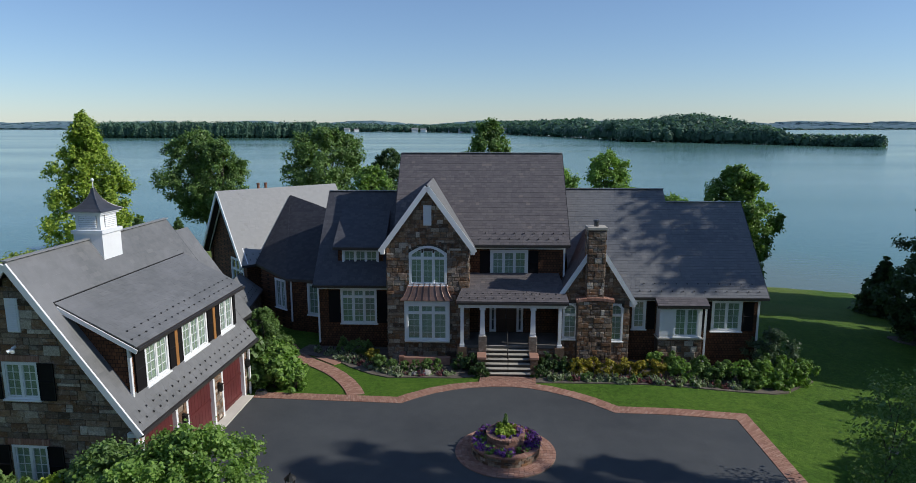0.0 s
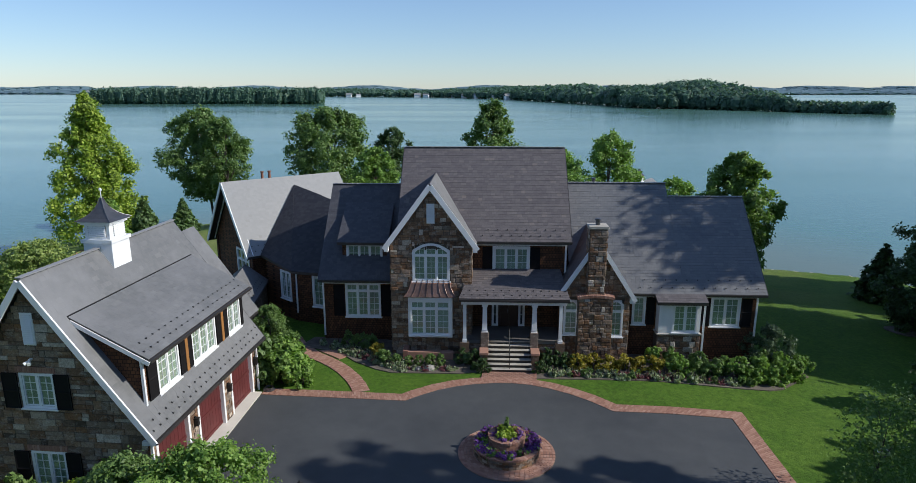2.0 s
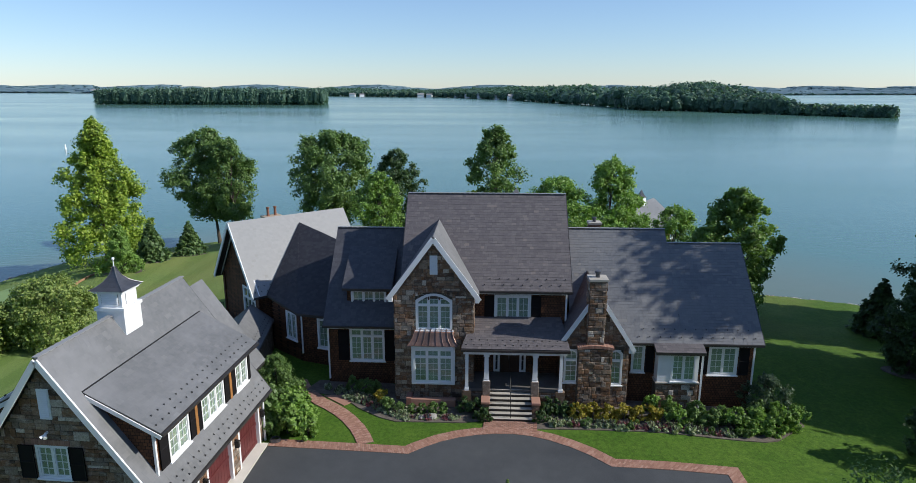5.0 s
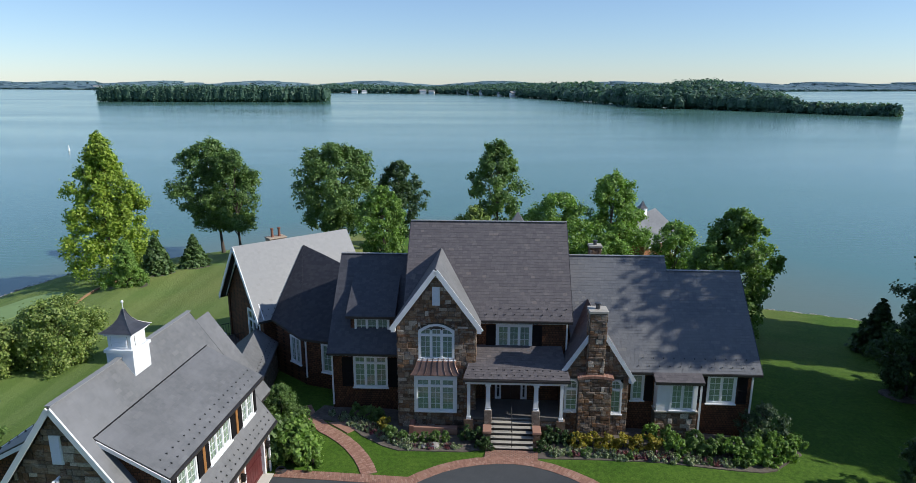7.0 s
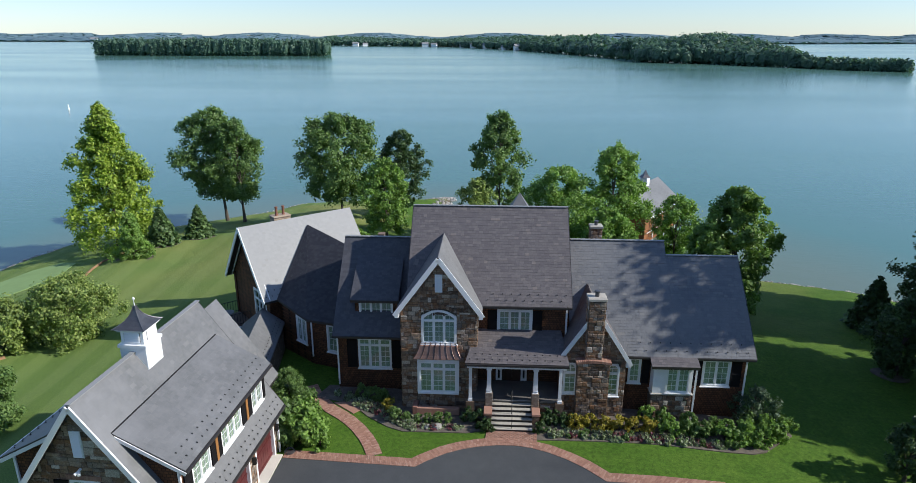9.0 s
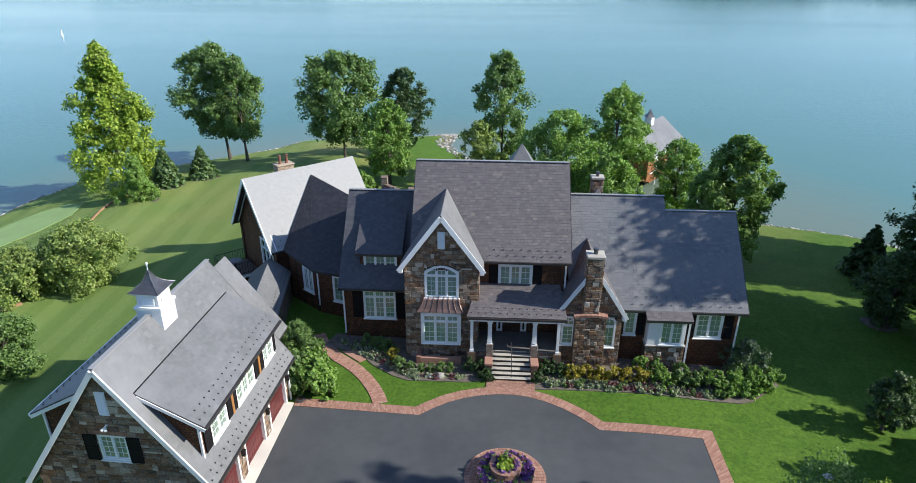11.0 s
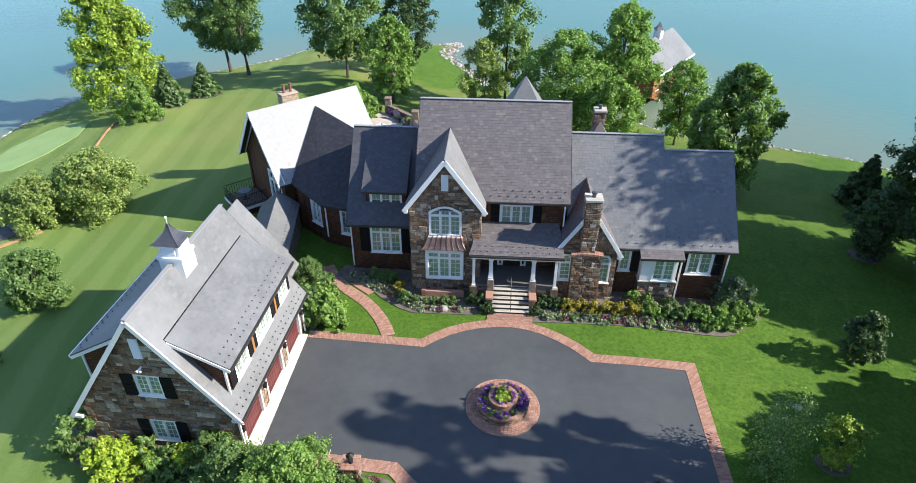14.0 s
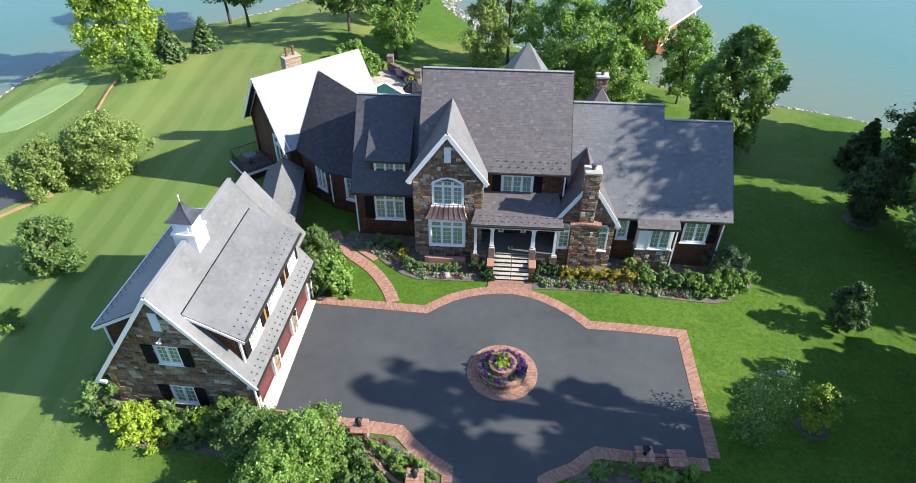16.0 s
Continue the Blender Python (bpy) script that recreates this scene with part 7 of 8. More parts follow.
# full planting between fence and brick edge
for i in range(22):
    t = i / 21
    for row in range(3):
        k = rnd.choice(("hosta", "hosta", "lush", "box", "pink"))
        shrub(k, -4.75 + 3.0 * t - 0.32 * row + rnd.uniform(-0.12, 0.12), 19.2 - 1.85 * t - 0.36 * row + rnd.uniform(-0.12, 0.12), rnd.uniform(0.8, 1.3) * (0.5 if k in ("lush", "box") else 1))
for i in range(12):
    t = i / 11
    shrub(rnd.choice(("hosta", "mid", "hosta", "lush")), 5.2 + 3.2 * t, 16.8 + 1.3 * min(1, t * 1.6) + rnd.uniform(-0.3, 0.3), rnd.uniform(0.5, 0.9))
for x, y in ((9.2, 17.6), (10.0, 17.5), (11.2, 17.9)):
    shrub("lush", x, y, 0.8)
for x, y, s in ((-12.0, 66.2, 2.0), (-13.2, 67.6, 2.2), (-11.0, 65.4, 1.6), (-14.4, 66.6, 2.1), (-12.6, 64.6, 1.9), (-11.4, 63.6, 1.4), (-14.6, 68.4, 1.9), (-11.9, 62.2, 1.3)):
    shrub("lush", x, y, s)

# ---- the planter in the middle of the forecourt ----
PX, PY = 1.93, 24.05
pz = height(PX, PY)
planter = thing("planter", pose(PX, PY, pz + 0.03), "round two-tier stone and brick flower planter on a brick ring", "planter")


def ring_bricks(r0, r1, z, step, seed, arch=False):
    rnd = random.Random(seed)
    vs, fs = [], []
    n = int(6.283 * (r0 + r1) / 2 / step)
    for i in range(n):
        a0, a1 = 6.283 * (i + 0.05) / n, 6.283 * (i + 0.95) / n
        zz = z + rnd.uniform(-0.004, 0.006)
        k = len(vs)
        for h in (zz - 0.07, zz):
            for r, a in ((r0, a0), (r1, a0), (r1, a1), (r0, a1)):
                vs.append((r * math.cos(a), r * math.sin(a), h))
        fs += [(k + 4, k + 5, k + 6, k + 7)] + [(k + e, k + (e + 1) % 4, k + 4 + (e + 1) % 4, k + 4 + e) for e in range(4)]
    return vs, fs


base = part("paving_bed", lathe(bmesh.new(), 0, 0, [(2.05, -0.1), (2.05, 0.03), (1.3, 0.035)], 40), M_JOINT, planter)
allv, allf = [], []
for j in range(6):
    v, f = ring_bricks(1.32 + j * 0.122, 1.32 + (j + 1) * 0.122 - 0.012, 0.05, 0.21, j)
    k = len(allv)
    allv += v
    allf += [tuple(k + i for i in q) for q in f]
ob = new("bricks", raw_mesh("bricks", allv, allf, M_BRICK))
ob.parent = base
tagged(ob, kind="stuff")
for r, z0, z1, mt, nm in ((1.36, 0.0, 0.42, M_MORTAR, "lower_wall"), (0.74, 0.4, 0.82, M_JOINT, "upper_wall")):
    w = part(nm, lathe(bmesh.new(), 0, 0, [(r, z0), (r, z1), (r - 0.16, z1), (r - 0.16, z1 - 0.1)], 40), mt, planter)
    n = int(6.283 * r / 0.115)
    unit = unit_block("brick", M_BRICK_ONE, 0.04)
    for i in range(n):
        piece("brick", unit, w, pose(0, 0, z1, 0, 0, 360 * i / n) @ Matrix.Translation((r - 0.075, 0, 0.025)) @ Matrix.Diagonal((0.25, 0.1, 0.07, 1)))
    v, f = [], []
    for j in range(3):
        n = int(6.283 * r / 0.26)
        for i in range(n):
            a0, a1 = 6.283 * (i + 0.04 + 0.5 * (j % 2)) / n, 6.283 * (i + 0.96 + 0.5 * (j % 2)) / n
            q0, q1 = z0 + 0.04 + j * 0.125, z0 + 0.155 + j * 0.125
            k = len(v)
            for rr in (r - 0.02, r + 0.025):
                for a, z in ((a0, q0), (a1, q0), (a1, q1), (a0, q1)):
                    v.append((rr * math.cos(a), rr * math.sin(a), z))
            f += [(k + 4, k + 5, k + 6, k + 7)] + [(k + e, k + (e + 1) % 4, k + 4 + (e + 1) % 4, k + 4 + e) for e in range(4)]
    s = new("stones", raw_mesh("stones", v, f, M_STONE if r > 1 else M_BRICK))
    s.parent = w
    tagged(s, kind="stuff")
    part("soil", lathe(bmesh.new(), 0, 0, [(r - 0.17, z1 - 0.12), (r - 0.18, z1 - 0.02)], 30), M_MULCH, w)


def flowers(name, label, mat, spots, size, n, seed, rad=0.12):
    rng = np.random.default_rng(seed)
    ob = new(name, leaf_mesh(name, leaf_cloud(rng, np.array(spots), np.full(len(spots), rad), n, size), mat))
    ob.matrix_basis = planter.matrix_basis.copy()
    tagged(ob, label, "flowers", kind="stuff")


rnd = random.Random(9)


def ring_spots(n, r0, r1, z, jz=0.05):
    return [(r * math.cos(a), r * math.sin(a), z + rnd.uniform(0, jz)) for r, a in ((rnd.uniform(r0, r1), rnd.uniform(0, 6.283)) for _ in range(n))]


flowers("purple_flowers", "bed of purple petunias in the planter", L_PURPLE, ring_spots(90, 0.85, 1.3, 0.5), 0.05, 5000, 1)
flowers("green_foliage", "green foliage between the flowers", L_LIGHT, ring_spots(40, 0.8, 1.25, 0.46), 0.06, 1500, 2, 0.14)
flowers("pink_flowers", "pink flowers between the green foliage", L_PINK, ring_spots(10, 0.85, 1.2, 0.52) + ring_spots(8, 0.2, 0.55, 0.92), 0.05, 900, 3, 0.1)
flowers("violet_flowers", "violet flowers round the upper tier", L_PURPLE, ring_spots(24, 0.4, 0.6, 0.86), 0.045, 1300, 4, 0.1)
flowers("yellow_foliage", "yellow-green foliage in the upper tier", L_YELLOW, ring_spots(26, 0.0, 0.45, 0.92, 0.12), 0.06, 1600, 5, 0.13)
sp = thing("dwarf_spruce", planter.matrix_basis @ Matrix.Translation((0, 0.15, 0.8)), "small upright dwarf spruce in the planter top", "conifer")
rng = np.random.default_rng(6)
cs = np.array([(0, 0, 0.1 + 0.09 * i) for i in range(8)])
ob = new("foliage", leaf_mesh("foliage", leaf_cloud(rng, cs, np.array([0.17 - 0.018 * i for i in range(8)]), 1200, 0.04), L_MID))
ob.parent = sp

# ---- entrance piers, fence and lanterns ----


def pier(x, y, w, h, lantern, label):
    z = height(x, y)
    p = thing("gate_pier", pose(x, y, z), label, "gate pier")
    body = part("body", boxes((-w / 2, w / 2, -w / 2, w / 2, -0.2, h)), M_MORTAR, p)
    for i, m in enumerate((front(-w / 2), side_r(w / 2), side_l(-w / 2), back(w / 2))):
        before = set(scene.collection.objects)
        stones(body, [(-w / 2, 0), (w / 2, 0), (w / 2, h), (-w / 2, h)], [], 60 + i, singles=40, wmax=0.4)
        for o in set(scene.collection.objects) - before:
            o.matrix_basis = m @ o.matrix_basis
    cap = part("cap", boxes((-w / 2 - 0.06, w / 2 + 0.06, -w / 2 - 0.06, w / 2 + 0.06, h, h + 0.07)), M_JOINT, p, "red brick pier cap")
    unit = unit_block("brick", M_BRICK_ONE, 0.04)
    s = (w + 0.16) / 4
    for i in range(4):
        for j in range(4):
            piece("brick", unit, cap, pose(-w / 2 - 0.08 + (i + 0.5) * s, -w / 2 - 0.08 + (j + 0.5) * s, h + 0.06) @ Matrix.Diagonal((s - 0.012, s - 0.012, 0.08, 1)))
    if lantern:
        ln = thing("pier_lantern", pose(x, y, z + h + 0.1), "black iron lantern with glass on a brick pier", "lantern")
        part("lantern_base", lathe(bmesh.new(), 0, 0, [(0.12, 0), (0.1, 0.05), (0.04, 0.08), (0.04, 0.14)], 10), M_IRON, ln)
        bm = bmesh.new()
        for sx in (-1, 1):
            for sy in (-1, 1):
                beam(bm, (sx * 0.09, sy * 0.09, 0.14), (sx * 0.13, sy * 0.13, 0.46), 0.02, 0.02)
        lathe(bm, 0, 0, [(0.13, 0.13), (0.13, 0.155)], 4)
        lathe(bm, 0, 0, [(0.21, 0.46), (0.12, 0.56), (0.03, 0.62), (0.025, 0.68)], 8)
        part("cage", fix(bm), M_IRON, ln)
        g = part("pane", lathe(bmesh.new(), 0, 0, [(0.1, 0.16), (0.13, 0.45)], 4), M_GLASS, ln)
    return p


pier(-7.35, 19.75, 0.8, 0.75, False, "low stone entrance pier with a brick cap")
pier(-5.55, 19.35, 0.72, 1.05, True, "stone entrance pier with a brick cap and lantern")
pier(-2.45, 16.6, 0.72, 1.05, True, "stone entrance pier beside the drive")
pier(8.85, 18.3, 0.72, 1.05, True, "shaded stone entrance pier with a lantern")
pier(10.55, 18.35, 0.8, 0.75, False, "low shaded stone entrance pier with a brick cap")


def fence(line, label):
    f = thing("iron_fence", None, label, "fence")
    dense = []
    for a, b in zip(line, line[1:]):
        n = max(2, int(math.dist(a, b) / 0.13))
        dense += [(a[0] + (b[0] - a[0]) * i / n, a[1] + (b[1] - a[1]) * i / n) for i in range(n)]
    for h in (0.15, 0.85):
        bm = bmesh.new()
        for a, b in zip(line, line[1:]):
            tube(bm, (*a, height(*a) + h), (*b, height(*b) + h), 0.018, 0.018, 6)
        part("rail", bm, M_IRON, f)
    me = mesh_of("picket", tube(bmesh.new(), (0, 0, 0), (0, 0, 0.95), 0.01, 0.008, 5), M_IRON)
    for x, y in dense:
        piece("picket", me, f, pose(x, y, height(x, y)))


fence([(-7.0, 19.6), (-5.9, 19.4)], "black iron fence between two stone piers")
fence([(-5.3, 19.1), (-4.8, 18.4), (-4.1, 17.6), (-3.4, 17.0), (-2.8, 16.7)], "curved black iron fence beside the planting")
fence([(9.2, 18.3), (10.2, 18.35)], "black iron fence between two stone piers")
kb = bmesh.new()
for a, b in zip([(-5.45, 18.95), (-4.95, 18.3), (-4.2, 17.45), (-3.5, 16.85)], [(-4.95, 18.3), (-4.2, 17.45), (-3.5, 16.85), (-2.8, 16.5)]):
    beam(kb, (*a, height(*a) + 0.12), (*b, height(*b) + 0.12), 0.22, 0.3)
tagged(part("garden_curb", fix(kb), M_BRICK), "low curved brick curb under the iron fence", "curb")
bd = bmesh.new()
lathe(bd, 0, 0, [(0.1, -0.1), (0.2, 0.0), (0.24, 0.1), (0.17, 0.19), (0.05, 0.22)], 12)
bo = part("boulder", bd, M_ROCK)
bo.matrix_basis = pose(18.5, 25.0, height(18.5, 25.0))
tagged(bo, "pale rounded boulder lying on the lawn", "boulder")
rnd = random.Random(3)
bm = bmesh.new()
for x, y, r in ((-1.7, 32.25, 0.28), (-2.3, 32.2, 0.2)):
    b = bmesh.new()
    lathe(b, 0, 0, [(r * 0.6, -0.05), (r, 0.05), (r * 0.85, r * 0.6), (r * 0.3, r * 0.85)], 9)
    for v in b.verts:
        v.co.x *= rnd.uniform(0.85, 1.15)
        v.co.y *= rnd.uniform(0.85, 1.15)
    o = part("garden_rock", b, M_ROCK)
    o.matrix_basis = pose(x, y, height(x, y) + 0.04, 0, 0, rnd.uniform(0, 90))
    tagged(o, "pale rock at the edge of the flower bed", "rock")


# hose coiled by the garage corner
bm = bmesh.new()
for k in range(3):
    n = 20
    r = 0.28 - 0.03 * k
    for i in range(n):
        a, b = 6.283 * i / n, 6.283 * (i + 1) / n
        tube(bm, (r * math.cos(a), r * math.sin(a), 0.03 + 0.05 * k), (r * math.cos(b), r * math.sin(b), 0.03 + 0.05 * k), 0.025, 0.025, 5)
hose = part("garden_hose", bm, M_LEAD)
hose.matrix_basis = pose(-9.75, 29.75, height(-9.75, 29.75) + 0.05)
tagged(hose, "grey garden hose coiled on the brick edge", "hose")

marker = new("lawn_marker", mesh_of("lawn_marker", lathe(bmesh.new(), 0, 0, [(0.17, 0.0), (0.18, 0.03), (0.12, 0.08), (0.03, 0.1)], 18), M_WHITE))
marker.matrix_basis = pose(18.45, 25.1, height(18.45, 25.1))
tagged(marker, "small round white disc lying on the lawn", "lawn marker")

# terrace behind the house
tz = height(-8, 62) + 0.5
tw = thing("terrace_wall", None, "low stone terrace wall with brick-capped piers", "garden wall")
part("wall", fix(beam(bmesh.new(), (-9.2, 65.2, tz + 0.2), (-6.1, 61.9, tz + 0.2), 0.4, 0.8)), M_STONE, tw)
part("coping", fix(beam(bmesh.new(), (-9.2, 65.2, tz + 0.64), (-6.1, 61.9, tz + 0.64), 0.44, 0.08)), M_JOINT, tw, "red brick coping")
part("wall", fix(beam(bmesh.new(), (-6.1, 61.9, tz + 0.2), (-5.0, 57.5, tz + 0.2), 0.4, 0.8)), M_STONE, tw)
for x, y in ((-9.3, 65.4), (-6.05, 61.8)):
    pr = part("pier", soften(boxes((x - 0.34, x + 0.34, y - 0.34, y + 0.34, tz - 0.3, tz + 1.35)), 0.03), M_STONE, tw)
    part("pier_cap", soften(boxes((x - 0.37, x + 0.37, y - 0.37, y + 0.37, tz + 1.35, tz + 1.43)), 0.02), M_JOINT, pr, "brown brick pier cap")
POOL = [(-10.3, 60.2), (-9.5, 61.2), (-7.2, 58.6), (-7.2, 56.8), (-9.9, 57.8)]
pz_ = max(height(x, y) for x, y in POOL) + 0.5
bm = slab(bmesh.new(), [(x, y, pz_ + 0.035) for x, y in POOL], (0, 0, -0.05))
pool = thing("pool", None, "small angular pool of teal water with a pale stone coping", "pool")
part("water", fix(bm), M_POOL, pool, "still teal water")
for a, b in zip(POOL, POOL[1:] + POOL[:1]):
    part("coping", soften(beam(bmesh.new(), (*a, pz_ + 0.05), (*b, pz_ + 0.05), 0.3, 0.1), 0.01), M_CONCRETE, pool)


def patio_chair(x, y, rz):
    c = thing("patio_chair", pose(x, y, tz + 0.01, 0, 0, rz), "grey metal lounge chair on the stone terrace", "chair", "lounge chairs on the terrace")
    part("seat", soften(boxes((-0.32, 0.32, -0.75, 0.35, 0.32, 0.4)), 0.02), M_CANVAS, c)
    part("backrest", fix(slab(bmesh.new(), [(-0.32, 0.35, 0.38), (0.32, 0.35, 0.38), (0.32, 0.72, 0.95), (-0.32, 0.72, 0.95)], (0, 0.07, 0))), M_CANVAS, c)
    for sx in (-0.28, 0.28):
        for sy in (-0.7, 0.3):
            part("leg", boxes((sx - 0.02, sx + 0.02, sy - 0.02, sy + 0.02, 0, 0.33)), M_IRON, c)


patio_chair(-7.9, 62.6, 35)
patio_chair(-6.6, 60.6, 60)
um = thing("patio_umbrella", pose(-5.95, 55.8, tz), "dark canvas patio umbrella standing open on the terrace", "umbrella")
part("pole", tube(bmesh.new(), (0, 0, 0), (0, 0, 3.0), 0.03, 0.025, 8), M_IRON, um)
part("base", lathe(bmesh.new(), 0, 0, [(0.3, 0.0), (0.28, 0.06), (0.05, 0.1)], 16), M_IRON, um)
part("canopy", fix(lathe(bmesh.new(), 0, 0, [(0.95, 2.1), (0.98, 2.22), (0.5, 2.6), (0.04, 3.05)], 8)), M_CANVAS, um)
for i in range(8):
    a = 6.283 * i / 8
    part("rib", tube(bmesh.new(), (0.05 * math.cos(a), 0.05 * math.sin(a), 3.07), (1.0 * math.cos(a), 1.0 * math.sin(a), 2.23), 0.015, 0.012, 5), M_LEAD, um)
shrub("yellow", -6.75, 61.1, 0.55, z=tz)
ob = new("purple_salvia", leaf_mesh("purple_salvia", leaf_cloud(np.random.default_rng(8), np.array([(-9.0 + 0.35 * i, 64.2 - 0.35 * i, tz + 0.2) for i in range(4)]), np.full(4, 0.3), 700, 0.06), L_PURPLE))
tagged(ob, "purple flowers along the foot of the terrace wall", "flowers", kind="stuff")

# ---- boathouse on the water ----
bh = thing("boathouse", pose(23.5, 79.7, 0, 0, 0, math.degrees(math.atan2(0.8, 0.6))), "wooden boathouse with a pale grey roof over the water", "boathouse")
roof(bh, [(0, 0, -0.3), (11.6, 0, -0.3), (11.2, 3.6, 2.7), (-1.6, 3.6, 2.7)], M_SLATE_GREY)
roof(bh, [(11.6, 7.2, -0.3), (0, 7.2, -0.3), (-1.6, 3.6, 2.7), (11.2, 3.6, 2.7)], M_SLATE_PALE)
part("wall", fix(boxes((0.6, 11.0, 0.8, 6.4, -3.6, -0.5))), M_BOATWOOD, bh, "orange cedar board wall")
part("wall", fix(slab(bmesh.new(), [(0.55, 0.8, -0.4), (0.55, 6.4, -0.4), (0.55, 3.6, 2.0)], (0.2, 0, 0))), M_SHINGLE, bh)
part("deck", fix(boxes((0.2, 11.4, 0.2, 7.0, -3.75, -3.6))), M_BOATWOOD, bh)
trim(bh, (0, -0.05, -0.4), (11.6, -0.05, -0.4), 0.08, 0.2, "fascia")
for i in range(3):
    part("post", fix(boxes((2.3 + 4.2 * i, 2.48 + 4.2 * i, 0.3, 0.48, -6, -0.4))), M_WHITE, bh, "white timber post")
trim(bh, (0.3, 0.35, -2.6), (11.4, 0.35, -2.6), 0.06, 0.08, "rail")
bc = part("boathouse_cupola", fix(boxes((5.8, 6.8, 3.1, 4.1, 2.2, 3.5))), M_WHITE, bh, "small white cupola")
part("cupola_roof", fix(lathe(bmesh.new(), 6.3, 3.6, [(0.85, 3.48), (0.4, 3.85), (0.05, 4.5)], 4)), M_LEAD, bc)

# ---- islands and far shores ----
def woods(name, label, spots, mat, seed, blades=34, size=1.5):
    """Distant woodland: blunt crowns standing close, each clad in leaf masses, as one body."""
    rng = np.random.default_rng(seed)
    b = bmesh.new()
    bmesh.ops.create_icosphere(b, subdivisions=1, radius=1.0)
    b.verts.ensure_lookup_table()
    v0 = np.array([v.co[:] for v in b.verts])
    f0 = [tuple(v.index for v in f.verts) for f in b.faces]
    b.free()
    vs, fs, k = [], [], 0
    for x, y, z, h, r in spots:
        j = v0 * (0.86 + rng.normal(size=(len(v0), 1)) * 0.07)
        up = np.sign(j[:, 2:3]) * np.abs(j[:, 2:3]) ** 0.7
        vs.append(np.concatenate([j[:, :2] * r, up * h * 0.5 + h * 0.5], 1) + (x, y, z))
        fs += [tuple(i + k for i in f) for f in f0]
        k += len(v0)
        d = rng.normal(size=(blades, 3))
        d[:, 1] -= 0.5
        d /= np.linalg.norm(d, axis=1, keepdims=True)
        q = np.concatenate([d[:, :2] * r, np.sign(d[:, 2:3]) * np.abs(d[:, 2:3]) ** 0.7 * h * 0.5 + h * 0.5], 1) * rng.uniform(0.9, 1.08, (blades, 1))
        n = d + rng.normal(size=(blades, 3)) * 0.5
        n[:, 2] += 0.4
        n /= np.linalg.norm(n, axis=1, keepdims=True)
        a = np.cross(n, rng.normal(size=(blades, 3)))
        a /= np.linalg.norm(a, axis=1, keepdims=True)
        c = np.cross(n, a)
        w = size * rng.uniform(0.6, 1.3, (blades, 1))
        quad = np.stack([q - a * w, q - c * w * 0.8, q + a * w, q + c * w * 0.8], 1).reshape(-1, 3) + (x, y, z)
        vs.append(quad)
        fs += [(k + 4 * i, k + 4 * i + 1, k + 4 * i + 2, k + 4 * i + 3) for i in range(blades)]
        k += blades * 4
    ob = new(name, raw_mesh(name, np.concatenate(vs).tolist(), fs, mat))
    return tagged(ob, label, "woods", kind="stuff")


def strip(rng, line, depth, n, h, r, hill=0.0):
    """Tree spots along a shore line, running inland by depth, rising by hill."""
    seg = [math.dist(a, b) for a, b in zip(line, line[1:])]
    out = []
    for _ in range(n):
        t = rng.uniform(0, sum(seg))
        for (a, b), s in zip(zip(line, line[1:]), seg):
            if t <= s:
                break
            t -= s
        k = (rng.uniform() ** 1.5) * depth
        x, y = a[0] + (b[0] - a[0]) * t / s, a[1] + (b[1] - a[1]) * t / s
        hh = h * rng.uniform(0.75, 1.15)
        out.append((x + rng.normal() * 3, y + k, WATER_Z + hill * math.sin(min(1, k / depth) * 1.57) * (0.7 + 0.3 * math.sin(x * 0.01)), hh, r * rng.uniform(0.8, 1.3)))
    return out


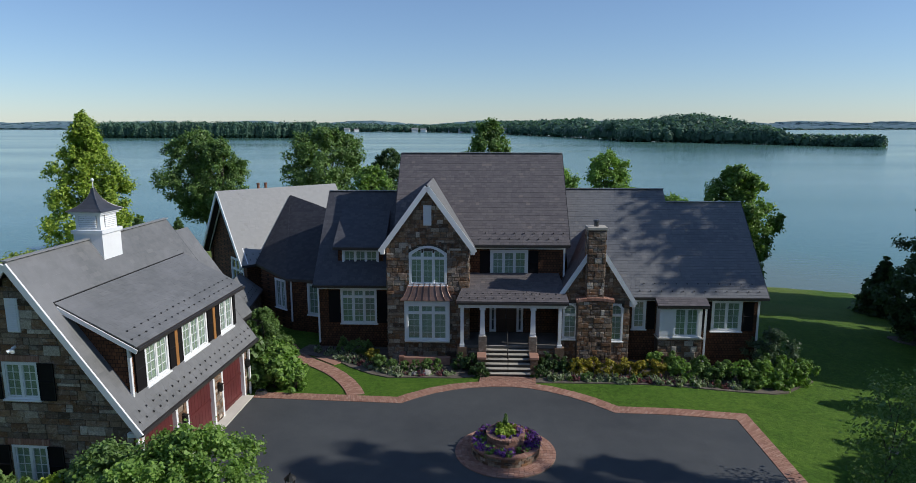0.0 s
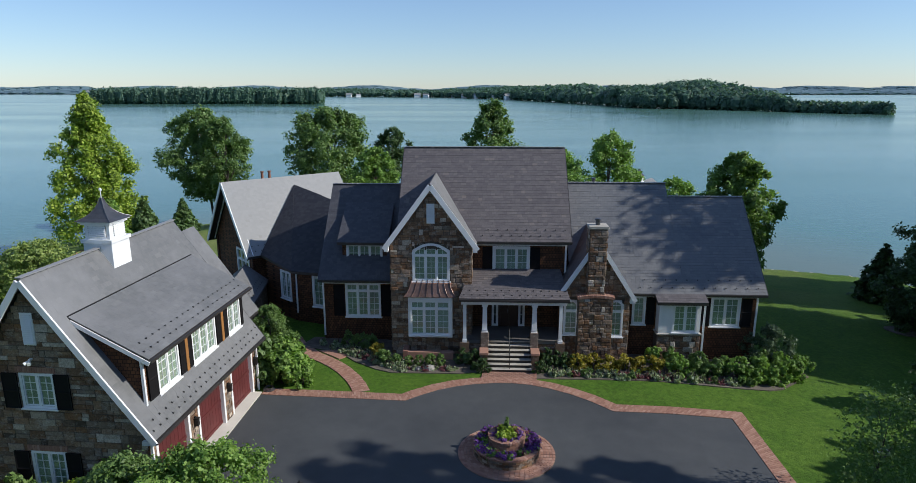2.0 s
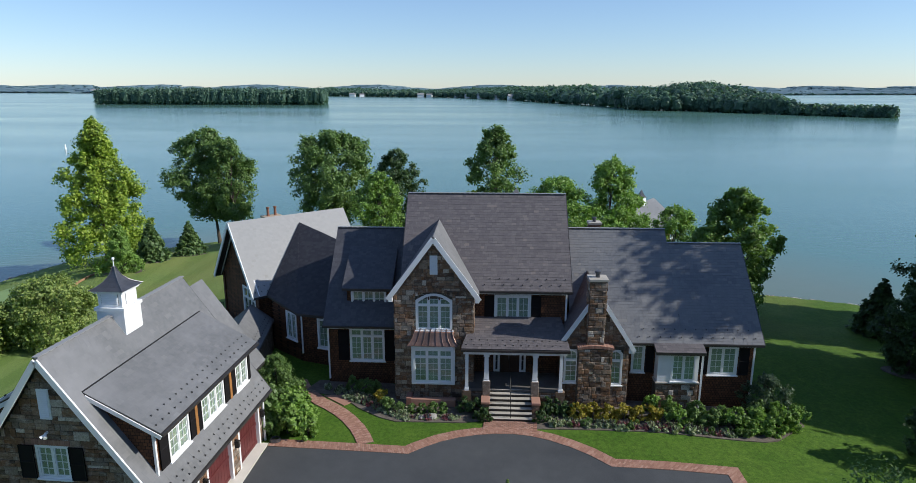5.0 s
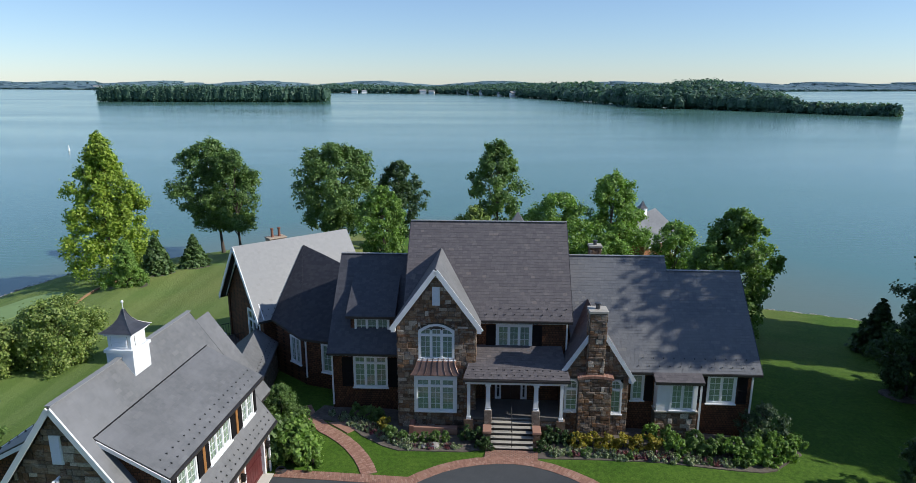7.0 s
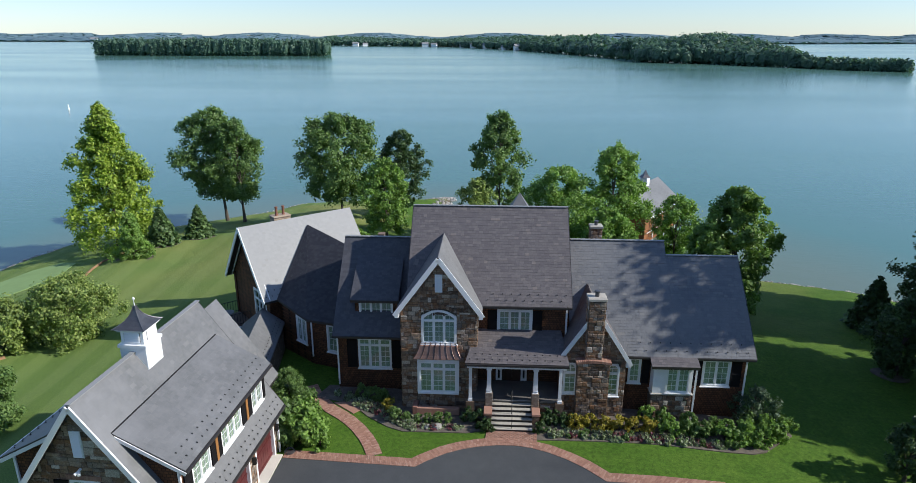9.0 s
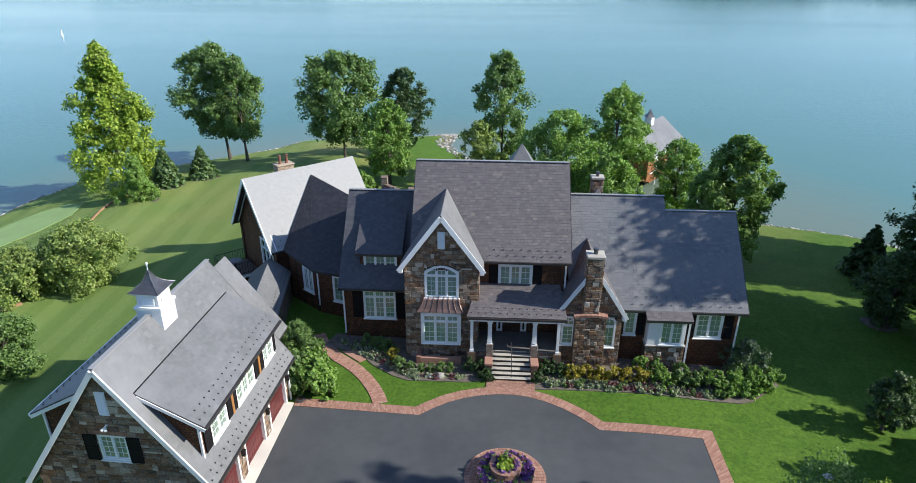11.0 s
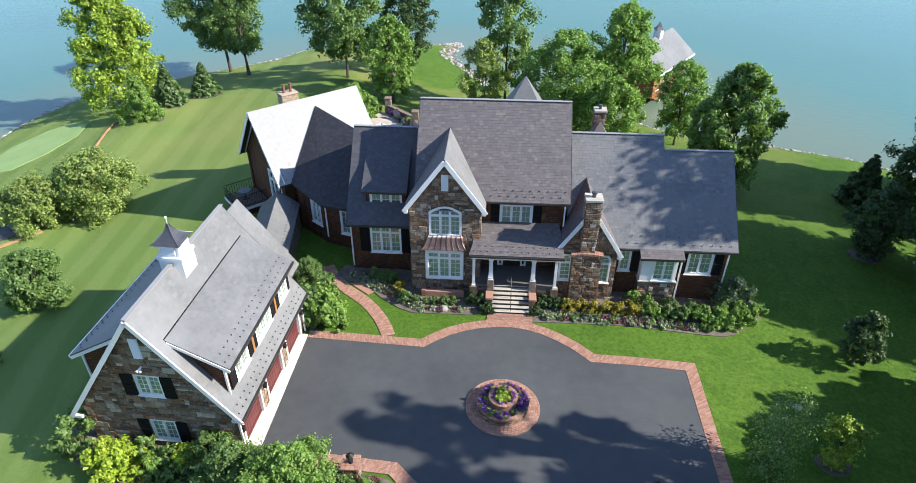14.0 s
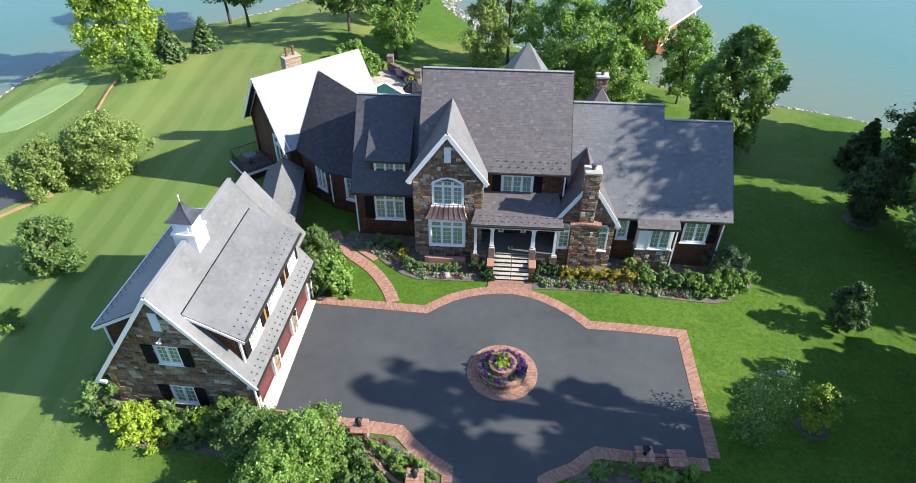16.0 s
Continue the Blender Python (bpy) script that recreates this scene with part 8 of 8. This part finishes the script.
rng = np.random.default_rng(11)
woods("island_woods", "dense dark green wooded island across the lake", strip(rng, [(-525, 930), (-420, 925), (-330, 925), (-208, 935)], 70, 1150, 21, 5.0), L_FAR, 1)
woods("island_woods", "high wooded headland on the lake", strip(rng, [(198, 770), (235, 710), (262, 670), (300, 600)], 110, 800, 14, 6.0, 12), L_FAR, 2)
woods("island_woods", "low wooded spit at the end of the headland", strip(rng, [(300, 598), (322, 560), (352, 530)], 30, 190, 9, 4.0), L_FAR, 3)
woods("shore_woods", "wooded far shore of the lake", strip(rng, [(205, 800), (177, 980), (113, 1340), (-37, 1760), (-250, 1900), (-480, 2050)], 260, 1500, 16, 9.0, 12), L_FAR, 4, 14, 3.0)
woods("distant_hills_woods", "wooded hills beyond the lake, coloured blue-grey for haze", strip(rng, [(-3200, 3300), (-1900, 3000), (-900, 2700), (0, 2500), (900, 2600), (2000, 3000), (3200, 3300)], 900, 3600, 11, 55, 34), L_HAZE, 5, 0)
dome = [(265 + 75 * q * math.cos(a), 745 + 60 * q * math.sin(a), WATER_Z + 16 * (1 - q * q), 14 * rng.uniform(0.8, 1.2), 6.4) for q, a in ((math.sqrt(rng.uniform()), rng.uniform(0, 6.283)) for _ in range(380))]
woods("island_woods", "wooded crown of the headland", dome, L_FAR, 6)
rnd = random.Random(21)
for x, y in [(-470, 2040), (-330, 1945), (-300, 1930), (-120, 1820), (-95, 1805), (-20, 1740), (10, 1640), (40, 1560), (75, 1450), (100, 1380), (-1650, 2930), (-1500, 2900), (-1180, 2780), (-1150, 2770)]:
    s = rnd.uniform(0.8, 1.3) * (2.0 if y > 2500 else 1.2)
    hs = thing("lake_house", pose(x, y - 18, WATER_Z, 0, 0, rnd.uniform(-30, 30)), "small white house on the far shore", "house", "houses on the far shore")
    part("wall", boxes((-6 * s, 6 * s, -4 * s, 4 * s, 0, 5 * s)), M_WHITE, hs)
    bm = slab(bmesh.new(), [(-6.5 * s, -4.5 * s, 5 * s), (6.5 * s, -4.5 * s, 5 * s), (6.5 * s, 0, 8 * s), (-6.5 * s, 0, 8 * s)], (0, 0, -0.3))
    slab(bm, [(6.5 * s, 4.5 * s, 5 * s), (-6.5 * s, 4.5 * s, 5 * s), (-6.5 * s, 0, 8 * s), (6.5 * s, 0, 8 * s)], (0, 0, -0.3))
    part("roof", fix(bm), M_SLATE_PALE, hs)
buoy = part("buoy", lathe(bmesh.new(), 0, 0, [(0.35, -0.3), (0.4, 0.4), (0.2, 0.9), (0.18, 1.9), (0.05, 2.0)], 12), M_WHITE)
buoy.matrix_basis = pose(-150, 240, WATER_Z)
tagged(buoy, "white marker buoy floating on the lake", "buoy")
